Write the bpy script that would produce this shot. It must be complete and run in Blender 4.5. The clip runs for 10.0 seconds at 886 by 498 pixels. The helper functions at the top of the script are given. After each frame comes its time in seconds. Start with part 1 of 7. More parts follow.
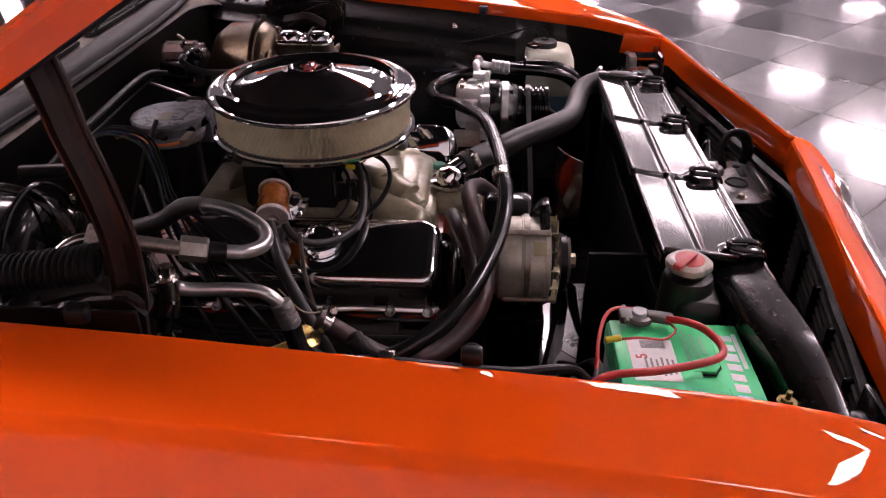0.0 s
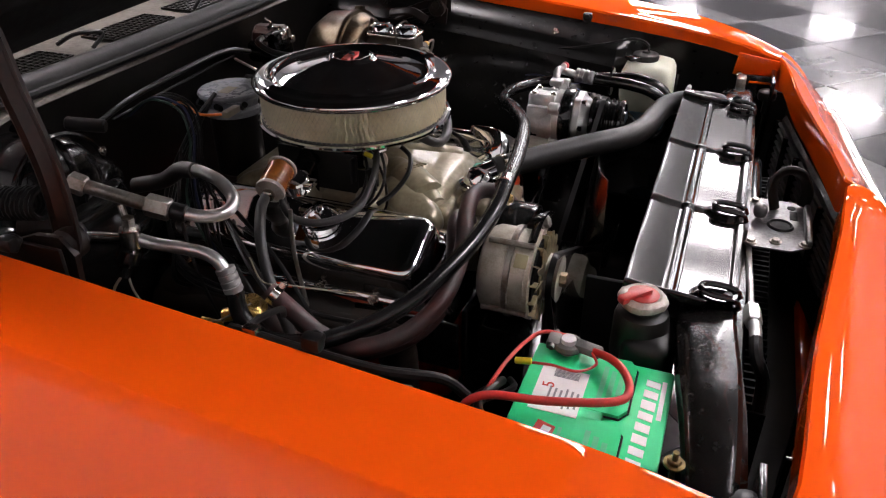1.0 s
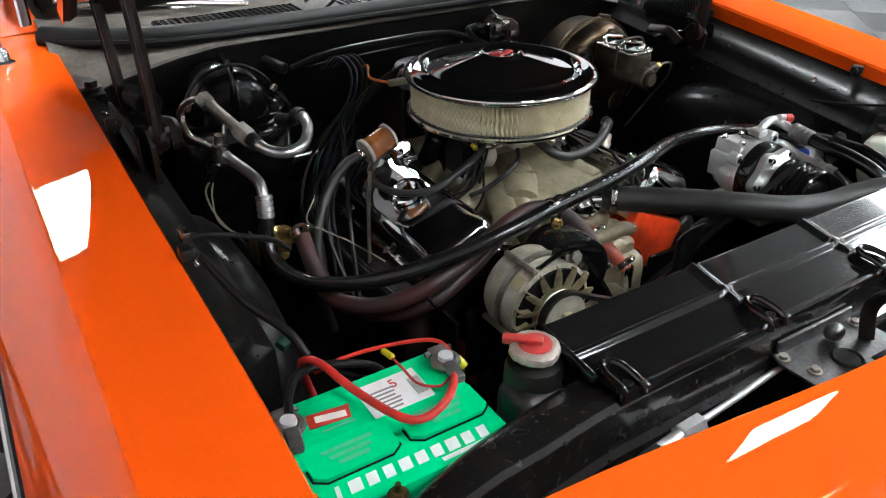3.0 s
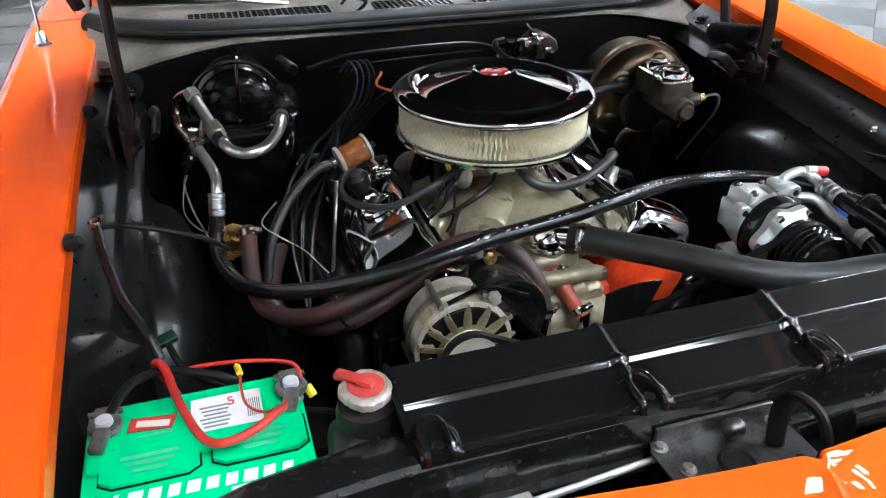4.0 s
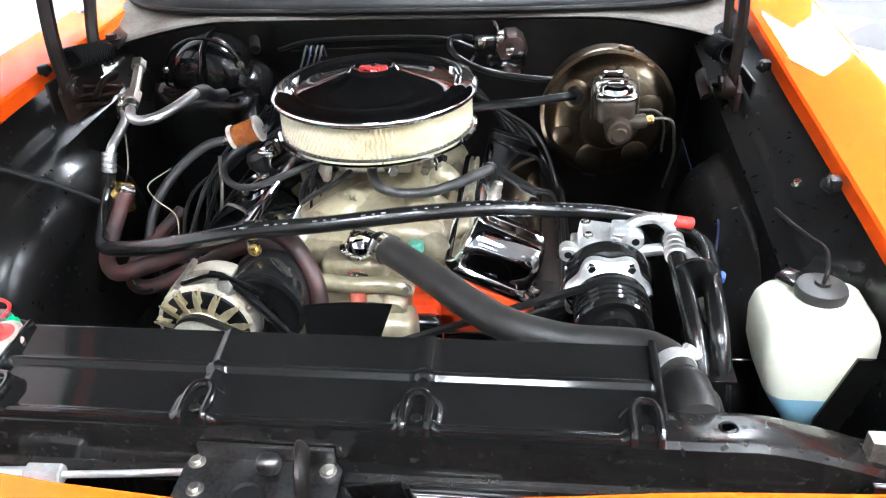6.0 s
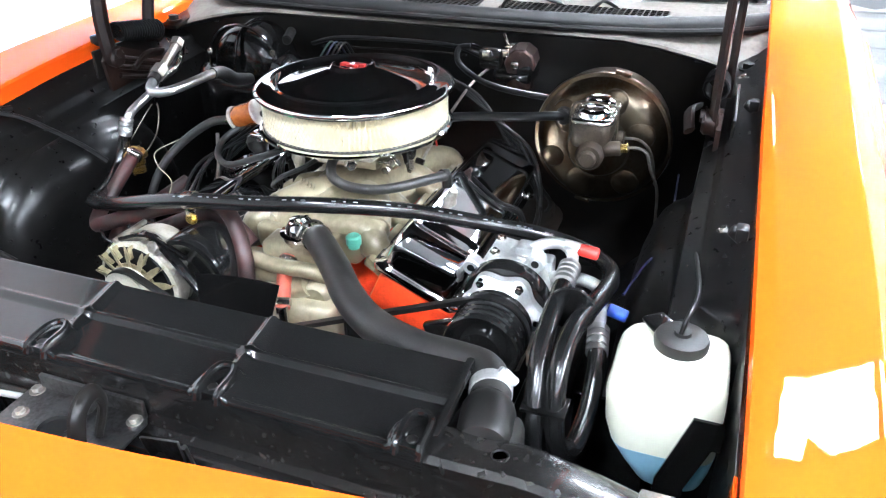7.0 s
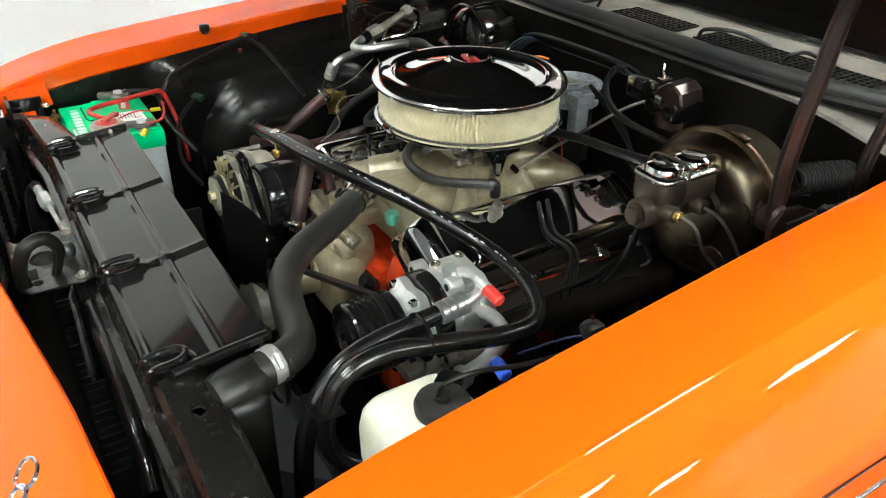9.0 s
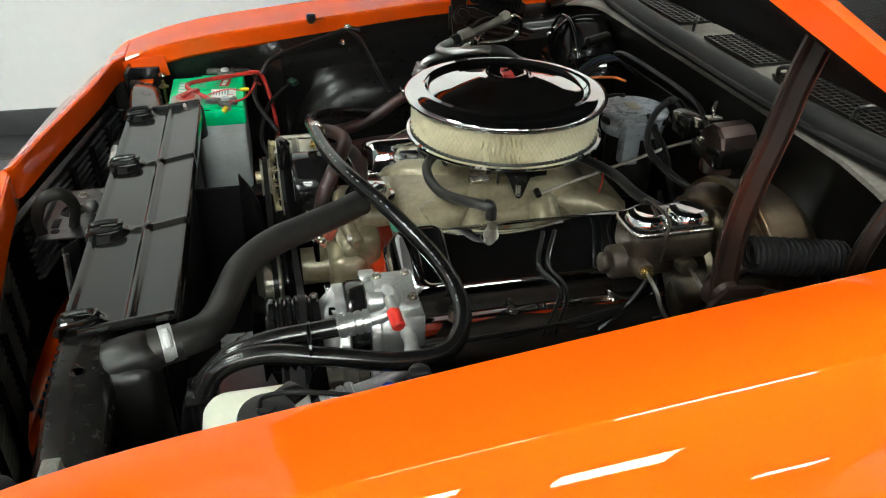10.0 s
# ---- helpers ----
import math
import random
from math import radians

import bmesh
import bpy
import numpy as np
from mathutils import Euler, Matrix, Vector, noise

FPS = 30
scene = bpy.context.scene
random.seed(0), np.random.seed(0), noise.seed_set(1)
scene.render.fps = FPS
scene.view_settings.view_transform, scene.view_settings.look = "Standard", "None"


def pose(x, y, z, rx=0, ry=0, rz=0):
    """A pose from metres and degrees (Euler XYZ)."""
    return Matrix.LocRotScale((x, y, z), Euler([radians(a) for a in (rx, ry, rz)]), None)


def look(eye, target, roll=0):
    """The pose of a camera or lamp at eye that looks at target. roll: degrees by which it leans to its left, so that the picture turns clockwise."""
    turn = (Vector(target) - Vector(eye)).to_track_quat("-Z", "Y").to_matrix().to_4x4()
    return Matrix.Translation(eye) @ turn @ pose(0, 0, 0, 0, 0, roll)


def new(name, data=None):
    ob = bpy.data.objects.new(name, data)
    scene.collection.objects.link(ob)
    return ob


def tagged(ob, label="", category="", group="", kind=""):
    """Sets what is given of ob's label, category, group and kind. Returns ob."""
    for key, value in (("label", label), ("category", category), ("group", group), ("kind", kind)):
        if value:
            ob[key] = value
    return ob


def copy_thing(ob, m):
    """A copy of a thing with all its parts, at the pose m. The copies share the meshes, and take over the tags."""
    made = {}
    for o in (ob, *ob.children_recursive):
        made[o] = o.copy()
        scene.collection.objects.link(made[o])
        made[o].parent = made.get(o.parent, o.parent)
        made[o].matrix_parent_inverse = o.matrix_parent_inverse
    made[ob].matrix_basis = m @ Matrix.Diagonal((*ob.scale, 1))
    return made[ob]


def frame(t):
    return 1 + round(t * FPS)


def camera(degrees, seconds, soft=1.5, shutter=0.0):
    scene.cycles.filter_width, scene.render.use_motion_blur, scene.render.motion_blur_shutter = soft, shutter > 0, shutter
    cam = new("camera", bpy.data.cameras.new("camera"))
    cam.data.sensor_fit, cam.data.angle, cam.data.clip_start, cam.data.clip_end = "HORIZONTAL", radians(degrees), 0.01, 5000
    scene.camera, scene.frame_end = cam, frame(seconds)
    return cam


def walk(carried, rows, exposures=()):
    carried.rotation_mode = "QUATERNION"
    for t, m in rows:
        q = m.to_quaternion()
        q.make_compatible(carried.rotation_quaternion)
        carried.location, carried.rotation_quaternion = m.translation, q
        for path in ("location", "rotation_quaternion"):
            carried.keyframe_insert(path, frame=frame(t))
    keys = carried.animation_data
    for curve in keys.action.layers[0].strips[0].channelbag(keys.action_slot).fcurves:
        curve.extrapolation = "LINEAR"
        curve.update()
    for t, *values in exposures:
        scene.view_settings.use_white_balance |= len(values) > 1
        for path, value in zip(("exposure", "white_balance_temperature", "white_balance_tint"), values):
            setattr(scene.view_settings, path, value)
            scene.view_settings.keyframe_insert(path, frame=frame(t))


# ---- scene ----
cam = camera(60.6, 10.0, soft=1.2)
PATH = [
    (0, (0.295, -1.255, 1.427), (0.203, 0.448, 0.383), -0.0),
    (0.5, (0.456, -1.23, 1.424), (0.113, 0.442, 0.383), -0.3),
    (1, (0.631, -1.187, 1.42), (0.014, 0.409, 0.384), -0.5),
    (1.5, (0.782, -1.121, 1.416), (-0.104, 0.348, 0.388), -0.5),
    (2, (0.924, -1.051, 1.41), (-0.182, 0.267, 0.39), -0.6),
    (2.5, (1.033, -0.955, 1.411), (-0.256, 0.186, 0.393), -0.4),
    (2.7, (1.069, -0.906, 1.413), (-0.292, 0.148, 0.394), -0.2),
    (3.8, (1.198, -0.563, 1.422), (-0.42, 0.024, 0.403), 0.1),
    (4, (1.21, -0.481, 1.423), (-0.429, 0.044, 0.404), 0.1),
    (4.5, (1.228, -0.306, 1.424), (-0.465, 0.016, 0.408), 0.1),
    (5, (1.254, -0.111, 1.425), (-0.461, 0.053, 0.409), -0.1),
    (5.5, (1.258, 0.08, 1.427), (-0.459, 0.072, 0.402), -1.4),
    (6, (1.249, 0.274, 1.422), (-0.443, 0.045, 0.38), -2.8),
    (6.2, (1.244, 0.351, 1.408), (-0.439, 0.033, 0.376), -2.5),
    (7.3, (1.159, 0.721, 1.402), (-0.407, -0.022, 0.405), -0.3),
    (7.5, (1.14, 0.786, 1.401), (-0.382, -0.043, 0.402), 0.1),
    (8, (1.05, 0.93, 1.408), (-0.328, -0.116, 0.403), 1.1),
    (8.5, (0.921, 1.041, 1.418), (-0.246, -0.23, 0.407), 0.8),
    (9, (0.77, 1.125, 1.427), (-0.155, -0.319, 0.398), 1.3),
    (9.5, (0.59, 1.186, 1.438), (-0.09, -0.384, 0.403), 1.5),
    (10, (0.405, 1.235, 1.452), (0.009, -0.418, 0.399), 1.0),
]
EXPOSURES = [(0.0, -0.24, 6800, 42), (0.5, -0.08, 6700, 32), (1.5, 0.06, 6250, 14), (2.5, 0.14, 6150, 6), (4.0, 0.68, 5650, 5), (5.5, 1.54, 5600, 3), (6.2, 1.80, 5720, 9), (7.3, 1.80, 5430, 8), (7.5, 1.75, 5420, 8), (8.5, 0.95, 5950, 4), (9.2, 0.47, 6300, -3), (10.0, 0.15, 6300, -3)]
walk(cam, [(t, look(eye, target, roll)) for t, eye, target, roll in PATH], EXPOSURES)

# ---------------------------------------------------------------- light
world = bpy.data.worlds.new("world")
scene.world = world
world.use_nodes = True
world.node_tree.nodes["Background"].inputs[0].default_value = (0.9, 0.95, 1.0, 1)
world.node_tree.nodes["Background"].inputs[1].default_value = 0.028
LAMP_POWER = 40.0

# ---------------------------------------------------------------- materials


def material(name, color, rough=0.5, metal=0.0, second=None, scale=20.0, mix=0.5, bump=0.0, bump_scale=200.0,
             coat=0.0, coat_rough=0.03, rough_spread=0.08, transmission=0.0, emit=0.0, spec=0.5, random_tint=0.0):
    """Principled surface with colour and gloss broken up at two scales, and a fine relief."""
    m = bpy.data.materials.new(name)
    m.use_nodes = True
    nt = m.node_tree
    b = nt.nodes["Principled BSDF"]
    co = nt.nodes.new("ShaderNodeTexCoord")

    def noise_node(s, detail=4.0):
        n = nt.nodes.new("ShaderNodeTexNoise")
        n.inputs["Scale"].default_value, n.inputs["Detail"].default_value = s, detail
        nt.links.new(co.outputs["Object"], n.inputs["Vector"])
        return n

    big, small = noise_node(scale), noise_node(scale * 9.0, 6.0)
    add = nt.nodes.new("ShaderNodeMath")
    add.operation = "MULTIPLY_ADD"
    nt.links.new(small.outputs["Fac"], add.inputs[0])
    add.inputs[1].default_value = 0.45
    nt.links.new(big.outputs["Fac"], add.inputs[2])
    ramp = nt.nodes.new("ShaderNodeMapRange")
    ramp.inputs["From Min"].default_value, ramp.inputs["From Max"].default_value = 0.72 - 0.3 * mix, 1.02 - 0.3 * mix
    nt.links.new(add.outputs[0], ramp.inputs["Value"])
    mixer = nt.nodes.new("ShaderNodeMix")
    mixer.data_type = "RGBA"
    mixer.inputs[6].default_value = (*color, 1)
    mixer.inputs[7].default_value = (*(second or tuple(c * 0.86 for c in color)), 1)
    nt.links.new(ramp.outputs["Result"], mixer.inputs[0])
    out_color = mixer.outputs[2]
    if random_tint:
        info = nt.nodes.new("ShaderNodeObjectInfo")
        hsv = nt.nodes.new("ShaderNodeHueSaturation")
        span = nt.nodes.new("ShaderNodeMapRange")
        span.inputs["To Min"].default_value, span.inputs["To Max"].default_value = 1 - random_tint, 1 + random_tint
        nt.links.new(info.outputs["Random"], span.inputs["Value"])
        nt.links.new(span.outputs["Result"], hsv.inputs["Value"])
        nt.links.new(out_color, hsv.inputs["Color"])
        out_color = hsv.outputs["Color"]
    nt.links.new(out_color, b.inputs["Base Color"])
    spread = nt.nodes.new("ShaderNodeMapRange")
    spread.inputs["To Min"].default_value = max(0.0, rough - rough_spread)
    spread.inputs["To Max"].default_value = min(1.0, rough + rough_spread)
    nt.links.new(small.outputs["Fac"], spread.inputs["Value"])
    nt.links.new(spread.outputs["Result"], b.inputs["Roughness"])
    b.inputs["Metallic"].default_value = metal
    b.inputs["Coat Weight"].default_value, b.inputs["Coat Roughness"].default_value = coat, coat_rough
    b.inputs["Transmission Weight"].default_value = transmission
    b.inputs["Specular IOR Level"].default_value = spec
    if emit:
        b.inputs["Emission Color"].default_value = (*color, 1)
        b.inputs["Emission Strength"].default_value = emit
    if bump:
        fine = noise_node(bump_scale, 3.0)
        bp = nt.nodes.new("ShaderNodeBump")
        bp.inputs["Strength"].default_value, bp.inputs["Distance"].default_value = bump, 0.001
        nt.links.new(fine.outputs["Fac"], bp.inputs["Height"])
        nt.links.new(bp.outputs["Normal"], b.inputs["Normal"])
    return m


ORANGE = material("orange_paint", (0.86, 0.092, 0.003), 0.45, 0.0, (0.83, 0.087, 0.003), 3.0, 0.4, 0.03, 900, coat=1.0, coat_rough=0.015, rough_spread=0.03, spec=0.0)
ENGINE_ORANGE = material("engine_enamel", (0.80, 0.065, 0.01), 0.35, 0.0, (0.55, 0.04, 0.01), 30, 0.3, 0.15, 300, coat=0.3)
GLOSS_BLACK = material("gloss_black_paint", (0.006, 0.0059, 0.0058), 0.34, 0.0, (0.009, 0.0087, 0.0084), 12, 0.4, 0.0, 350, coat=1.0, coat_rough=0.08, spec=0.05)
SATIN_BLACK = material("satin_black_paint", (0.0042, 0.0041, 0.004), 0.24, 0.0, (0.006, 0.0057, 0.0054), 9, 0.45, 0.04, 120, spec=0.1, rough_spread=0.04, coat=0.7, coat_rough=0.11)
INNER_BLACK = material("inner_fender_black", (0.0042, 0.0041, 0.004), 0.30, 0.0, (0.007, 0.0065, 0.006), 9, 0.45, 0.05, 90, spec=0.15, rough_spread=0.08, coat=0.2, coat_rough=0.19)
DUSTY_BLACK = material("dusty_black_paint", (0.006, 0.0056, 0.0053), 0.36, 0.0, (0.012, 0.0102, 0.0085), 7, 0.35, 0.1, 160, spec=0.2)
HOOD_BLACK = material("hood_liner_black", (0.0045, 0.0045, 0.0045), 0.6, 0.0, (0.007, 0.007, 0.007), 8, 0.4, 0.3, 80, spec=0.15)
RUBBER = material("black_rubber", (0.006, 0.006, 0.006), 0.32, 0.0, (0.011, 0.0105, 0.010), 25, 0.4, spec=0.28)
HOSE_RUBBER = material("glossy_hose_rubber", (0.006, 0.006, 0.006), 0.22, 0.0, (0.011, 0.0105, 0.010), 25, 0.4, spec=0.6)
SEAL_RUBBER = material("weathered_seal_rubber", (0.005, 0.005, 0.005), 0.5, 0.0, (0.012, 0.0115, 0.011), 14, 0.4, 0.3, 160, spec=0.2)
DULL_RUBBER = material("dull_rubber", (0.011, 0.0105, 0.010), 0.46, 0.0, (0.022, 0.020, 0.018), 25, 0.45, 0.25, 300)
RED_RUBBER = material("reddish_heater_hose", (0.022, 0.013, 0.012), 0.5, 0.0, (0.060, 0.016, 0.013), 14, 0.35, 0.25, 250)
RED_HOSE = material("brick_red_hose", (0.42, 0.075, 0.035), 0.5, 0.0, (0.25, 0.05, 0.03), 40, 0.4, 0.2, 300)
CHROME = material("chrome", (0.86, 0.87, 0.88), 0.05, 1.0, (0.80, 0.80, 0.80), 10, 0.4, 0.0, rough_spread=0.025)
WORN_CHROME = material("worn_chrome", (0.62, 0.60, 0.56), 0.22, 1.0, (0.35, 0.30, 0.24), 60, 0.35, 0.1, 500)
PIPE = material("polished_aluminium", (0.62, 0.62, 0.61), 0.30, 0.95, (0.54, 0.535, 0.52), 12, 0.4, 0.04, 400, rough_spread=0.04)
ALUMINIUM = material("bare_aluminium", (0.74, 0.74, 0.73), 0.36, 0.75, (0.58, 0.58, 0.57), 35, 0.4, 0.2, 500)
CAP_METAL = material("worn_cap_metal", (0.46, 0.42, 0.38), 0.45, 0.3, (0.32, 0.25, 0.21), 50, 0.4, 0.15, 400)
CAST = material("cast_alloy", (0.58, 0.55, 0.47), 0.40, 0.35, (0.40, 0.36, 0.28), 40, 0.45, 0.35, 420)
CHAMPAGNE = material("champagne_manifold_paint", (0.29, 0.25, 0.165), 0.34, 0.2, (0.17, 0.142, 0.088), 11, 0.42, 0.18, 420, coat=0.3, coat_rough=0.18)
LEAD = material("dull_lead", (0.17, 0.165, 0.16), 0.42, 0.5, (0.09, 0.085, 0.08), 45, 0.45, 0.3, 350)
DULL_STEEL = material("dull_zinc_steel", (0.40, 0.38, 0.34), 0.38, 0.9, (0.24, 0.21, 0.17), 30, 0.4, 0.2, 300)
BOOSTER_METAL = material("aged_cadmium", (0.118, 0.098, 0.069), 0.32, 1.0, (0.075, 0.044, 0.022), 17, 0.36, 0.25, 160)
CAST_IRON = material("brown_cast_iron", (0.07, 0.053, 0.036), 0.5, 0.4, (0.03, 0.021, 0.014), 30, 0.45, 0.5, 350)
EXHAUST_IRON = material("sooty_rusted_iron", (0.011, 0.009, 0.007), 0.6, 0.3, (0.022, 0.012, 0.007), 25, 0.4, 0.5, 300)
RUST = material("rusty_hinge_steel", (0.013, 0.0085, 0.007), 0.38, 0.1, (0.030, 0.014, 0.0095), 16, 0.3, 0.3, 220, spec=0.3)
FAN_METAL = material("yellowed_fan_metal", (0.36, 0.31, 0.185), 0.38, 0.5, (0.18, 0.15, 0.09), 40, 0.4, 0.1, 400)
MOTOR_BROWN = material("brown_lacquered_metal", (0.06, 0.034, 0.027), 0.22, 0.3, (0.03, 0.02, 0.017), 14, 0.4)
MOTOR_METAL = material("tarnished_motor_plate", (0.115, 0.083, 0.076), 0.30, 0.9, (0.075, 0.05, 0.045), 18, 0.4)
BRASS_DULL = material("tarnished_brass", (0.26, 0.19, 0.07), 0.4, 0.9, (0.12, 0.085, 0.04), 60, 0.45)
BRASS = material("brass", (0.62, 0.42, 0.13), 0.28, 1.0, (0.42, 0.28, 0.10), 60, 0.4)
TAG = material("yellowed_tag", (0.36, 0.33, 0.19), 0.45, 0.3, (0.28, 0.25, 0.14), 20, 0.4)
PAPER = material("cream_filter_paper", (0.88, 0.82, 0.63), 0.8, 0.0, (0.76, 0.69, 0.50), 30, 0.4, 0.3, 300)
WIRE = material("galvanised_mesh", (0.74, 0.70, 0.58), 0.4, 0.6, (0.55, 0.51, 0.40), 60, 0.4)
GREEN = material("green_plastic", (0.012, 0.74, 0.27), 0.38, 0.0, (0.012, 0.68, 0.245), 12, 0.4, 0.08, 600)
LIGHT_GREEN = material("pale_green_print", (0.13, 0.66, 0.33), 0.45)
GREY_PLASTIC = material("grey_plastic", (0.56, 0.58, 0.59), 0.4, 0.0, (0.46, 0.48, 0.49), 20, 0.4, 0.1, 400)
CAP_GREY = material("translucent_grey_cap", (0.25, 0.265, 0.29), 0.28, 0.0, (0.225, 0.24, 0.265), 9, 0.4)
WHITE_PRINT = material("white_print", (0.88, 0.88, 0.87), 0.45, 0.0, (0.80, 0.81, 0.80), 30)
GREY_PRINT = material("grey_print", (0.25, 0.26, 0.27), 0.5)
RED_PRINT = material("red_print", (0.62, 0.05, 0.03), 0.45)
RED_PLASTIC = material("red_plastic", (0.62, 0.035, 0.025), 0.35, 0.0, (0.45, 0.03, 0.025), 40)
FADED_RED = material("faded_red_paint", (0.48, 0.03, 0.028), 0.4, 0.0, (0.45, 0.09, 0.07), 60, 0.3)
BLUE_PLASTIC = material("blue_plastic", (0.04, 0.10, 0.55), 0.35)
YELLOW_PLASTIC = material("yellow_plastic", (0.75, 0.62, 0.02), 0.4)
GREEN_CAP = material("sea_green_plastic", (0.10, 0.36, 0.26), 0.4)
BOTTLE = material("milky_plastic", (0.80, 0.80, 0.66), 0.38, 0.0, (0.74, 0.74, 0.60), 8, 0.4, 0.06, 200, transmission=0.12)
FLUID = material("blue_washer_fluid", (0.28, 0.52, 0.66), 0.35, 0.0, (0.25, 0.48, 0.62), 8, transmission=0.1)
AMBER = material("amber_filter_bowl", (0.46, 0.15, 0.03), 0.12, 0.0, (0.30, 0.085, 0.015), 60, 0.4, transmission=0.45)
COWL = material("dusty_grey_cowl", (0.105, 0.096, 0.083), 0.55, 0.0, (0.048, 0.041, 0.034), 12, 0.36, 0.15, 180, spec=0.2)
RADIATOR_BLACK = material("radiator_paint", (0.006, 0.0058, 0.0055), 0.40, 0.0, (0.011, 0.010, 0.009), 16, 0.4, 0.35, 140, spec=0.45)
SUPPORT_BLACK = material("worn_support_paint", (0.0070, 0.0066, 0.0063), 0.25, 0.0, (0.013, 0.0115, 0.010), 11, 0.35, 0.45, 22, spec=0.36, rough_spread=0.09, coat=0.4, coat_rough=0.07)
PLATE_GREY = material("grey_plated_steel", (0.19, 0.19, 0.19), 0.36, 1.0, (0.08, 0.076, 0.073), 22, 0.45, 0.3, 260)
# black slats lifted to grey: the light on their edges is put into the colour
LOUVRE_GREY = material("louvre_edge_sheen", (0.075, 0.072, 0.070), 0.35, 0.0, (0.11, 0.104, 0.098), 30, 0.4, 0.1, 300)
GRILLE_DARK = material("dark_mesh", (0.02, 0.02, 0.02), 0.5)
TILE_BLACK = material("black_floor_tile", (0.028, 0.028, 0.030), 0.16, 0.0, (0.045, 0.045, 0.048), 6, 0.4, 0.02, 60, coat=0.4, random_tint=0.15)
TILE_GREY = material("grey_floor_tile", (0.145, 0.145, 0.15), 0.12, 0.0, (0.12, 0.12, 0.125), 5, 0.4, 0.02, 60, coat=0.4, random_tint=0.08)
WALL = material("white_wall_paint", (0.62, 0.62, 0.615), 0.6, 0.0, (0.585, 0.585, 0.58), 1.5, 0.4, 0.08, 150)
CEILING = material("grey_ceiling_paint", (0.34, 0.34, 0.34), 0.8, 0.0, (0.30, 0.30, 0.30), 2)
BASE_DARK = material("dark_baseboard", (0.03, 0.03, 0.032), 0.4)
LIGHT_PANEL = material("lamp_diffuser", (1.0, 0.98, 0.95), 0.5, emit=LAMP_POWER)
DOOR_WHITE = material("white_shutter_paint", (0.74, 0.74, 0.73), 0.45, 0.0, (0.66, 0.66, 0.65), 4)
SILVER_TRIM = material("silver_trim", (0.72, 0.72, 0.72), 0.2, 1.0)
TYRE = material("tyre_rubber", (0.02, 0.02, 0.02), 0.7, 0.0, (0.03, 0.03, 0.03), 20, 0.4, 0.3, 80)
GLASS = material("window_glass", (0.80, 0.86, 0.84), 0.02, 0.0, (0.80, 0.86, 0.84), 3, transmission=1.0, rough_spread=0.0)
WIRE_BLUE = material("blue_wire", (0.006, 0.009, 0.045), 0.45)
WIRE_GREEN = material("green_wire", (0.004, 0.026, 0.014), 0.4)
WIRE_TAN = material("tan_wire", (0.26, 0.23, 0.17), 0.5)
WIRE_ORANGE = material("orange_wire", (0.80, 0.18, 0.02), 0.4)

# ---------------------------------------------------------------- mesh tools


def catmull(points, steps=8):
    """A smooth run of points through the given ones."""
    p = [Vector(q) for q in points]
    p = [p[0] * 2 - p[1]] + p + [p[-1] * 2 - p[-2]]
    out = []
    for i in range(1, len(p) - 2):
        a, b, c, d = p[i - 1:i + 3]
        for k in range(steps):
            t = k / steps
            out.append(0.5 * (2 * b + (c - a) * t + (2 * a - 5 * b + 4 * c - d) * t * t + (3 * b - a - 3 * c + d) * t ** 3))
    return out + [p[-2]]


def axes(direction):
    """A turn whose z axis lies along the direction."""
    return Vector(direction).to_track_quat("Z", "Y").to_matrix().to_4x4()


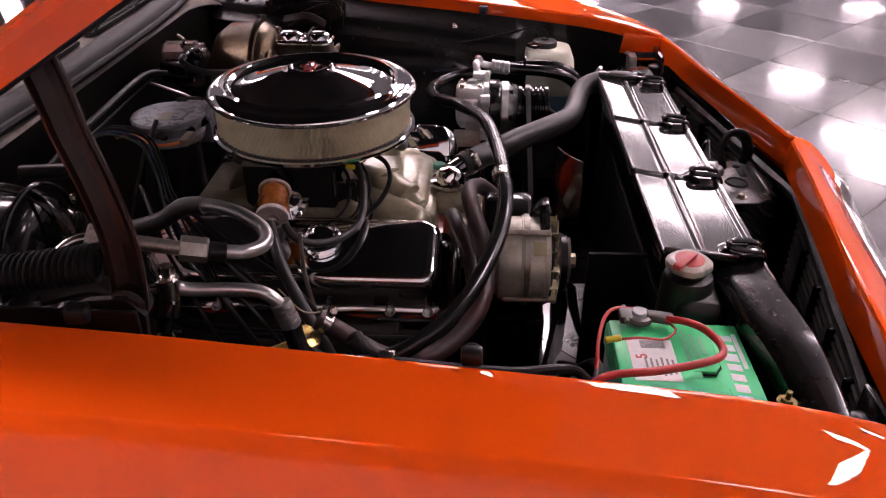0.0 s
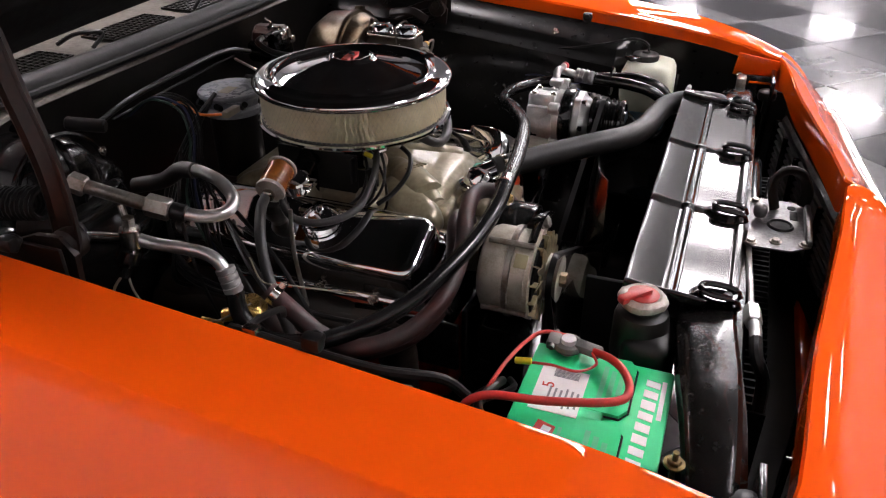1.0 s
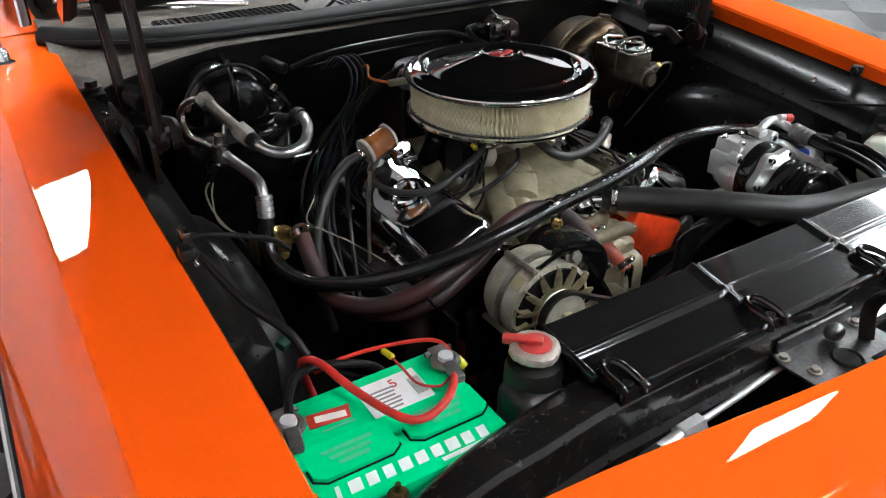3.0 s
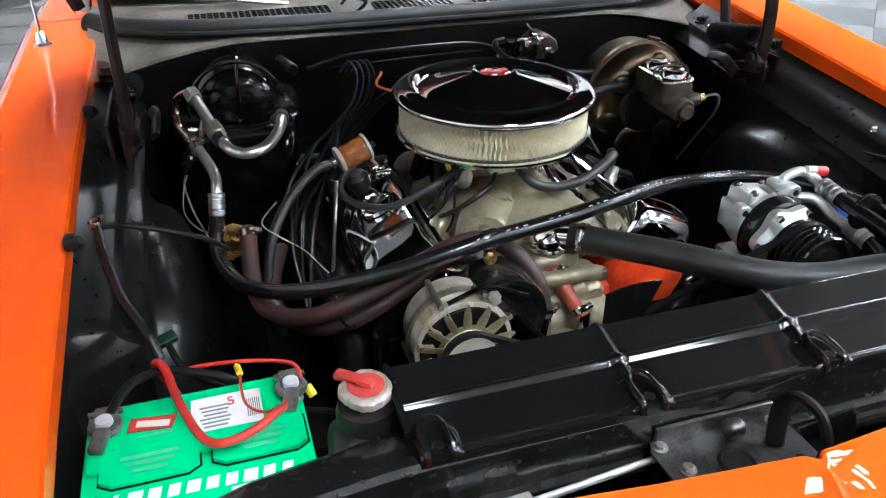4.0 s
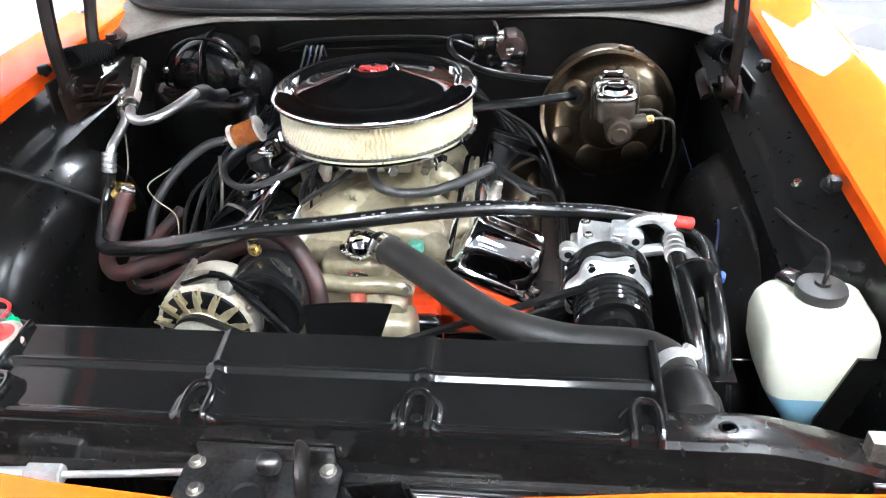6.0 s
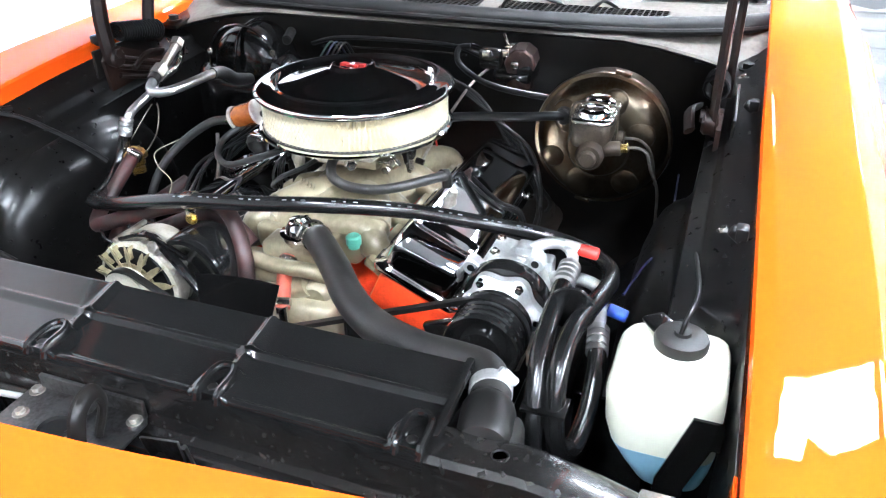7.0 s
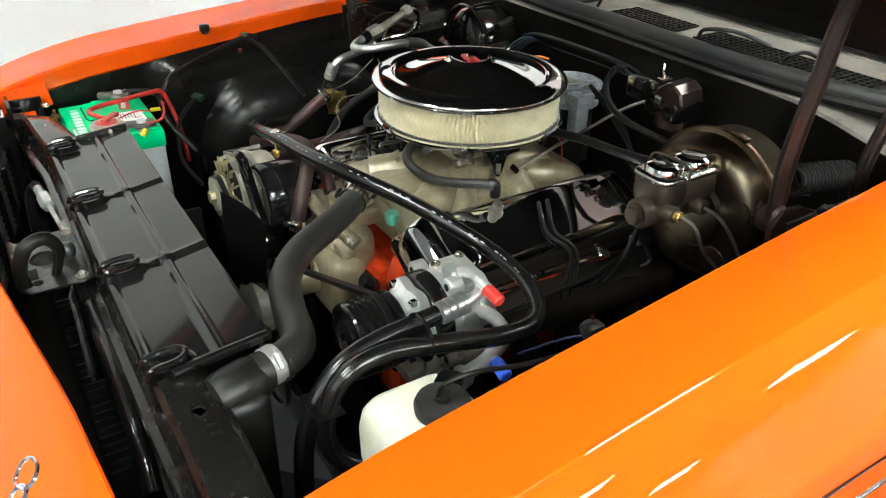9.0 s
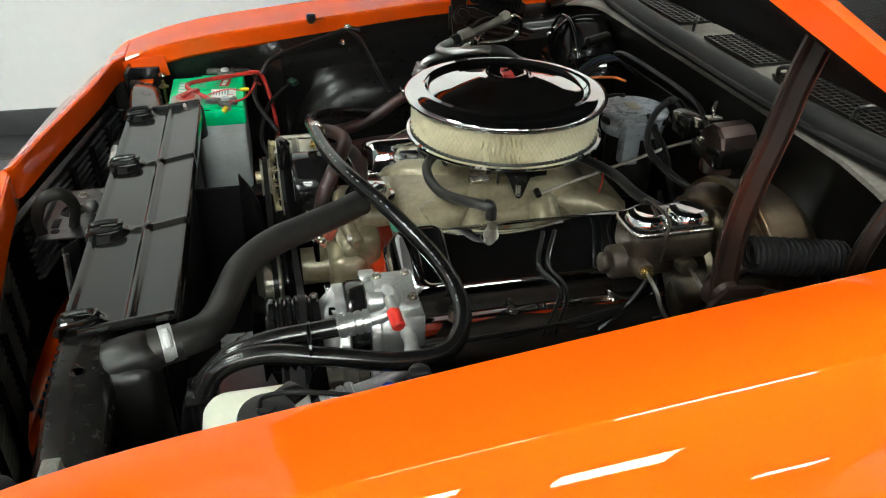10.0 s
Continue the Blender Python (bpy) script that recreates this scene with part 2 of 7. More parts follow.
class Shape:
    """Collects faces of one mesh."""

    def __init__(self):
        self.v, self.f = [], []

    def add(self, verts, faces):
        n = len(self.v)
        self.v += [tuple(q) for q in verts]
        self.f += [tuple(i + n for i in q) for q in faces]
        return self

    def box(self, centre, size, turn=None, bevel=0.0, segments=2):
        bm = bmesh.new()
        bmesh.ops.create_cube(bm, size=1.0)
        bmesh.ops.scale(bm, vec=size, verts=bm.verts)
        if bevel:
            bmesh.ops.bevel(bm, geom=bm.edges[:], offset=min(bevel, 0.49 * min(size)), segments=segments, affect="EDGES", profile=0.5)
        m = Matrix.Translation(centre) @ (turn.to_4x4() if turn else Matrix())
        bm.verts.index_update()
        self.add([m @ q.co for q in bm.verts], [[q.index for q in f.verts] for f in bm.faces])
        bm.free()
        return self

    def rings(self, rings, close=True, cap=True, loop=False):
        """Skin over rings of equal count."""
        n = len(rings[0])
        verts = [q for r in rings for q in r]
        faces = []
        last = len(rings) if loop else len(rings) - 1
        for i in range(last):
            j = (i + 1) % len(rings)
            for k in range(n if close else n - 1):
                l = (k + 1) % n
                faces.append((i * n + k, i * n + l, j * n + l, j * n + k))
        if cap and not loop and close:
            faces.append(tuple(range(n))[::-1])
            faces.append(tuple((len(rings) - 1) * n + k for k in range(n)))
        return self.add(verts, faces)

    def lathe(self, base, direction, profile, n=32):
        """profile: (radius, height) pairs round an axis at base along direction."""
        m = Matrix.Translation(base) @ axes(direction)
        rings = [[m @ Vector((max(r, 1e-4) * math.cos(2 * math.pi * k / n), max(r, 1e-4) * math.sin(2 * math.pi * k / n), h)) for k in range(n)] for r, h in profile]
        return self.rings(rings)

    def cyl(self, a, b, r, r2=None, n=20, edge=0.0):
        a, b = Vector(a), Vector(b)
        h = (b - a).length
        r2 = r if r2 is None else r2
        e = min(edge, h * 0.4, r * 0.5)
        prof = [(r - e, 0), (r, e), (r2, h - e), (r2 - e, h)] if e else [(r, 0), (r2, h)]
        return self.lathe(a, b - a, prof, n)

    def tube(self, points, r, n=12, smooth=True, steps=8, flat=1.0):
        pts = catmull(points, steps) if smooth and len(points) > 2 else [Vector(q) for q in points]
        rings = []
        side = None
        for i, q in enumerate(pts):
            d = (pts[min(i + 1, len(pts) - 1)] - pts[max(i - 1, 0)]).normalized()
            if side is None:
                side = d.orthogonal().normalized()
            side = (side - d * side.dot(d)).normalized()
            up = d.cross(side)
            rad = r[min(i * len(r) // len(pts), len(r) - 1)] if isinstance(r, (list, tuple)) else r
            rings.append([q + (side * math.cos(2 * math.pi * k / n) + up * math.sin(2 * math.pi * k / n) * flat) * rad for k in range(n)])
        return self.rings(rings)

    def torus(self, centre, direction, big, small, n=28, k=8, squash=(1, 1)):
        m = Matrix.Translation(centre) @ axes(direction)
        rings = []
        for i in range(n):
            a = 2 * math.pi * i / n
            rings.append([m @ Vector(((big + small * math.cos(b)) * math.cos(a) * squash[0], (big + small * math.cos(b)) * math.sin(a) * squash[1], small * math.sin(b)))
                          for b in (2 * math.pi * j / k for j in range(k))])
        return self.rings(rings, loop=True)

    def prism(self, outline, depth, m=None):
        """A flat outline of (x, y) pairs, depth thick along z, put at pose m."""
        m = m or Matrix()
        n = len(outline)
        verts = [m @ Vector((x, y, 0)) for x, y in outline] + [m @ Vector((x, y, depth)) for x, y in outline]
        faces = [tuple(range(n))[::-1], tuple(range(n, 2 * n))] + [(k, (k + 1) % n, n + (k + 1) % n, n + k) for k in range(n)]
        return self.add(verts, faces)

    def sheet(self, rows, thick=0.0):
        """A grid of points as a skin, with a thickness below it (along the grid's own normal)."""
        a, b = len(rows), len(rows[0])
        if not thick:
            return self.rings(rows, close=False, cap=False)
        g = [[Vector(q) for q in r] for r in rows]
        low = []
        for i in range(a):
            line = []
            for j in range(b):
                u = g[min(i + 1, a - 1)][j] - g[max(i - 1, 0)][j]
                w = g[i][min(j + 1, b - 1)] - g[i][max(j - 1, 0)]
                line.append(g[i][j] - u.cross(w).normalized() * thick)
            low.append(line)
        verts = [q for r in g for q in r] + [q for r in low for q in r]
        n = a * b
        faces = []
        for i in range(a - 1):
            for j in range(b - 1):
                p = i * b + j
                faces += [(p, p + b, p + b + 1, p + 1), (n + p, n + p + 1, n + p + b + 1, n + p + b)]
        rim = [j for j in range(b)] + [i * b + b - 1 for i in range(1, a)] + [(a - 1) * b + j for j in range(b - 2, -1, -1)] + [i * b for i in range(a - 2, 0, -1)]
        for k in range(len(rim)):
            p, q = rim[k], rim[(k + 1) % len(rim)]
            faces.append((p, q, n + q, n + p))
        return self.add(verts, faces)

    def bolt(self, at, direction=(0, 0, 1), r=0.007, h=0.006):
        at, d = Vector(at), Vector(direction).normalized()
        self.cyl(at - d * 0.001, at + d * 0.0015, r * 1.5, n=14)
        return self.cyl(at, at + d * h, r, n=6, edge=0.0008)

    def mesh(self, name, mat, sharp=32):
        me = bpy.data.meshes.new(name)
        me.from_pydata(self.v, [], self.f)
        me.materials.append(mat)
        bm = bmesh.new()
        bm.from_mesh(me)
        bmesh.ops.recalc_face_normals(bm, faces=bm.faces)
        bm.to_mesh(me)
        bm.free()
        for p in me.polygons:
            p.use_smooth = True
        me.set_sharp_from_angle(angle=radians(sharp))
        return me


SPOT = {}


def thing(name, at, label, category, group="", kind=""):
    """An empty at the base of a thing, whose parts hang from it."""
    ob = new(name)
    ob.empty_display_size = 0.02
    ob.location = at
    SPOT[ob] = Matrix.Translation(at)
    return tagged(ob, label, category, group, kind)


def part(name, shape, mat, parent, label="", sharp=32):
    ob = new(name, shape.mesh(name, mat, sharp))
    ob.parent = parent
    if parent in SPOT:
        ob.matrix_parent_inverse = SPOT[parent].inverted()
    if label:
        ob["label"] = label
    return ob


def single(name, shape, mat, label, category, group="", kind="", sharp=32):
    return tagged(new(name, shape.mesh(name, mat, sharp)), label, category, group, kind)


def piece(name, me, parent, at, turn=None):
    """One of many alike pieces that share a mesh."""
    ob = new(name, me)
    ob.parent = parent
    if parent in SPOT:
        ob.matrix_parent_inverse = SPOT[parent].inverted()
    ob.matrix_basis = Matrix.Translation(at) @ (turn or Matrix())
    return ob


def clamp(parent, at, direction, r, mat=None, width=0.012):
    """A worm-drive hose clamp: a slotted band and its screw."""
    d = Vector(direction).normalized()
    s = Shape().lathe(Vector(at) - d * width / 2, d, [(r, 0), (r + 0.0022, 0.0004), (r + 0.0022, width - 0.0004), (r, width)], 28)
    side = d.orthogonal().normalized()
    if side.z < 0:
        side = -side
    c = Vector(at) + side * (r + 0.006)
    cross = d.cross(side)
    s.cyl(c - cross * 0.010, c + cross * 0.010, 0.0055, n=10, edge=0.001)
    s.cyl(c + cross * 0.010, c + cross * 0.015, 0.0042, n=6)
    return part("hose_clamp", s, mat or WORN_CHROME, parent, "steel worm-drive hose clamp")


def crimp(parent, a, b, r):
    """A ribbed crimped sleeve of bright aluminium at a hose's end."""
    a, b = Vector(a), Vector(b)
    h = (b - a).length
    prof = [(r * 0.7, 0)]
    for k in range(4):
        t0, t1 = (k + 0.08) / 4, (k + 0.72) / 4
        prof += [(r, h * t0), (r, h * t1), (r * 0.86, h * (t1 + 0.03)), (r * 0.86, h * (k + 1) / 4)]
    prof.append((r * 0.7, h))
    return part("crimp_sleeve", Shape().lathe(a, b - a, prof, 20), PIPE, parent, "bright crimped aluminium sleeve")

# ---------------------------------------------------------------- the hall
X0, X1, Y0, Y1, H = -6.3, 12.5, -2.45, 23.0, 3.9
tagged(new("wall_west", Shape().box(((X0 + X1) / 2, Y0 - 0.1, H / 2), (X1 - X0 + 0.4, 0.2, H)).mesh("wall_west", WALL)), "plain white painted showroom wall", "wall", kind="structure")
tagged(new("wall_east", Shape().box(((X0 + X1) / 2, Y1 + 0.1, H / 2), (X1 - X0 + 0.4, 0.2, H)).mesh("wall_east", WALL)), "plain white painted showroom wall", "wall", kind="structure")
tagged(new("wall_north", Shape().box((X1 + 0.1, (Y0 + Y1) / 2, H / 2), (0.2, Y1 - Y0, H)).mesh("wall_north", WALL)), "plain white painted showroom wall", "wall", kind="structure")
wall_back = Shape().box((X0 - 0.1, -2.38, H / 2), (0.2, 0.14, H)).box((X0 - 0.1, 12.67, H / 2), (0.2, 20.66, H)).box((X0 - 0.1, 0.015, 3.65), (0.2, 4.65, 0.5))
tagged(new("wall_south", wall_back.mesh("wall_south", WALL)), "white painted wall round a wide shutter opening", "wall", kind="structure")
tagged(new("ceiling", Shape().box(((X0 + X1) / 2, (Y0 + Y1) / 2, H + 0.1), (X1 - X0 + 0.4, Y1 - Y0 + 0.4, 0.2)).mesh("ceiling", CEILING)), "plain grey painted ceiling", "ceiling", kind="structure")
tagged(new("baseboard", Shape().box(((X0 + X1) / 2, Y0 + 0.008, 0.06), (X1 - X0, 0.016, 0.12), bevel=0.003).mesh("baseboard", BASE_DARK)), "low dark baseboard along the white wall", "baseboard", kind="structure")

shutter = thing("shutter_door", (X0 - 0.06, 0.015, 0), "white ribbed roll-up shutter door, closed", "shutter door", kind="structure")
slat = Shape()
slat.add([(0, -2.32, 0), (0, 2.32, 0), (-0.035, -2.32, 0.03), (-0.035, 2.32, 0.03), (-0.035, -2.32, 0.105), (-0.035, 2.32, 0.105), (0, -2.32, 0.135), (0, 2.32, 0.135)],
         [(0, 1, 3, 2), (2, 3, 5, 4), (4, 5, 7, 6), (6, 7, 1, 0), (0, 2, 4, 6), (1, 7, 5, 3)])
slat_mesh = slat.mesh("slat", DOOR_WHITE)
for k in range(23):
    piece("slat", slat_mesh, shutter, (X0 - 0.06, 0.015, 0.005 + 0.15 * k), pose(0, 0, 0, 0, 0, 180))

lamp_frame = Shape()
for sx, sy, px, py in ((1.06, 0.03, 0, 0.335), (1.06, 0.03, 0, -0.335), (0.03, 0.64, 0.515, 0), (0.03, 0.64, -0.515, 0)):
    lamp_frame.box((px, py, -0.03), (sx, sy, 0.06), bevel=0.004)
frame_mesh = lamp_frame.mesh("frame", WHITE_PRINT)
diffuser_mesh = Shape().box((0, 0, -0.02), (1.00, 0.64, 0.02)).mesh("diffuser", LIGHT_PANEL)
first_lamp = None
# the lamp at (2.65, 0.15) has no known source; added to brighten the engine bay
for y, row in ((0.15, (-4.15, 0.35, 2.65)), (1.15, (-0.95,)), (2.1, (-4.9, 2.95, 6.85)), (4.3, (0.7,)), (5.6, (-1.2, 0.7)), (6.0, (-4.9, 2.8, 6.85, 10.8)), (6.9, (0.7,)), (7.3, (2.9, 4.1)), (10.3, (-4.9, -0.95, 4.1, 6.85, 10.8)), (11.5, (4.1, 6.85)), (14.5, (-0.95, 2.95, 6.85, 10.8)), (20.8, (-0.95, 2.95, 6.85, 10.8))):
    for x in row:
        if first_lamp is None:
            first_lamp = thing("ceiling_light", (x, y, H), "white framed rectangular ceiling light panel, switched on", "ceiling light", "ceiling lights of the hall")
            for nm, me in (("frame", frame_mesh), ("diffuser", diffuser_mesh)):
                ob = new(nm, me)
                ob.parent = first_lamp
        else:
            copy_thing(first_lamp, pose(x, y, H))

# ---------------------------------------------------------------- the car's shell
car = thing("car", (0, 0, 0), "orange muscle car with its hood raised over a black engine bay", "car")


def inner_z(x, side=0):
    """Height of the fender's inner edge; both sides dip into the nose, the passenger's a little lower."""
    z = 0.985 + 0.013 * side - 0.090 * x - 0.02 * side * x - 0.012 * x * x - 0.025 * max(0.0, (x - 0.5) / 0.25) ** 2.2
    return z - (0.024 * max(0.0, x) if side < 0 else 0.0)


def crease_z(x, side=0):
    return inner_z(x, side) + 0.009 + 0.010 * x - (0.018 if side > 0 else 0.007) * max(0.0, (x - 0.3) / 0.35) ** 2


def inner_y(x, side=1):
    return 0.686 + (0.012 * max(0.0, x) if side > 0 else -0.015 * max(0.0, x - 0.05))


def fender(side):
    xs = [-0.62 + 1.36 * k / 30 for k in range(31)]
    rows = []
    for x in xs:
        zi, zc, yi = inner_z(x, side), crease_z(x, side), inner_y(x, side)
        prof = [(yi + 0.006, zi - 0.046), (yi, zi - 0.040), (yi - 0.001, zi - 0.006), (yi + 0.002, zi - 0.001), (yi + 0.008, zi + 0.0005), (yi + 0.05, zi + 0.0015)]
        prof += [(0.785, zc - 0.0036), (0.8045, zc - 0.0006), (0.8075, zc - 0.0001), (0.809, zc - 0.0002)]
        flank = [(0.8108, zc - 0.0012), (0.816, zc - 0.0048), (0.832, zc - 0.018), (0.858, zc - 0.050), (0.882, zc - 0.088), (0.898, zc - 0.115), (0.912, 0.79), (0.924, 0.70), (0.932, 0.58), (0.930, 0.45), (0.915, 0.34), (0.88, 0.30)]
        prof += [(q.x, q.y) for q in catmull([(y, z, 0) for y, z in flank], 4)]
        rows.append([(x, side * y, z) for y, z in prof])
    return Shape().sheet(rows if side > 0 else [r for r in rows[::-1]], 0.0025)


for side in (-1, 1):
    f = part("fender", fender(side), ORANGE, car, "glossy orange front fender with a sharp crease along its top")
    xs = [-0.6 + 1.3 * k / 20 for k in range(21)]
    part("side_trim", Shape().tube([(x, side * 0.906, 0.832 - 0.02 * x) for x in xs], 0.007, 8, smooth=False, flat=0.5), SILVER_TRIM, f, "bright side trim strip")
    part("pinstripe", Shape().tube([(x, side * 0.9, 0.862 - 0.02 * x) for x in xs], 0.005, 6, smooth=False, flat=0.5), GLOSS_BLACK, f, "thin black side stripe")
    for bx, stop_z in ((0.292, 0.955), (-0.096, 0.990)):
        b = Shape().box((bx, side * 0.674, stop_z - 0.006), (0.022, 0.016, 0.018), bevel=0.004).cyl((bx, side * 0.676, stop_z - 0.012), (bx, side * 0.660, stop_z - 0.004), 0.011, 0.008, 12, 0.002)
        part("rubber_stop", b, RUBBER, f, "black rubber hood stop")
    g = Shape().box((0.695, side * (inner_y(0.7, side) - 0.004), inner_z(0.7, side) - 0.040), (0.098, 0.004, 0.052), turn=pose(0, 0, 0, 0, 8, 0).to_3x3(), bevel=0.001)
    part("corner_gusset", g.box((0.712, side * (inner_y(0.7, side) - 0.018), inner_z(0.7, side) - 0.066), (0.060, 0.030, 0.004), bevel=0.001), ORANGE, f, "orange corner gusset between fender and header")
    # bright screws in the flange
    for bx in (0.66, 0.22, -0.3):
        part("flange_bolt", Shape().bolt((bx, side * 0.655, inner_z(bx, side) - 0.062), (0, -side * 0.4, 1), 0.006), WORN_CHROME, f)

part("antenna_base", Shape().lathe((-0.458, -0.779, crease_z(-0.458, -1) - 0.004), (0, 0, 1), [(0.018, 0), (0.018, 0.004), (0.012, 0.008), (0.010, 0.022), (0.007, 0.028), (0.003, 0.030), (0.002, 0.20)], 20), CHROME, car, "chrome aerial base")


def nose_x(y):
    a = abs(y)
    return float(np.interp(a, [0, 0.012, 0.147, 0.24, 0.325, 0.40, 0.47, 0.556, 0.63, 0.69, 0.95], [0.838, 0.829, 0.815, 0.802, 0.790, 0.779, 0.771, 0.765, 0.757, 0.742, 0.74]))


def nose_z(y):
    s = 1 if y > 0 else -1
    zi, zc = inner_z(0.74, s), crease_z(0.74, s)
    return float(np.interp(abs(y), [0, 0.5, 0.63, 0.69, 0.785, 0.809, 0.832, 0.858, 0.882, 0.9], [0.906, 0.888, 0.884, zi, zc - 0.0036, zc, zc - 0.018, zc - 0.05, zc - 0.088, zc - 0.118]))


def nose_front(y):
    return 0.925 - 0.12 * abs(y)


def nose_fall(y, d):
    """How far the header has dropped at a distance d ahead of its inner edge."""
    steep = float(np.interp(abs(y), [0, 0.2, 0.45, 0.65, 0.75, 0.9], [0.9, 0.9, 0.72, 0.8, 0.95, 0.95]))
    return steep * (0.55 * d + 5.0 * d * d) - 0.003 * (1 - math.exp(-d / 0.01))


nose_rows = []
for y in [-0.9, -0.882, -0.858, -0.832, -0.815, -0.809, -0.79, -0.74, -0.70, -0.66, -0.63, -0.58] + [-0.5 + 0.05 * k for k in range(10)] + [-0.012, 0.0, 0.012] + [0.05 + 0.05 * k for k in range(10)] + [0.58, 0.63, 0.66, 0.70, 0.74, 0.79, 0.809, 0.815, 0.832, 0.858, 0.882, 0.9]:
    xi, xo, z = nose_x(y), nose_front(y), nose_z(y)
    ridge = 0.006 * math.exp(-abs(y) / 0.03)
    drop = 0.0 if abs(y) > 0.69 else 0.056
    row = [(xi - 0.004 + (0.014 if drop else 0), y, z - drop - 0.002), (xi - 0.001, y, z - drop), (xi - 0.001, y, z - drop * 0.5), (xi, y, z - 0.004), (xi + 0.003, y, z - 0.0005)]
    for t in (0.1, 0.2, 0.35, 0.55, 0.75, 0.9, 1.0):
        d = (xo - xi) * t
        row.append((xi + d, y, z + ridge * min(1.0, 3 * t) - nose_fall(y, d)))
    zf = z - nose_fall(y, xo - xi)
    row += [(xo + 0.005, y, zf - 0.010), (xo + 0.005, y, zf - 0.035), (xo - 0.010, y, zf - 0.050)]
    nose_rows.append(row)
nose = part("header_panel", Shape().sheet(nose_rows[::-1], 0.0025), ORANGE, car, "glossy orange header panel over the grille")
trim_pts = [(nose_front(y) + 0.008, y, nose_z(y) - nose_fall(y, nose_front(y) - nose_x(y)) - 0.020) for y in [-0.62 + 0.0775 * k for k in range(17)]]
part("grille_trim", Shape().tube(trim_pts, 0.017, 12, flat=0.7), SILVER_TRIM, nose, "brushed silver moulding along the grille")
for k in range(7):
    part("grille_bar", Shape().tube([(nose_front(y) - 0.03, y, 0.775 - 0.035 * k) for y in (-0.6, -0.3, 0, 0.3, 0.6)], 0.006, 6), GRILLE_DARK, nose)
def grille_x(y):
    """The grille's sweep, seen from above: furthest forward at the middle."""
    return 0.872 - 0.175 * abs(y)


backing = [[(grille_x(y) + 0.016, y, z) for y in [-0.66 + 0.066 * k for k in range(21)]] for z in (0.50, 0.62, 0.72, 0.795)]
# added dark sheet, so no floor or bumper shows through the grille
part("grille_backing", Shape().sheet(backing, 0.003), HOOD_BLACK, nose, "black sheet added behind the grille, closing the view")
strip = [[(grille_x(y) - 0.004, y, 0.800), (grille_x(y) - 0.010, y, 0.792 + 0.002 * math.sin(40 * y)), (grille_x(y) - 0.008, y, 0.778 + 0.003 * math.sin(23 * y))] for y in [-0.56 + 0.04 * k for k in range(29)]]
part("grille_flange", Shape().sheet(strip, 0.002), PLATE_GREY, nose, "worn grey flange over the grille")
part("valance", Shape().box((0.86, 0, 0.46), (0.03, 1.5, 0.16), bevel=0.01), ORANGE, nose)
part("bumper", Shape().tube([(0.86, -0.92, 0.52), (0.98, -0.75, 0.52), (1.02, 0, 0.52), (0.98, 0.75, 0.52), (0.86, 0.92, 0.52)], 0.055, 14, flat=1.2), CHROME, nose, "chrome front bumper")
bx, by = 0.828, 0.480
bz = nose_z(by) - nose_fall(by, bx - nose_x(by))
badge = Shape().torus((bx, by, bz), (0.75, 0.05, 1), 0.017, 0.003, 28, 8, (1, 0.8)).torus((bx + 0.012, by + 0.016, bz - 0.010), (0.75, 0.05, 1), 0.011, 0.0026, 20, 8)
part("badge", badge, CHROME, nose, "small chrome ring badge")

# grille louvres behind the radiator support
louvre = thing("louvre_panel", (0.80, 0, 0.66), "black slatted grille back ahead of the radiator", "louvre panel")
slat_bar = Shape().box((0, 0, 0), (0.016, 0.094, 0.0065), turn=pose(0, 0, 0, 0, 24, 0).to_3x3(), bevel=0.0015).mesh("louvre", LOUVRE_GREY)
for s in (-1, 1):
    sweep = pose(0, 0, 0, 0, 0, s * 9.9)
    for k in range(5):
        cy = s * (0.115 + 0.106 * k)
        part("upright", Shape().box((grille_x(cy + s * 0.053) - 0.006, cy + s * 0.053, 0.705), (0.024, 0.008, 0.145), bevel=0.002), SATIN_BLACK, louvre)
        for row in range(9):
            piece("louvre", slat_bar, louvre, (grille_x(cy) - 0.002, cy, 0.770 - 0.0145 * row), sweep)


def hood_edge_z(x):
    return 1.275 + 0.612 * x


# hood: rear edge low over the cowl, front raised
hood_dir = Vector((1, 0, 0.612)).normalized()
hood_up = Vector((-0.612, 0, 1)).normalized()


def hood_point(u, y, lift):
    base = Vector((-0.290, 0, hood_edge_z(-0.315) + 0.027))
    return base + hood_dir * u + hood_up * lift + Vector((0, y, 0.019 * y))


hood_rows = []
for u in [0, 0.02, 0.06] + [0.12 + 0.1 * k for k in range(11)] + [1.18, 1.22, 1.24]:
    row = []
    w = 0.685 + 0.012 * u - (0.05 if u > 1.2 else 0)
    for t in (-1, -0.985, -0.95, -0.7, -0.4, -0.35, -0.15, 0, 0.15, 0.35, 0.4, 0.7, 0.95, 0.985, 1):
        grow = min(1.0, 0.45 + u / 0.4)
        lift = 0.036 + grow * (0.022 * (1 - t * t) + (0.008 if abs(t) < 0.36 else 0)) - (0.005 if abs(t) > 0.98 else 0)
        row.append(hood_point(u, w * t, lift))
    row = [hood_point(u, -w, 0.0), hood_point(u, -w - 0.003, 0.022), hood_point(u, -w - 0.001, 0.026)] + row + [hood_point(u, w + 0.001, 0.026), hood_point(u, w + 0.003, 0.022), hood_point(u, w, 0.0)]
    hood_rows.append(row)
hood = part("hood", Shape().sheet(hood_rows, 0.002), ORANGE, car, "raised orange hood")
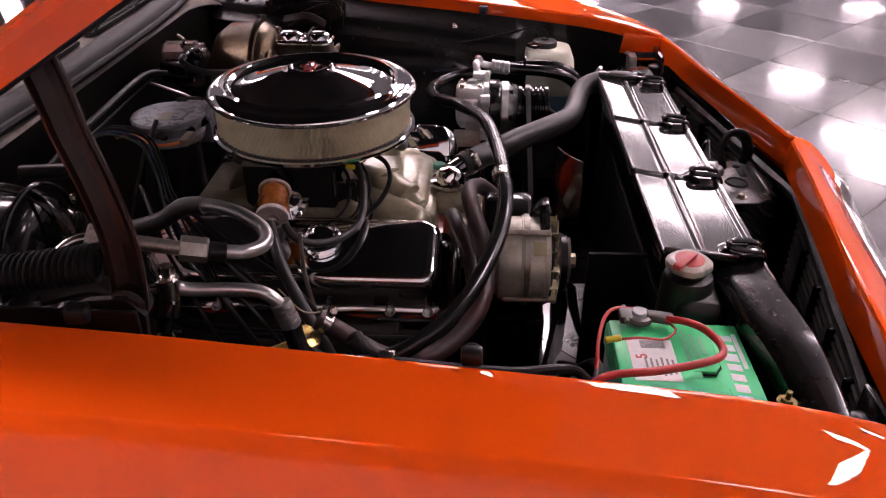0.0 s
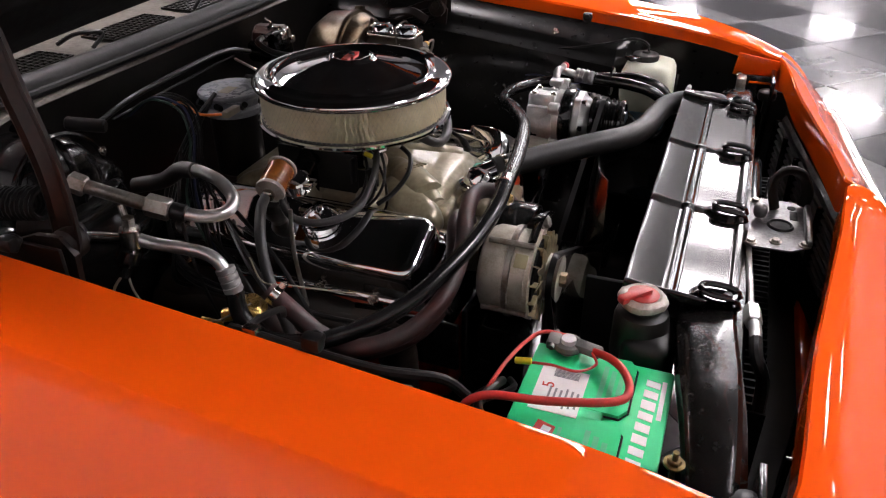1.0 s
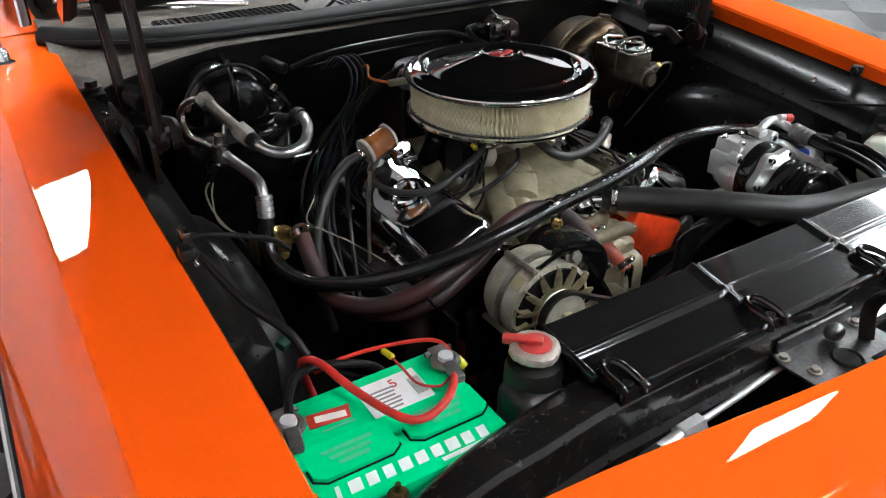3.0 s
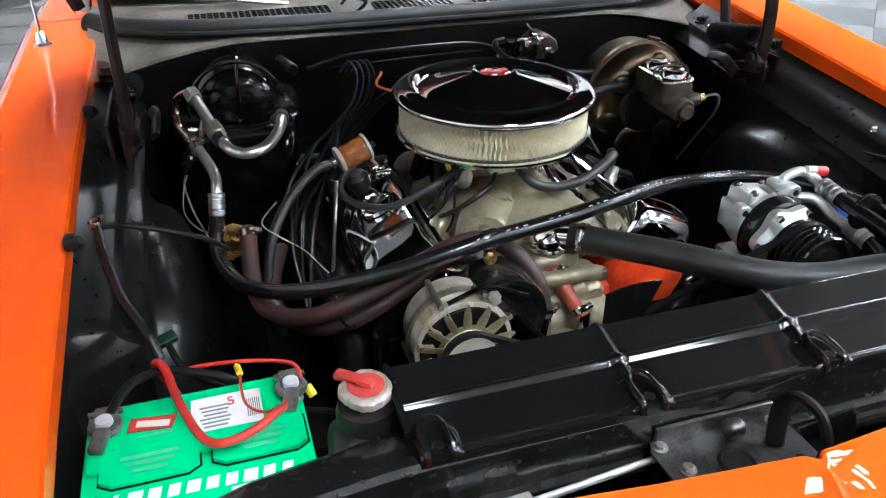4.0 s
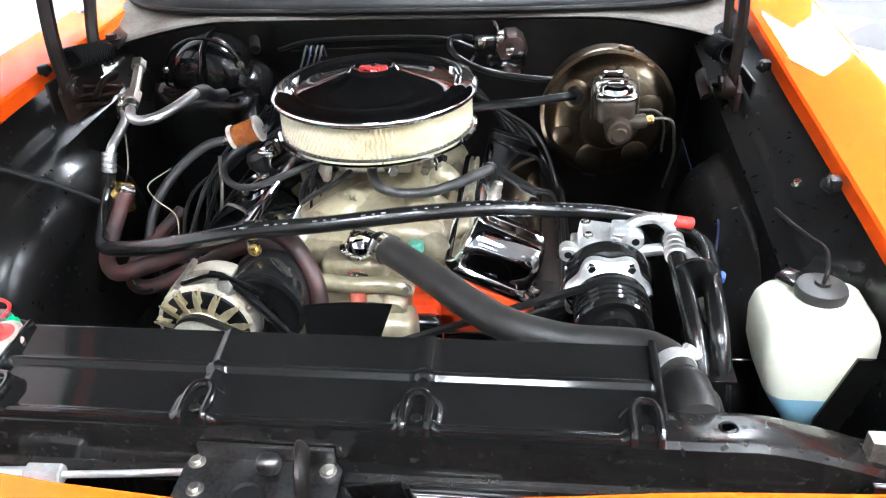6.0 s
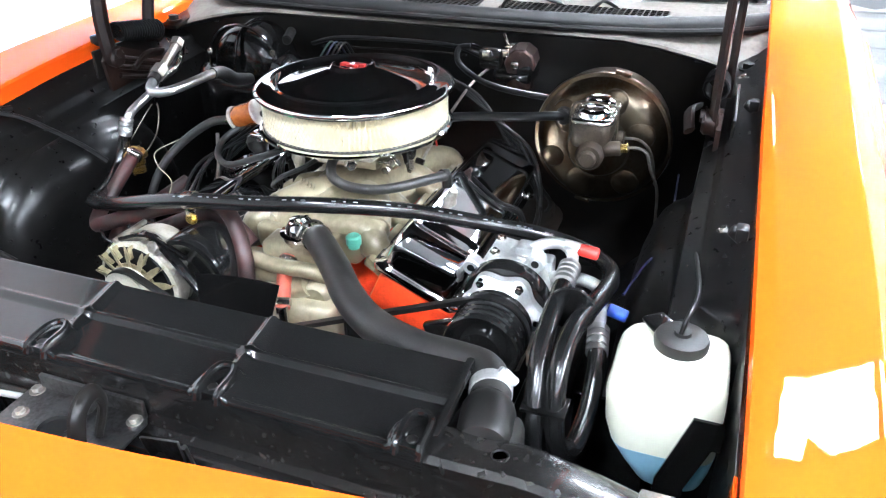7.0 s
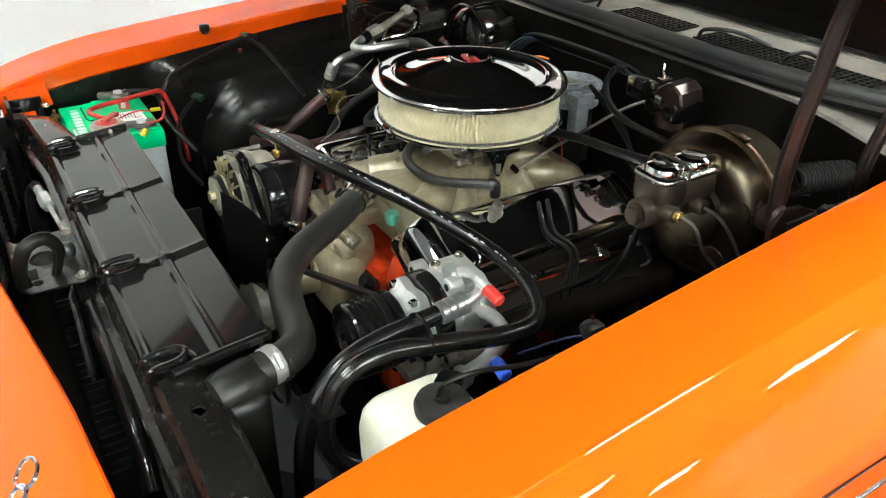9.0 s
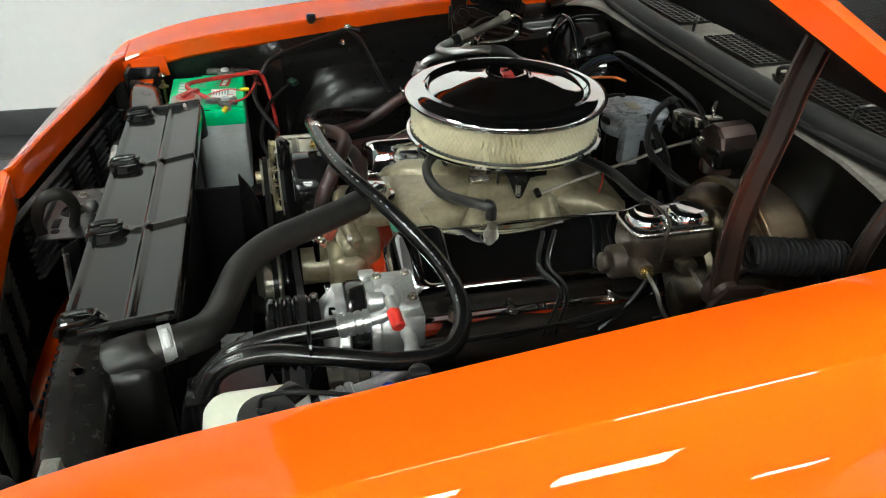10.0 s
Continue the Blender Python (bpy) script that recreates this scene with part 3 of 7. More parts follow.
for s in (-1, 1):
    lip = [[hood_point(u, s * (0.685 + 0.012 * u), 0.001), hood_point(u, s * (0.676 + 0.012 * u), -0.001), hood_point(u, s * (0.664 + 0.012 * u), 0.006)] for u in [0.02 + 0.12 * k for k in range(11)]]
    part("hood_lip", Shape().sheet(lip, 0.002), HOOD_BLACK, hood, "black folded edge under the hood")
inner = []
for u in [0.0, 0.02, 0.05, 0.09, 0.13, 0.15, 0.18, 0.20, 0.24, 0.30, 0.40, 0.44, 0.5, 0.6, 0.7, 0.74, 0.8, 0.9, 1.0, 1.1, 1.2]:
    row = []
    for t in [-0.97, -0.93, -0.86, -0.8, -0.6, -0.4, -0.3, -0.2, 0, 0.2, 0.3, 0.4, 0.6, 0.8, 0.86, 0.93, 0.97]:
        rib = 0.016 if (abs(t) > 0.85 or u < 0.10 or 0.40 < u < 0.52 or 0.72 < u < 0.82 or abs(t) < 0.06 or u > 1.08) else 0.0
        row.append(hood_point(u, (0.655 + 0.012 * u) * t, 0.026 + 0.020 * min(1.0, 0.45 + u / 0.4) * (1 - t * t) - rib + (0.004 if abs(t) > 0.9 else 0)))
    inner.append(row)
part("inner_panel", Shape().sheet(inner, 0.002), HOOD_BLACK, hood, "black ribbed inner panel of the hood")

# hinges
for s in (-1, 1):
    hg = thing("hinge_assembly", (-0.13, s * 0.62, 0.90), "rust-brown steel hood hinge with a coil spring, opened", "hinge", "hinges of the hood")
    front = [(-0.108, 1.252), (-0.094, 1.20), (-0.086, 1.15), (-0.073, 1.09), (-0.066, 1.03), (-0.070, 0.965), (-0.080, 0.94)]
    rear = [(-0.288, 1.150), (-0.262, 1.10), (-0.235, 1.04), (-0.222, 0.99), (-0.225, 0.955)]
    for nm, line, wd, yo in (("front_arm", front, 0.017, 0.615), ("rear_arm", rear, 0.013, 0.632)):
        pts = catmull([(x, s * yo, z) for x, z in line], 5)
        rows = []
        for k, q in enumerate(pts):
            d = (pts[min(k + 1, len(pts) - 1)] - pts[max(k - 1, 0)]).normalized()
            nrm = Vector((d.z, 0, -d.x))
            rows.append([q + nrm * wd + Vector((0, s * 0.006, 0)), q + nrm * wd * 0.9, q + nrm * wd * 0.25 - Vector((0, s * 0.008, 0)), q - nrm * wd * 0.25 - Vector((0, s * 0.008, 0)), q - nrm * wd * 0.9, q - nrm * wd + Vector((0, s * 0.006, 0))])
        part(nm, Shape().sheet(rows, 0.003), RUST, hg)
    part("pivot_bolt", Shape().bolt((-0.072, s * 0.602, 0.965), (0, -s, 0), 0.011, 0.008), RUST, hg)
    part("pivot_bolt", Shape().bolt((-0.225, s * 0.618, 0.962), (0, -s, 0), 0.009, 0.008), RUST, hg)
    part("boss", Shape().cyl((-0.074, s * 0.625, 0.955), (-0.074, s * 0.598, 0.955), 0.021, n=20, edge=0.005), RUST, hg)
    web = Shape().prism([(-0.052, 0.950), (-0.070, 0.972), (-0.110, 0.968), (-0.275, 0.900), (-0.280, 0.865), (-0.060, 0.865)], 0.008, Matrix(((1, 0, 0, 0), (0, 0, s, s * 0.622), (0, 1, 0, 0), (0, 0, 0, 1))))
    for k in range(3):
        web.tube([(-0.085, s * 0.618, 0.952 - 0.02 * k), (-0.170, s * 0.614, 0.922 - 0.018 * k), (-0.255, s * 0.618, 0.892 - 0.008 * k)], 0.006, 8)
    part("stamped_base", web, RUST, hg, "ribbed rust-brown hinge base")
    plate = Shape().box((-0.15, s * 0.648, 0.915), (0.20, 0.006, 0.11), bevel=0.002).box((-0.15, s * 0.632, 0.865), (0.18, 0.035, 0.006), bevel=0.002)
    part("base_plate", plate, DUSTY_BLACK, hg)
    spring = []
    for k in range(190):
        a = k * 0.55
        spring.append((-0.095 - 0.00068 * k, s * 0.612 + 0.019 * math.cos(a), 1.005 - 0.00012 * k + 0.019 * math.sin(a)))
    part("spring", Shape().tube(spring, 0.0032, 6, smooth=False), HOOD_BLACK, hg, "black coil spring")
    link = Shape().tube([(-0.09, s * 0.58, 0.93), (-0.13, s * 0.575, 0.95), (-0.19, s * 0.585, 0.94)], 0.012, 8, flat=0.5)
    part("link", link, RUST, hg)

# cowl
def cowl_dip(y):
    return 0.055 * max(0.0, (abs(y) - 0.40) / 0.28) ** 1.5


cowl_rows = []
for k, (x, z, f) in enumerate(((-0.358, 1.004, 1), (-0.362, 1.009, 1), (-0.375, 1.011, 0.9), (-0.40, 1.014, 0.7), (-0.43, 1.019, 0.4), (-0.45, 1.022, 0.2), (-0.50, 1.026, 0), (-0.56, 1.028, 0), (-0.62, 1.026, 0))):
    cowl_rows.append([(x - 0.06 * (abs(y) / 0.7) ** 3 * (1 - f), y, z - f * cowl_dip(y)) for y in [-0.70 + 0.07 * j for j in range(21)]])
cowl = part("cowl_panel", Shape().sheet(cowl_rows[::-1], 0.0025), COWL, car, "dusty grey cowl panel below the windshield")
seal_pts = [(-0.55, -0.70, 1.02), (-0.46, -0.61, 1.024), (-0.405, -0.47, 1.024), (-0.385, -0.25, 1.024), (-0.378, 0, 1.025), (-0.380, 0.25, 1.024), (-0.40, 0.47, 1.024), (-0.45, 0.61, 1.024), (-0.52, 0.69, 1.02)]
part("cowl_seal", Shape().tube([(x - 0.006, y, z) for x, y, z in seal_pts], 0.0215, 14, flat=0.75).tube([(x + 0.017, y, z - 0.006) for x, y, z in seal_pts], 0.007, 8), SEAL_RUBBER, cowl, "black rubber seal along the cowl")
for y0, y1 in ((-0.50, -0.20), (-0.10, 0.075), (0.13, 0.49)):
    gr = Shape()
    gr.box((-0.475, (y0 + y1) / 2, 1.0255), (0.075, y1 - y0, 0.003))
    grille = part("cowl_grille", gr, GRILLE_DARK, cowl, "black mesh air intake in the cowl")
    bars = Shape()
    n = int((y1 - y0) / 0.0125)
    for k in range(n + 1):
        bars.box((-0.475, y0 + (y1 - y0) * k / n, 1.029), (0.075, 0.003, 0.004))
    for k in range(6):
        bars.box((-0.5125 + 0.015 * k, (y0 + y1) / 2, 1.0292), (0.003, y1 - y0, 0.004))
    part("mesh", bars, DUSTY_BLACK, grille)
for y, x2 in ((-0.15, -0.02), (0.14, 0.12), (0.33, 0.05)):
    part("washer_tube", Shape().tube([(-0.44, y, 1.028), (-0.43, y + 0.02, 1.052), (-0.46, y + x2 * 0.6, 1.055), (-0.50, y + x2, 1.035)], 0.004, 8), RUBBER, cowl)
wind = [[(-0.60 - 0.30 * t - 0.06 * (y / 0.7) ** 2, y, 1.02 + 0.34 * t) for y in [-0.68 + 0.136 * j for j in range(11)]] for t in (0, 0.5, 1)]
part("windshield", Shape().sheet(wind, 0.005), GLASS, car, "curved windshield glass")
# unseen roof, dashboard and dark cabin box, added to block light behind the glass
roof = [[(x, y, z - 0.06 * (y / 0.66) ** 4) for y in [-0.66 + 0.11 * j for j in range(13)]] for x, z in ((-0.92, 1.345), (-1.00, 1.372), (-1.25, 1.395), (-1.70, 1.39), (-2.20, 1.33))]
part("roof", Shape().sheet(roof, 0.01), ORANGE, car, "orange roof, unseen, added to keep light off the windshield")
dash = Shape().box((-0.80, 0, 0.93), (0.30, 1.34, 0.14), bevel=0.04, segments=3)
part("dashboard", dash, HOOD_BLACK, car, "black dashboard, unseen, added to darken the windshield")
lining = Shape().box((-1.40, 0, 0.50), (1.60, 1.36, 0.02)).box((-2.20, 0, 0.90), (0.02, 1.36, 0.84)).box((-1.40, 0, 1.305), (1.00, 1.20, 0.012))
for s in (-1, 1):
    lining.box((-1.40, s * 0.675, 0.75), (1.60, 0.02, 0.50)).box((-1.55, s * 0.665, 1.15), (1.25, 0.012, 0.32))
for s in (-1, 1):
    zb = crease_z(-0.62, s)
    skin = [(0.690, zb + 0.002), (0.785, zb - 0.0036), (0.809, zb), (0.832, zb - 0.018), (0.882, zb - 0.088), (0.912, 0.79), (0.932, 0.58), (0.915, 0.34), (0.88, 0.30)]
    rows = [[(x, s * y, z) for y, z in skin] for x in (-0.628, -1.0, -1.4, -1.8, -2.2)]
    part("door", Shape().sheet(rows[::-1] if s > 0 else rows, 0.0025), ORANGE, car, "orange painted car door")
# made-up cabin sides and floor that keep the windshield dark
part("cabin_lining", lining, HOOD_BLACK, car, "black cabin box, unseen, added to darken the windshield")
part("windshield_moulding", Shape().tube([(-0.595 - 0.06 * (y / 0.7) ** 2, y, 1.018) for y in [-0.68 + 0.136 * j for j in range(11)]], 0.009, 8), CHROME, car, "chrome moulding round the windshield")
part("wiper_arm", Shape().tube([(-0.56, -0.28, 1.03), (-0.57, -0.45, 1.05), (-0.60, -0.64, 1.06)], 0.006, 8).tube([(-0.585, -0.35, 1.046), (-0.60, -0.5, 1.058), (-0.615, -0.66, 1.07)], 0.004, 6), WORN_CHROME, car)
for s in (-1, 1):
    part("pillar_moulding", Shape().tube([(-0.68, s * 0.715, 1.0), (-0.99, s * 0.69, 1.36)], 0.012, 10, smooth=False), CHROME, car, "chrome moulding up the windshield pillar")
    part("cowl_corner", Shape().box((-0.37, s * 0.665, 0.965), (0.10, 0.05, 0.010), turn=pose(0, 0, 0, 0, 8, 0).to_3x3(), bevel=0.003).bolt((-0.34, s * 0.66, 0.972), (0, 0, 1), 0.012, 0.012), DUSTY_BLACK, car, "black painted corner bracket")

# firewall and inner fenders
fw = []
for k, z in enumerate([0.35, 0.55, 0.70, 0.80, 0.90, 0.965, 0.995, 1.006]):
    fw.append([(-0.385 + (0.022 if k >= 7 else 0) + 0.012 * math.sin(7 * y) * (1 if k < 5 else 0.3), y, z - (cowl_dip(y) if k >= 6 else 0)) for y in [-0.70 + 0.07 * j for j in range(21)]])
part("firewall", Shape().sheet(fw, 0.003), DUSTY_BLACK, car, "black painted firewall")
for s in (-1, 1):
    rows = []
    for i in range(57):
        x = -0.385 + 1.12 * i / 56
        u = abs((x - 0.10) / 0.27)
        arch = (1 - u ** 3.0) ** 0.5 if u < 1 else 0.0
        zi, top = inner_z(x, s), 0.60 + 0.248 * arch
        prof = [(0.690, zi - 0.030), (0.674, zi - 0.048), (0.660, zi - 0.056), (0.643, zi - 0.067), (0.638, zi - 0.072), (0.634, zi - 0.082), (0.628, zi - 0.089), (0.612, zi - 0.099), (0.607, zi - 0.103)]
        dome = [(0.603, min(zi - 0.110, top + 0.012)), (0.594, top), (0.577, top - 0.008), (0.561, top - 0.024), (0.548, top - 0.050), (0.538, top - 0.085), (0.531, top - 0.13), (0.527, top - 0.17)]
        prof += [(0.605 - (0.605 - y) * (0.25 + 0.75 * arch), z) for y, z in dome] + [(0.515, 0.52), (0.455, 0.455), (0.425, 0.42)]
        flat = max(0.0, min(1.0, (x - 0.375) / 0.05))
        prof = [(y + flat * max(0.0, 0.690 - y), z) if k > 0 else (y, z) for k, (y, z) in enumerate(prof)]
        rows.append([(x, s * y, z) for y, z in prof])
    part("inner_fender", Shape().sheet(rows if s < 0 else rows[::-1], 0.003), INNER_BLACK, car, "glossy black painted inner fender bulging over the wheel")
    part("side_shelf", Shape().box((0.545, s * 0.585, 0.594), (0.37, 0.24, 0.008), bevel=0.002).box((0.372, s * 0.60, 0.65), (0.008, 0.20, 0.12), bevel=0.002), SATIN_BLACK, car, "black shelf beside the radiator")
    part("frame_rail", Shape().box((0.15, s * 0.40, 0.40), (1.3, 0.09, 0.12), bevel=0.015), DUSTY_BLACK, car)
    wh = part("wheel", Shape().lathe((0.12, s * 0.68, 0.33), (0, s, 0), [(0.18, -0.11), (0.30, -0.11), (0.325, -0.09), (0.33, 0), (0.325, 0.09), (0.30, 0.11), (0.18, 0.11)], 40), TYRE, car, "black front tyre")
    part("rim", Shape().lathe((0.12, s * 0.68, 0.33), (0, s, 0), [(0.02, 0.06), (0.07, 0.07), (0.16, 0.05), (0.185, 0.10), (0.19, 0.11), (0.19, -0.1), (0.02, -0.05)], 40), WORN_CHROME, wh)
# two made-up plates that keep the lit floor from showing through the bay
part("splash_pan", Shape().box((0.545, -0.445, 0.425), (0.36, 0.50, 0.005), bevel=0.002).box((0.375, -0.52, 0.51), (0.005, 0.30, 0.17), bevel=0.002), HOOD_BLACK, car, "black plate added under the battery corner, hiding the floor")
part("splash_pan", Shape().box((0.53, 0.52, 0.425), (0.40, 0.34, 0.005), bevel=0.002), HOOD_BLACK, car, "black plate added under the washer bottle, hiding the floor")
# plain dark boxes under the engine; the second is added to hide the floor
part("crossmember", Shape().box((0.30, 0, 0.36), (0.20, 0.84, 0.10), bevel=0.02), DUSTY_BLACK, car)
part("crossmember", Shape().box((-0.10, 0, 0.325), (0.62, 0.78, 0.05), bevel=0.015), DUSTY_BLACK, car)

# radiator support: pressed black bar across the nose
def bar_front(y):
    """The front lip of the support: straight along the cover, swept forward on the passenger side."""
    return float(np.interp(y, [-0.70, -0.57, -0.45, -0.36, 0.45, 0.63, 0.70], [0.716, 0.712, 0.705, 0.695, 0.690, 0.686, 0.686]))


def bar_rear(y):
    return float(np.interp(y, [-0.70, -0.613, -0.546, -0.457, -0.353], [0.682, 0.671, 0.660, 0.644, 0.629]))


def bar_drop(y):
    return 0.05 * max(0.0, (abs(y) - 0.50) / 0.18) ** 1.4


bar = []
for y in [-0.70 + 0.025 * k for k in range(57)]:
    d, xf, xr = bar_drop(y), bar_front(y), bar_rear(y)
    w = 0.0012 * math.sin(23 * y) + 0.0008 * math.sin(61 * y + 1)
    bar.append([(xr - 0.001, y, 0.816 - d), (xr, y, 0.840 - d), (xr + 0.005, y, 0.846 - d), (xr + 0.014, y, 0.8515 - d + w), (xf - 0.022, y, 0.8535 - d + w), (xf - 0.012, y, 0.855 - d), (xf - 0.004, y, 0.855 - d), (xf, y, 0.851 - d), (xf + 0.002 + w, y, 0.835 - d), (xf + 0.003 - w, y, 0.812 - d), (xf + 0.006, y, 0.800 - d), (xf + 0.016, y, 0.797 - d), (xf + 0.017, y, 0.788 - d)])
support = part("radiator_support", Shape().sheet(bar, 0.003), SUPPORT_BLACK, car, "pressed black radiator support bar with punched holes")
for x, y in ((0.673, -0.456), (0.662, 0.478), (0.662, 0.60)):
    part("punched_hole", Shape().lathe((x, y, 0.8515 - bar_drop(y)), (0, 0, 1), [(0.0, 0.003), (0.007, 0.003), (0.0085, 0.0045), (0.010, 0.003)], 16), HOOD_BLACK, support)
# made-up plates that shut out the lit floor ahead of the support
part("lower_baffle", Shape().box((0.775, 0, 0.505), (0.16, 1.42, 0.006), bevel=0.002).box((0.785, 0.655, 0.66), (0.12, 0.010, 0.32), bevel=0.003).box((0.785, -0.655, 0.66), (0.12, 0.010, 0.32), bevel=0.003), DUSTY_BLACK, support, "black plates added below the latch, hiding the floor")
for s in (-1, 1):
    # dark fillers added over the bright gaps at both front corners
    part("corner_panel", Shape().box((0.732, s * 0.655, 0.70), (0.008, 0.13, 0.32), bevel=0.002).box((0.700, s * 0.668, 0.72), (0.07, 0.008, 0.26), bevel=0.002), SATIN_BLACK, support)
for y in (-0.62, 0.62):
    part("rubber_stop", Shape().lathe((0.725, y, 0.80), (0, 0, 1), [(0.006, -0.02), (0.006, 0.01), (0.019, 0.012), (0.021, 0.02), (0.019, 0.03), (0.012, 0.033), (0, 0.034)], 18), RUBBER, support, "black rubber hood stop")
part("stop_bracket", Shape().box((0.665, 0.63, 0.83), (0.02, 0.035, 0.05), bevel=0.003), DULL_STEEL, support)
part("lower_face", Shape().box((0.700, 0, 0.55), (0.012, 1.16, 0.02), bevel=0.003).box((0.700, -0.56, 0.66), (0.012, 0.14, 0.28), bevel=0.003).box((0.700, 0.55, 0.66), (0.012, 0.14, 0.28), bevel=0.003), SATIN_BLACK, support)

# ---------------------------------------------------------------- radiator and its cover
radiator = thing("radiator", (0.60, 0.03, 0.42), "black crossflow radiator with side tanks", "radiator")
part("core", Shape().box((0.605, 0.03, 0.64), (0.05, 0.76, 0.40)), HOOD_BLACK, radiator)
fin_mesh = Shape().box((0, 0, 0), (0.058, 0.003, 0.40)).mesh("fin", HOOD_BLACK)
for k in range(60):
    piece("fin", fin_mesh, radiator, (0.605, -0.345 + 0.0125 * k, 0.64))
part("fan_shroud", Shape().box((0.534, -0.165, 0.58), (0.108, 0.010, 0.36), bevel=0.003).box((0.575, -0.02, 0.575), (0.008, 0.62, 0.36), bevel=0.003), HOOD_BLACK, radiator, "black fan shroud")
part("side_tank", Shape().box((0.598, -0.375, 0.635), (0.066, 0.080, 0.40), bevel=0.02, segments=3).lathe((0.585, -0.368, 0.79), (0, 0, 1), [(0.036, 0), (0.035, 0.055), (0.032, 0.064), (0.022, 0.068), (0.022, 0.074), (0.024, 0.075), (0.024, 0.077)], 28), RADIATOR_BLACK, radiator)
part("side_tank", Shape().box((0.612, 0.447, 0.648), (0.065, 0.08, 0.40), bevel=0.02, segments=3), RADIATOR_BLACK, radiator)
part("inlet_neck", Shape().lathe((0.640, 0.452, 0.838), (-1, -0.16, 0.10), [(0.016, 0), (0.026, 0.004), (0.0295, 0.014), (0.0300, 0.048), (0.0275, 0.056), (0.0235, 0.062), (0.0215, 0.070), (0.0215, 0.095)], 32), RADIATOR_BLACK, radiator, "black stub where the hose joins the radiator")
rim = []
for r, z, wave in ((0.001, 0.864, 0), (0.027, 0.864, 0), (0.0295, 0.866, 1), (0.0305, 0.870, 1), (0.0295, 0.8745, 1), (0.0265, 0.877, 0.6), (0.023, 0.878, 0), (0.0215, 0.8775, 0), (0.001, 0.8775, 0)):
    ring = []
    for k in range(96):
        a = 2 * math.pi * k / 96
        q = r + wave * (0.0013 * math.cos(4 * a + 0.6) + 0.0005 * math.cos(16 * a))
        ring.append((0.583 + q * math.cos(a), -0.367 + q * math.sin(a), z))
    rim.append(ring)
cap = Shape().rings(rim)
rad_cap = part("radiator_cap", cap, CAP_METAL, radiator, "round metal radiator cap")
part("cap_disc", Shape().lathe((0.583, -0.367, 0.8772), (0, 0, 1), [(0.0200, 0), (0.0200, 0.0010), (0.0185, 0.0014), (0, 0.0014)], 28), FADED_RED, rad_cap, "red and white worn warning disc")
part("lever", Shape().box((0.574, -0.378, 0.8835), (0.046, 0.013, 0.005), turn=pose(0, 0, 0, 0, 0, 50).to_3x3(), bevel=0.002).box((0.583, -0.367, 0.881), (0.018, 0.013, 0.006), turn=pose(0, 0, 0, 0, 0, 50).to_3x3(), bevel=0.002).box((0.562, -0.392, 0.881), (0.012, 0.013, 0.009), turn=pose(0, 0, 0, 0, 0, 50).to_3x3(), bevel=0.003), FADED_RED, rad_cap, "red pressure-release lever")

cover = thing("radiator_cover", (0.62, 0.035, 0.85), "glossy black pressed radiator cover panel bolted over the radiator", "radiator cover")
PX0, PX1, PY0, PY1 = 0.553, 0.694, -0.338, 0.408


def cover_z(x):
    return 0.872 - 0.18 * (min(x, 0.612) - 0.555) - 0.03 * max(0.0, x - 0.612)


def cover_height(x, y):
    """Pressed panel: low fields between raised ribs."""
    h = 0.0
    h += 0.0065 * math.exp(-((x - 0.612) / 0.0055) ** 4)
    for ry in (-0.078, 0.160):
        cut = max(0.0, min(1.0, (0.645 - x) / 0.02))
        h += 0.0055 * math.exp(-((y - ry) / 0.007) ** 4) * cut
    h += 0.004 * max(0.0, min(1.0, (x - 0.683) / 0.004))
    for ky in (-0.318, -0.078, 0.160, 0.393):
        d = math.hypot((x - 0.672) / 0.030, (y - ky) / 0.024)
        h += 0.007 * max(0.0, min(1.0, (1.15 - d) / 0.25))
    return min(h, 0.009)


xs = [PX0 + (PX1 - PX0) * k / 56 for k in range(57)]
ys = [PY0 + (PY1 - PY0) * k / 170 for k in range(171)]
rows = [[(PX0 - 0.001, y, cover_z(PX0) - 0.03) for y in ys], [(PX0, y, cover_z(PX0) - 0.002) for y in ys]]
rows += [[(x, y, cover_z(x) + cover_height(x, y)) for y in ys] for x in xs[1:]]
rows += [[(PX1 + 0.002, y, cover_z(PX1) - 0.002) for y in ys], [(PX1 + 0.002, y, cover_z(PX1) - 0.016) for y in ys]]
part("panel", Shape().sheet(rows, 0.0016), GLOSS_BLACK, cover, sharp=60)
part("end_flange", Shape().box((0.612, PY1 + 0.004, 0.869), (0.118, 0.010, 0.012), turn=pose(0, 0, 0, 0, 5.7, 0).to_3x3(), bevel=0.003), GLOSS_BLACK, cover)
part("end_flange", Shape().box((0.606, PY0 - 0.002, 0.869), (0.105, 0.008, 0.012), turn=pose(0, 0, 0, 0, 5.7, 0).to_3x3(), bevel=0.003), GLOSS_BLACK, cover)
for ky in (-0.318, -0.078, 0.160, 0.393):
    z = cover_z(0.668) + 0.008
    clip = Shape().tube([(0.698, ky - 0.013, z - 0.010), (0.690, ky - 0.013, z + 0.002), (0.664, ky - 0.013, z + 0.005), (0.652, ky - 0.008, z + 0.006), (0.649, ky, z + 0.006), (0.652, ky + 0.008, z + 0.006), (0.664, ky + 0.013, z + 0.005), (0.690, ky + 0.013, z + 0.002), (0.698, ky + 0.013, z - 0.010)], 0.0042, 8)
    part("clip", clip, GLOSS_BLACK, cover, "black pressed retaining clip")
    part("clip_bolt", Shape().bolt((0.683, ky + 0.001, z - 0.003), (0, 0, 1), 0.0065, 0.005), DUSTY_BLACK, cover)

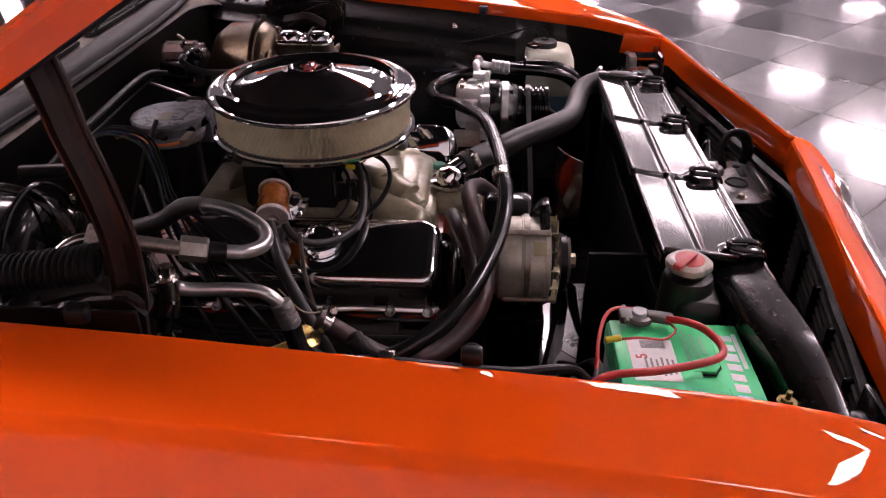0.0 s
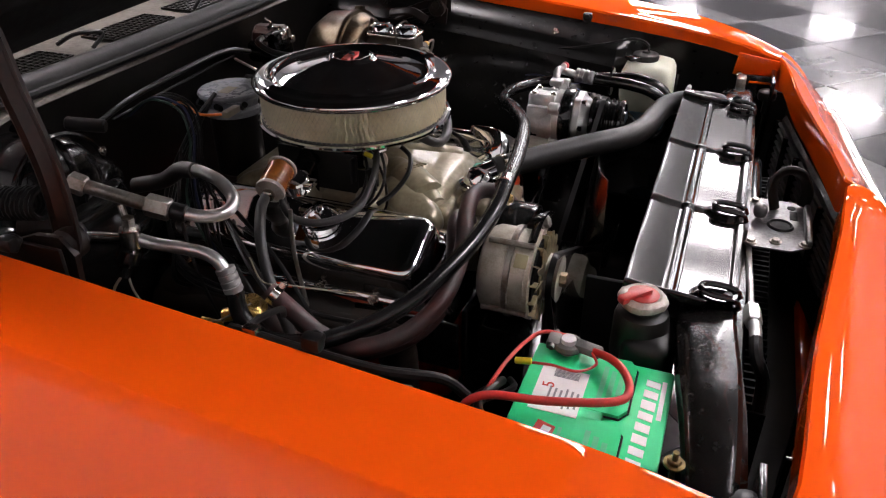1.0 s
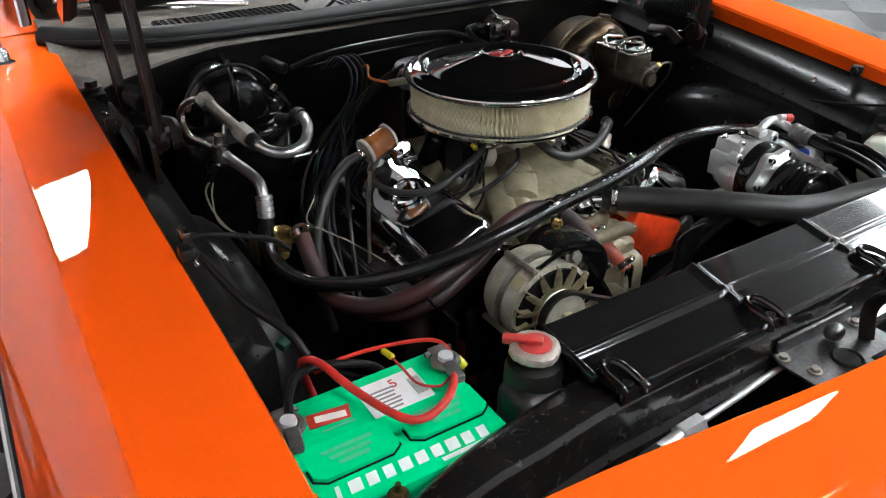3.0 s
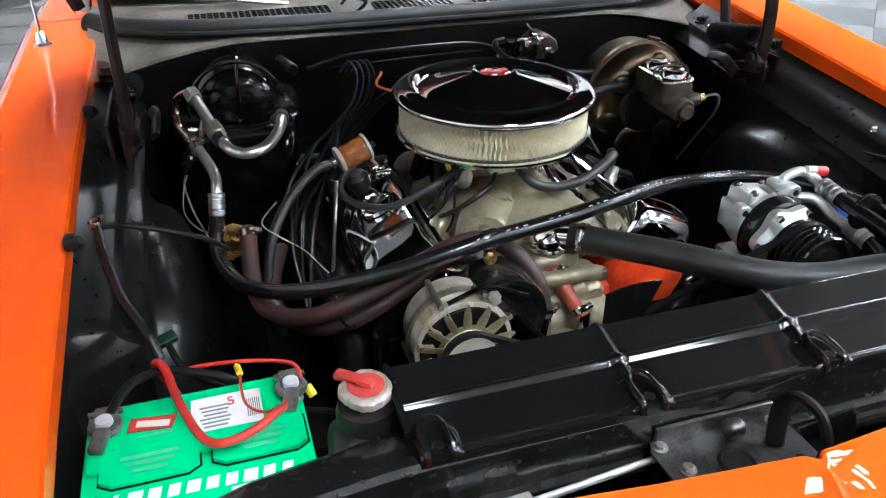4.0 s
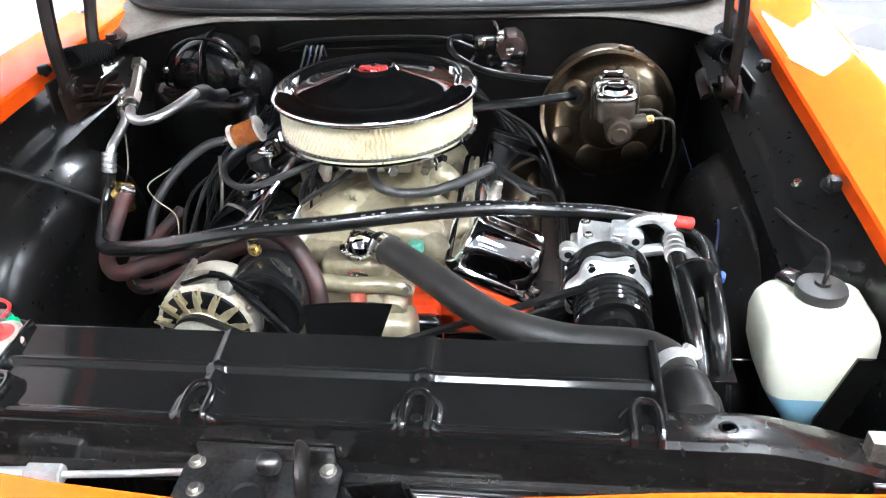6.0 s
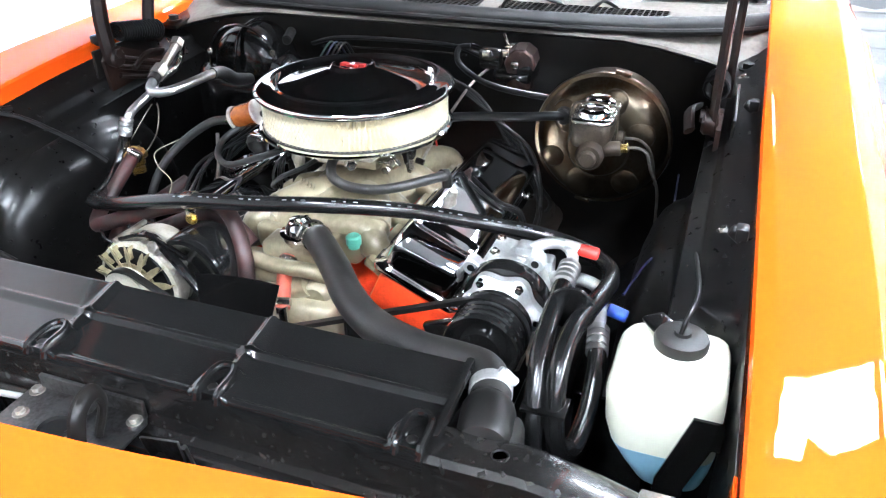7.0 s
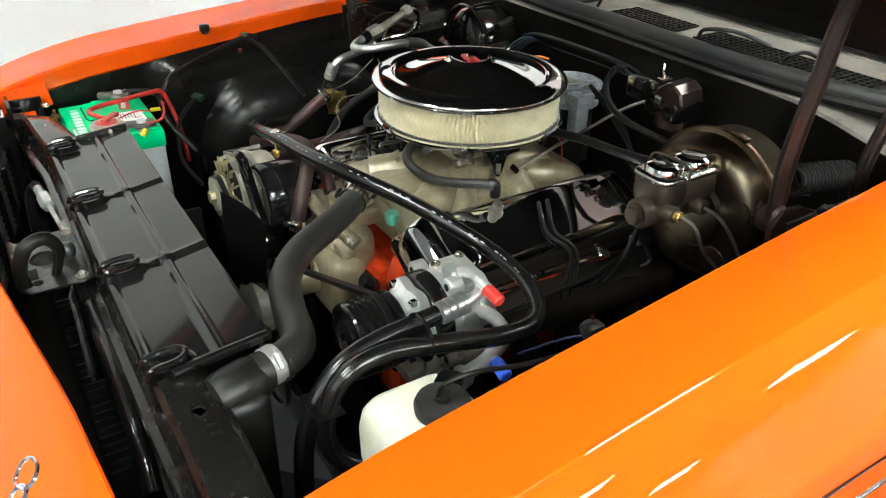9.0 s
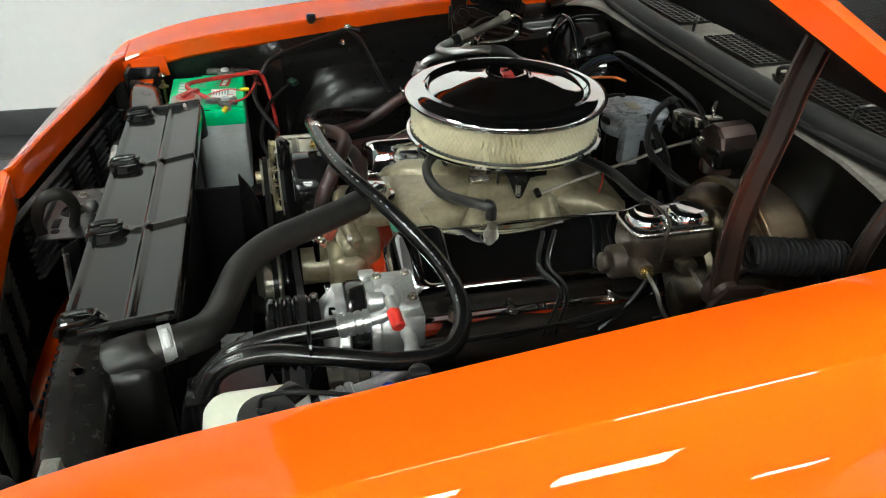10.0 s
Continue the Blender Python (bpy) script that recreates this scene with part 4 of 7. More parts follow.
# hood latch ahead of the support
latch = thing("hood_latch", (0.74, 0.03, 0.80), "grey-black steel hood latch plate with bolts and a release strut", "hood latch")
lp = Shape().prism([(0.700, -0.078), (0.715, -0.086), (0.770, -0.084), (0.790, -0.070), (0.798, 0.070), (0.785, 0.086), (0.712, 0.084), (0.700, 0.074)], 0.0035, pose(0, 0, 0.8145))
lp.box((0.702, 0.0, 0.824), (0.006, 0.150, 0.026), bevel=0.002)
part("plate", lp, PLATE_GREY, latch, "grey plated latch plate")
part("raised_edge", Shape().box((0.795, 0.0, 0.822), (0.010, 0.13, 0.016), bevel=0.004), PLATE_GREY, latch)
part("latch_hole", Shape().lathe((0.755, -0.006, 0.8165), (0, 0, 1), [(0, 0.002), (0.015, 0.002), (0.018, 0.0045), (0.021, 0.0015)], 26), HOOD_BLACK, latch)
part("slot", Shape().box((0.775, 0.035, 0.8182), (0.012, 0.030, 0.0016), bevel=0.0006), HOOD_BLACK, latch)
part("slot", Shape().cyl((0.772, 0.062, 0.8172), (0.772, 0.062, 0.8190), 0.007, n=16), HOOD_BLACK, latch)
part("catch", Shape().box((0.722, 0.010, 0.832), (0.022, 0.026, 0.022), bevel=0.009, segments=3), PLATE_GREY, latch, "worn steel catch")
part("hook", Shape().tube([(0.745, 0.048, 0.820), (0.735, 0.055, 0.858), (0.748, 0.060, 0.884), (0.775, 0.066, 0.880), (0.790, 0.070, 0.848), (0.788, 0.072, 0.822)], 0.010, 10, flat=0.55), DUSTY_BLACK, latch, "curved black safety hook")
for bx, by in ((0.748, -0.062), (0.790, -0.060), (0.715, 0.070), (0.712, -0.074)):
    part("bolt", Shape().bolt((bx, by, 0.818), (0, 0, 1), 0.0062, 0.006), DULL_STEEL, latch)
strut = Shape().prism([(-0.032, 0), (0.032, 0), (0.014, -0.16), (-0.010, -0.16)], 0.003, pose(0.735, 0.122, 0.828, 90, -18, 82))
part("strut", strut, PLATE_GREY, latch, "tapered steel strut with a round hole")
part("strut_flange", Shape().tube([(0.737, 0.155, 0.828), (0.739, 0.180, 0.74), (0.740, 0.187, 0.68)], 0.006, 6, flat=0.5), PLATE_GREY, latch)
part("strut_hole", Shape().cyl((0.7375, 0.124, 0.806), (0.7395, 0.1243, 0.806), 0.0065, n=16), HOOD_BLACK, latch)

condenser = thing("ac_condenser", (0.72, 0.02, 0.45), "black finned air-conditioning condenser with tube runs", "condenser")
thin_fin = Shape().box((0, 0, 0), (0.03, 0.004, 0.30)).mesh("fin", HOOD_BLACK)
for k in range(46):
    piece("fin", thin_fin, condenser, (0.742, -0.36 + 0.0165 * k, 0.575))
part("header_tube", Shape().tube([(0.716, -0.02, 0.785), (0.718, 0.08, 0.787), (0.716, 0.20, 0.786), (0.716, 0.30, 0.780), (0.718, 0.38, 0.755), (0.72, 0.42, 0.71)], 0.0125, 14), GLOSS_BLACK, condenser, "glossy black condenser tube")
part("fitting", Shape().cyl((0.722, -0.228, 0.797), (0.725, -0.268, 0.799), 0.0125, n=6, edge=0.002).tube([(0.725, -0.262, 0.799), (0.728, -0.285, 0.800), (0.729, -0.305, 0.799)], 0.0085, 12).tube([(0.722, -0.232, 0.797), (0.717, -0.150, 0.800), (0.712, -0.072, 0.803), (0.706, 0.05, 0.80)], 0.0042, 10), ALUMINIUM, condenser, "bright pipe fitting")
part("line", Shape().tube([(0.729, -0.303, 0.799), (0.732, -0.335, 0.793), (0.745, -0.345, 0.765), (0.75, -0.34, 0.70)], 0.009, 10), RUBBER, condenser)

# ---------------------------------------------------------------- engine
engine = thing("engine", (0, 0, 0.40), "orange V8 engine with champagne intake manifold and chrome valve covers", "engine")
block = Shape().box((0.0, 0, 0.56), (0.50, 0.34, 0.28), bevel=0.02)
block.box((0.245, 0, 0.60), (0.04, 0.26, 0.22), bevel=0.015)
# unseen box added to block the view down to the bright floor
part("oil_pan", Shape().box((0.0, 0, 0.385), (0.48, 0.30, 0.09), bevel=0.02), SATIN_BLACK, engine, "plain black box added under the engine, hiding the floor")
part("block", block, ENGINE_ORANGE, engine, "orange painted engine block")
TILT = 24.8
for s in (-1, 1):
    turn = pose(0, 0, 0, -s * TILT, 0, 0)
    head = Shape().box((0, 0, 0), (0.50, 0.15, 0.11), bevel=0.012)
    head.v = [tuple((Matrix.Translation((0.0, s * 0.195, 0.675)) @ turn) @ Vector(q)) for q in head.v]
    hd = part("cylinder_head", head, ENGINE_ORANGE, engine, "orange painted cylinder head")
    # pressed cover lofted over rounded outlines
    base = Matrix.Translation((-0.002, s * 0.2095, 0.738)) @ turn
    levels = [(0.250, 0.078, -0.006, 0.014), (0.252, 0.080, 0.0, 0.016), (0.252, 0.080, 0.004, 0.016), (0.2445, 0.0715, 0.006, 0.024), (0.242, 0.0685, 0.010, 0.026), (0.240, 0.067, 0.030, 0.028), (0.238, 0.0655, 0.050, 0.028), (0.236, 0.064, 0.059, 0.028), (0.2325, 0.0605, 0.0655, 0.027), (0.227, 0.055, 0.0692, 0.024), (0.215, 0.047, 0.0708, 0.02), (0.19, 0.03, 0.0715, 0.015)]
    rings = []
    for hx, hy, z, r in levels:
        ring = []
        for cx, cy, a0 in ((hx - r, hy - r, 0), (-hx + r, hy - r, 90), (-hx + r, -hy + r, 180), (hx - r, -hy + r, 270)):
            for k in range(6):
                a = radians(a0 + 18 * k)
                ring.append(base @ Vector((cx + r * math.cos(a), cy + r * math.sin(a), z)))
        rings.append(ring)
    vc = part("valve_cover", Shape().rings(rings), CHROME, engine, "chrome valve cover", sharp=40)
    if s > 0:
        pad = []
        for fx, bx, hy, z, r in ((0.2500, 0.158, 0.0665, 0.020, 0.020), (0.2490, 0.158, 0.0660, 0.042, 0.020), (0.2450, 0.1585, 0.0645, 0.058, 0.020), (0.2370, 0.159, 0.0625, 0.070, 0.020), (0.2260, 0.160, 0.0605, 0.0780, 0.018), (0.2160, 0.162, 0.0580, 0.0812, 0.016), (0.2100, 0.165, 0.0555, 0.0818, 0.014), (0.2070, 0.168, 0.0530, 0.0806, 0.012), (0.2050, 0.170, 0.0515, 0.0796, 0.011), (0.195, 0.180, 0.040, 0.0796, 0.007)):
            ring = []
            for cx, cy, a0 in ((fx - r, hy - r, 0), (bx + r, hy - r, 90), (bx + r, -hy + r, 180), (fx - r, -hy + r, 270)):
                for k in range(6):
                    a = radians(a0 + 18 * k)
                    ring.append(base @ Vector((cx + r * math.cos(a), cy + r * math.sin(a), z)))
            pad.append(ring)
        part("raised_pad", Shape().rings(pad), CHROME, vc, sharp=50)
    for bx in (-0.20, -0.12, 0.06, 0.16, 0.22):
        q = base @ Vector((bx, s * 0.078, 0.006))
        part("cover_bolt", Shape().bolt(q, (base.to_3x3() @ Vector((0, 0, 1))), 0.006), WORN_CHROME, vc)
    for k in range(4):
        px = -0.19 + 0.125 * k
        part("exhaust_port", Shape().tube([(px, s * 0.265, 0.655), (px + 0.01, s * 0.305, 0.645), (px + 0.02, s * 0.315, 0.59), (px - 0.02, s * 0.31, 0.53)], 0.022, 12), EXHAUST_IRON, engine)
        part("exhaust_boss", Shape().cyl((px, s * 0.255, 0.658), (px, s * 0.312, 0.640), 0.030, n=16, edge=0.006), EXHAUST_IRON, engine)
        part("spark_plug", Shape().cyl((px + 0.05, s * 0.27, 0.665), (px + 0.05, s * 0.305, 0.69), 0.008, n=10), RUBBER, engine)
    log = [[(x, s * (0.300 + dy * w), 0.664 + dz * w) for dy, dz in ((0.036, 0.0), (0.030, 0.022), (0.012, 0.034), (-0.014, 0.036), (-0.034, 0.030), (-0.036, -0.030), (0.010, -0.042), (0.032, -0.024))] for x, w in ((-0.246, 0.6), (-0.236, 0.95), (-0.190, 1.08), (-0.130, 0.92), (-0.066, 1.08), (-0.005, 0.92), (0.060, 1.08), (0.120, 0.92), (0.172, 1.05), (0.186, 0.6))]
    part("exhaust_casting", Shape().rings(log), EXHAUST_IRON, engine, "sooty cast iron exhaust manifold", sharp=50)
    part("exhaust_manifold", Shape().tube([(-0.25, s * 0.315, 0.645), (0.0, s * 0.32, 0.66), (0.19, s * 0.318, 0.665), (0.215, s * 0.315, 0.64), (0.215, s * 0.312, 0.55)], 0.031, 14), EXHAUST_IRON, engine)

# intake manifold: a plenum with curved runners
man = Shape()
man.box((0.0, 0, 0.765), (0.44, 0.20, 0.05), bevel=0.012, segments=3)
plenum = []
for x, w, h, zc in ((-0.165, 0.050, 0.020, 0.785), (-0.15, 0.062, 0.034, 0.790), (-0.10, 0.068, 0.044, 0.795), (0.0, 0.064, 0.048, 0.797), (0.05, 0.068, 0.047, 0.796), (0.085, 0.080, 0.044, 0.795), (0.12, 0.098, 0.042, 0.792), (0.155, 0.110, 0.039, 0.789), (0.182, 0.111, 0.036, 0.787), (0.197, 0.104, 0.030, 0.784), (0.204, 0.090, 0.021, 0.780)):
    ring = []
    for k in range(40):
        c, q = math.cos(2 * math.pi * k / 40), math.sin(2 * math.pi * k / 40)
        y, lift = w * math.copysign(abs(c) ** 0.45, c), h * (0.84 if x > 0.06 else 1.0) * math.copysign(abs(q) ** 0.5, q)
        ring.append((x, 0.018 + y, zc + lift - (0.10 * max(0.0, -y - 0.03) + 0.06 * max(0.0, y - 0.05) if q > 0 else 0.0)))
    plenum.append(ring)
man.rings(plenum)
man.tube([(0.050, 0.000, 0.799), (0.085, -0.014, 0.803), (0.120, -0.036, 0.803), (0.158, -0.062, 0.797), (0.186, -0.080, 0.784)], [0.026, 0.034, 0.037, 0.036, 0.024], 24)
man.tube([(0.050, 0.034, 0.797), (0.085, 0.058, 0.801), (0.120, 0.080, 0.799), (0.158, 0.098, 0.792), (0.186, 0.106, 0.780)], [0.026, 0.033, 0.034, 0.031, 0.022], 24)
runners = []
for s in (-1, 1):
    for x0, x1 in ((0.13, 0.185), (0.07, 0.075), (-0.06, -0.055), (-0.12, -0.175)):
        runners.append(Shape().tube([(x0 * 0.75, s * 0.03, 0.790), (x0 * 0.9, s * 0.070, 0.792), (x1, s * 0.108, 0.778), (x1, s * 0.134, 0.742)], [0.031, 0.030, 0.027, 0.025], 16))
    man.box((0.0, s * 0.135, 0.748), (0.46, 0.05, 0.020), turn=pose(0, 0, 0, -s * 35, 0, 0).to_3x3(), bevel=0.006)
man.box((0.0, 0, 0.855), (0.13, 0.13, 0.020), bevel=0.006)
man.cyl((0.240, 0.008, 0.77), (0.240, 0.008, 0.800), 0.032, n=20, edge=0.004)
man.box((0.245, 0.0, 0.775), (0.06, 0.11, 0.035), bevel=0.012, segments=3)
manifold = part("intake_manifold", man, CHAMPAGNE, engine, "champagne painted cast intake manifold", sharp=45)
for r in runners:
    part("runner", r, CHAMPAGNE, manifold)
for s in (-1, 1):
    for bx in (0.205, 0.11, -0.01, -0.12, -0.2):
        part("manifold_bolt", Shape().bolt((bx, s * 0.152, 0.752), (0, s * 0.5, 1), 0.007, 0.008), DULL_STEEL, manifold)
for k in range(5):
    part("cast_mark", Shape().box((0.128 + 0.0035 * k, -0.052 + 0.008 * k, 0.8385 - 0.0005 * k), (0.014, 0.003, 0.004), turn=pose(0, 0, 0, 0, 6, 20).to_3x3(), bevel=0.001), CHAMPAGNE, manifold)
part("sender", Shape().lathe((0.215, 0.090, 0.775), (0, 0, 1), [(0.010, 0), (0.010, 0.006), (0.013, 0.007), (0.013, 0.020), (0.010, 0.023), (0, 0.023)], 16), GREEN_CAP, manifold, "sea-green temperature sender cap")
th = Shape().lathe((0.240, 0.008, 0.798), (0, 0, 1), [(0.036, 0), (0.036, 0.006), (0.028, 0.008), (0.026, 0.018), (0.018, 0.028), (0, 0.032)], 24).cyl((0.240, 0.02, 0.812), (0.268, 0.052, 0.818), 0.0195, n=20)
part("thermostat_housing", th, CHROME, engine, "chrome thermostat housing")
pump = Shape().box((0.30, 0, 0.66), (0.07, 0.20, 0.13), bevel=0.025, segments=3).cyl((0.30, 0, 0.66), (0.40, 0, 0.66), 0.035, n=20).cyl((0.30, -0.05, 0.70), (0.30, 0.05, 0.745), 0.02, n=14)
pump.tube([(0.29, 0.0, 0.70), (0.285, 0.0, 0.745), (0.28, 0.0, 0.765)], 0.014, 12)
part("water_pump", pump, CHAMPAGNE, engine, "champagne painted water pump")
front = Shape().box((0.268, -0.020, 0.728), (0.052, 0.215, 0.080), bevel=0.020, segments=3).box((0.292, -0.030, 0.752), (0.030, 0.070, 0.040), bevel=0.012, segments=3)
front.cyl((0.280, -0.085, 0.728), (0.318, -0.090, 0.722), 0.026, n=20, edge=0.006).cyl((0.280, 0.062, 0.735), (0.312, 0.064, 0.730), 0.022, n=20, edge=0.006)
front.tube([(0.285, -0.100, 0.760), (0.300, -0.060, 0.775), (0.305, 0.0, 0.772), (0.300, 0.055, 0.770), (0.285, 0.090, 0.752)], 0.013, 10)
casting = part("front_casting", front, CHAMPAGNE, engine, "champagne painted coolant crossover casting", sharp=45)
for by, bz in ((-0.112, 0.752), (-0.112, 0.705), (-0.045, 0.700), (0.028, 0.700), (0.082, 0.712), (0.085, 0.762), (-0.060, 0.768)):
    part("casting_bolt", Shape().bolt((0.296, by, bz), (1, 0, 0.1), 0.0062, 0.008), DULL_STEEL, casting)
part("heater_nipple", Shape().cyl((0.345, -0.036, 0.695), (0.345, -0.036, 0.735), 0.010, n=12), CHROME, engine)
part("heater_nipple", Shape().cyl((0.352, 0.027, 0.69), (0.352, 0.027, 0.73), 0.010, n=12), CHROME, engine)
part("timing_cover", Shape().box((0.275, 0, 0.56), (0.03, 0.27, 0.27), bevel=0.012, segments=3), GLOSS_BLACK, engine, "black painted timing cover")
part("accessory_bracket", Shape().box((0.30, 0.30, 0.715), (0.014, 0.10, 0.04), turn=pose(0, 0, 0, 20, 0, 0).to_3x3(), bevel=0.004).box((0.30, 0.20, 0.64), (0.012, 0.12, 0.09), bevel=0.004), GLOSS_BLACK, engine, "black compressor mounting bracket")
fan = Shape()
fan.lathe((0.44, 0, 0.63), (1, 0, 0), [(0.03, -0.02), (0.055, -0.015), (0.055, 0.015), (0.03, 0.03), (0, 0.03)], 24)
fan_hub = part("fan_clutch", fan, CAST, engine)
for k in range(4):
    a = radians(90 * k + 170)
    out, around = Vector((0, math.cos(a), math.sin(a))), Vector((0, -math.sin(a), math.cos(a)))
    rows = []
    for t in (0, 0.25, 0.5, 0.75, 1.0):
        r = 0.045 + 0.175 * t
        rows.append([Vector((0.455, 0, 0.63)) + out * r + around * (w * (0.026 + 0.030 * t)) + Vector((0.022 * w * (1 - 0.2 * t) + 0.006 * w * w, 0, 0)) for w in (-1, -0.5, 0, 0.5, 1)])
    part("fan_blade", Shape().sheet(rows, 0.002), SATIN_BLACK, fan_hub)
pul = Shape()
for x0, r in ((0.385, 0.075), (0.405, 0.075)):
    pul.lathe((x0, 0, 0.63), (1, 0, 0), [(0.03, 0), (r, 0), (r - 0.010, 0.007), (r - 0.010, 0.009), (r, 0.016), (0.03, 0.016)], 32)
part("pump_pulley", pul, GLOSS_BLACK, engine)


def belt(name, circles, x, w=0.010):
    """A V-belt round pulleys given as (y, z, r): the outer tangents joined."""
    pts = []
    n = 96
    for k in range(n):
        a = 2 * math.pi * k / n
        d = Vector((math.cos(a), math.sin(a)))
        best = max(circles, key=lambda c: c[0] * d.x + c[1] * d.y + c[2])
        pts.append(Vector((best[0], best[1])) + d * best[2])
    rings = []
    for k, q in enumerate(pts):
        a = 2 * math.pi * k / n
        d = Vector((math.cos(a), math.sin(a)))
        i, o = q - d * 0.004, q + d * 0.004
        rings.append([(x - w / 2, o.x, o.y), (x + w / 2, o.x, o.y), (x + w * 0.32, i.x, i.y), (x - w * 0.32, i.x, i.y)])
    return single(name, Shape().rings(rings, loop=True), RUBBER, "black rubber V-belt round the engine pulleys", "belt", "drive belts")


belt("drive_belt", [(-0.193, 0.761, 0.036), (0, 0.63, 0.066), (0, 0.48, 0.08)], 0.434)
belt("drive_belt", [(0.385, 0.801, 0.050), (0, 0.63, 0.066), (0, 0.48, 0.08)], 0.396)

# drum-shaped black bracket cover beside the alternator
drum = thing("pulley_cover", (0.35, -0.085, 0.70), "glossy black drum-shaped accessory cover with a bolted arm", "pulley cover")
part("drum", Shape().lathe((0.300, -0.118, 0.772), (1, 0, 0), [(0.052, 0), (0.062, 0.004), (0.066, 0.014), (0.066, 0.074), (0.064, 0.081), (0.058, 0.083), (0.050, 0.078), (0.02, 0.075), (0, 0.075)], 40), GLOSS_BLACK, drum)
part("arm", Shape().tube([(0.392, -0.175, 0.842), (0.395, -0.150, 0.835), (0.395, -0.10, 0.775), (0.392, -0.06, 0.715)], 0.015, 8, flat=0.5), GLOSS_BLACK, drum)
part("bolt", Shape().bolt((0.402, -0.150, 0.832), (1, 0, 0.4), 0.010, 0.010), DULL_STEEL, drum)

# ---------------------------------------------------------------- air cleaner and carburettor
cleaner = thing("air_cleaner", (0, 0, 0.90), "round chrome air cleaner with a pleated cream filter", "air cleaner")
lid = [(0.176, 0.976), (0.179, 0.9775), (0.1805, 0.981), (0.179, 0.985), (0.174, 0.9880), (0.170, 0.9900), (0.165, 0.9907), (0.150, 0.9910), (0.1475, 0.9932), (0.1445, 0.9960), (0.1415, 0.9940), (0.139, 0.9875), (0.135, 0.9868), (0.10, 0.9960), (0.07, 1.0045), (0.048, 1.0108), (0.042, 1.0130), (0.0395, 1.0175), (0.0365, 1.0190), (0.0335, 1.0175), (0.0315, 1.0145), (0.020, 1.0150), (0, 1.0155)]
cl_lid = part("lid", Shape().lathe((0, 0, 0), (0, 0, 1), [(0, 0.9745), (0.176, 0.9745)] + lid, 96), CHROME, cleaner, "mirror chrome domed lid", sharp=60)
part("emblem", Shape().prism([(-0.008, -0.022), (0.004, -0.024), (0.004, -0.010), (0.009, -0.010), (0.009, 0.012), (0.004, 0.012), (0.004, 0.024), (-0.008, 0.022), (-0.006, 0.010), (-0.010, 0.010), (-0.010, -0.010), (-0.006, -0.010)], 0.003, pose(0, 0, 1.0145)), RED_PLASTIC, cl_lid, "small red emblem")
part("centre_stud", Shape().cyl((0.001, 0, 1.015), (0.001, 0, 1.0215), 0.006, n=6, edge=0.001), CHROME, cl_lid)
base_prof = [(0.05, 0.908), (0.150, 0.906), (0.168, 0.9085), (0.1745, 0.9075), (0.177, 0.910), (0.1765, 0.914), (0.172, 0.9155), (0.165, 0.913), (0.05, 0.912)]
part("base", Shape().lathe((0, 0, 0), (0, 0, 1), base_prof, 80), CHROME, cleaner, "chrome base pan")
pleats = []
N = 120
for j in range(37):
    z = 0.913 + 0.0635 * j / 36
    line = []
    for k in range(2 * N):
        pillow = 0.0017 * math.cos(2 * math.pi * 9 * j / 36 + math.pi * (k // 2)) + 0.0007 * math.sin(0.37 * k + 0.21 * j)
        r = (0.1668 + pillow) if k % 2 else 0.1500
        a = math.pi * (k + 0.30 * math.sin(0.36 * j + 0.15 * k) + 0.2 * math.sin(0.9 * k)) / N
        line.append((r * math.cos(a), r * math.sin(a), z))
    pleats.append(line)
element = part("filter_element", Shape().rings(pleats), PAPER, cleaner, "pleated cream paper filter", sharp=20)
mesh_wires = Shape()
M = 120
for k in range(M):
    for s in (-1, 1):
        line = []
        for j in range(9):
            a = 2 * math.pi * k / M + s * (j / 8) * 2 * math.pi * 4.5 / M
            z = 0.913 + 0.0635 * j / 8
            line.append((0.1682 * math.cos(a), 0.1682 * math.sin(a), z))
        mesh_wires.tube(line, 0.00028, 3, smooth=False)
part("wire_mesh", mesh_wires, WIRE, element, "fine diamond wire mesh")
part("filter_seal", Shape().torus((0, 0, 0.9735), (0, 0, 1), 0.166, 0.0035, 64, 8).torus((0, 0, 0.9155), (0, 0, 1), 0.166, 0.003, 64, 8), DULL_RUBBER, element)

carb = thing("carburetor", (0, 0, 0.862), "grey alloy four-barrel carburettor with linkages", "carburetor")
cb = Shape().box((0.0, 0, 0.873), (0.15, 0.125, 0.018), bevel=0.004).box((0.0, 0, 0.888), (0.12, 0.105, 0.022), bevel=0.008).cyl((0, 0, 0.895), (0, 0, 0.91), 0.062, n=32)
cb.box((0.085, 0, 0.882), (0.045, 0.085, 0.028), bevel=0.006).box((-0.085, 0, 0.882), (0.045, 0.085, 0.028), bevel=0.006)
part("body", cb, CAST, carb)
part("linkage", Shape().tube([(0.04, -0.09, 0.892), (0.075, -0.095, 0.878), (0.10, -0.085, 0.885)], 0.004, 8), WORN_CHROME, carb)
part("choke_arm", Shape().box((0.085, -0.075, 0.885), (0.022, 0.030, 0.018), bevel=0.003), WORN_CHROME, carb)
part("fuel_inlet", Shape().cyl((0.095, 0.03, 0.876), (0.12, 0.045, 0.876), 0.011, n=6, edge=0.002), WORN_CHROME, carb)
part("choke_housing", Shape().lathe((0.045, -0.068, 0.868), (0.1, -1, 0.1), [(0.026, 0), (0.028, 0.004), (0.028, 0.020), (0.024, 0.024), (0.010, 0.026), (0.006, 0.030), (0, 0.030)], 26), SATIN_BLACK, carb, "round black choke housing")
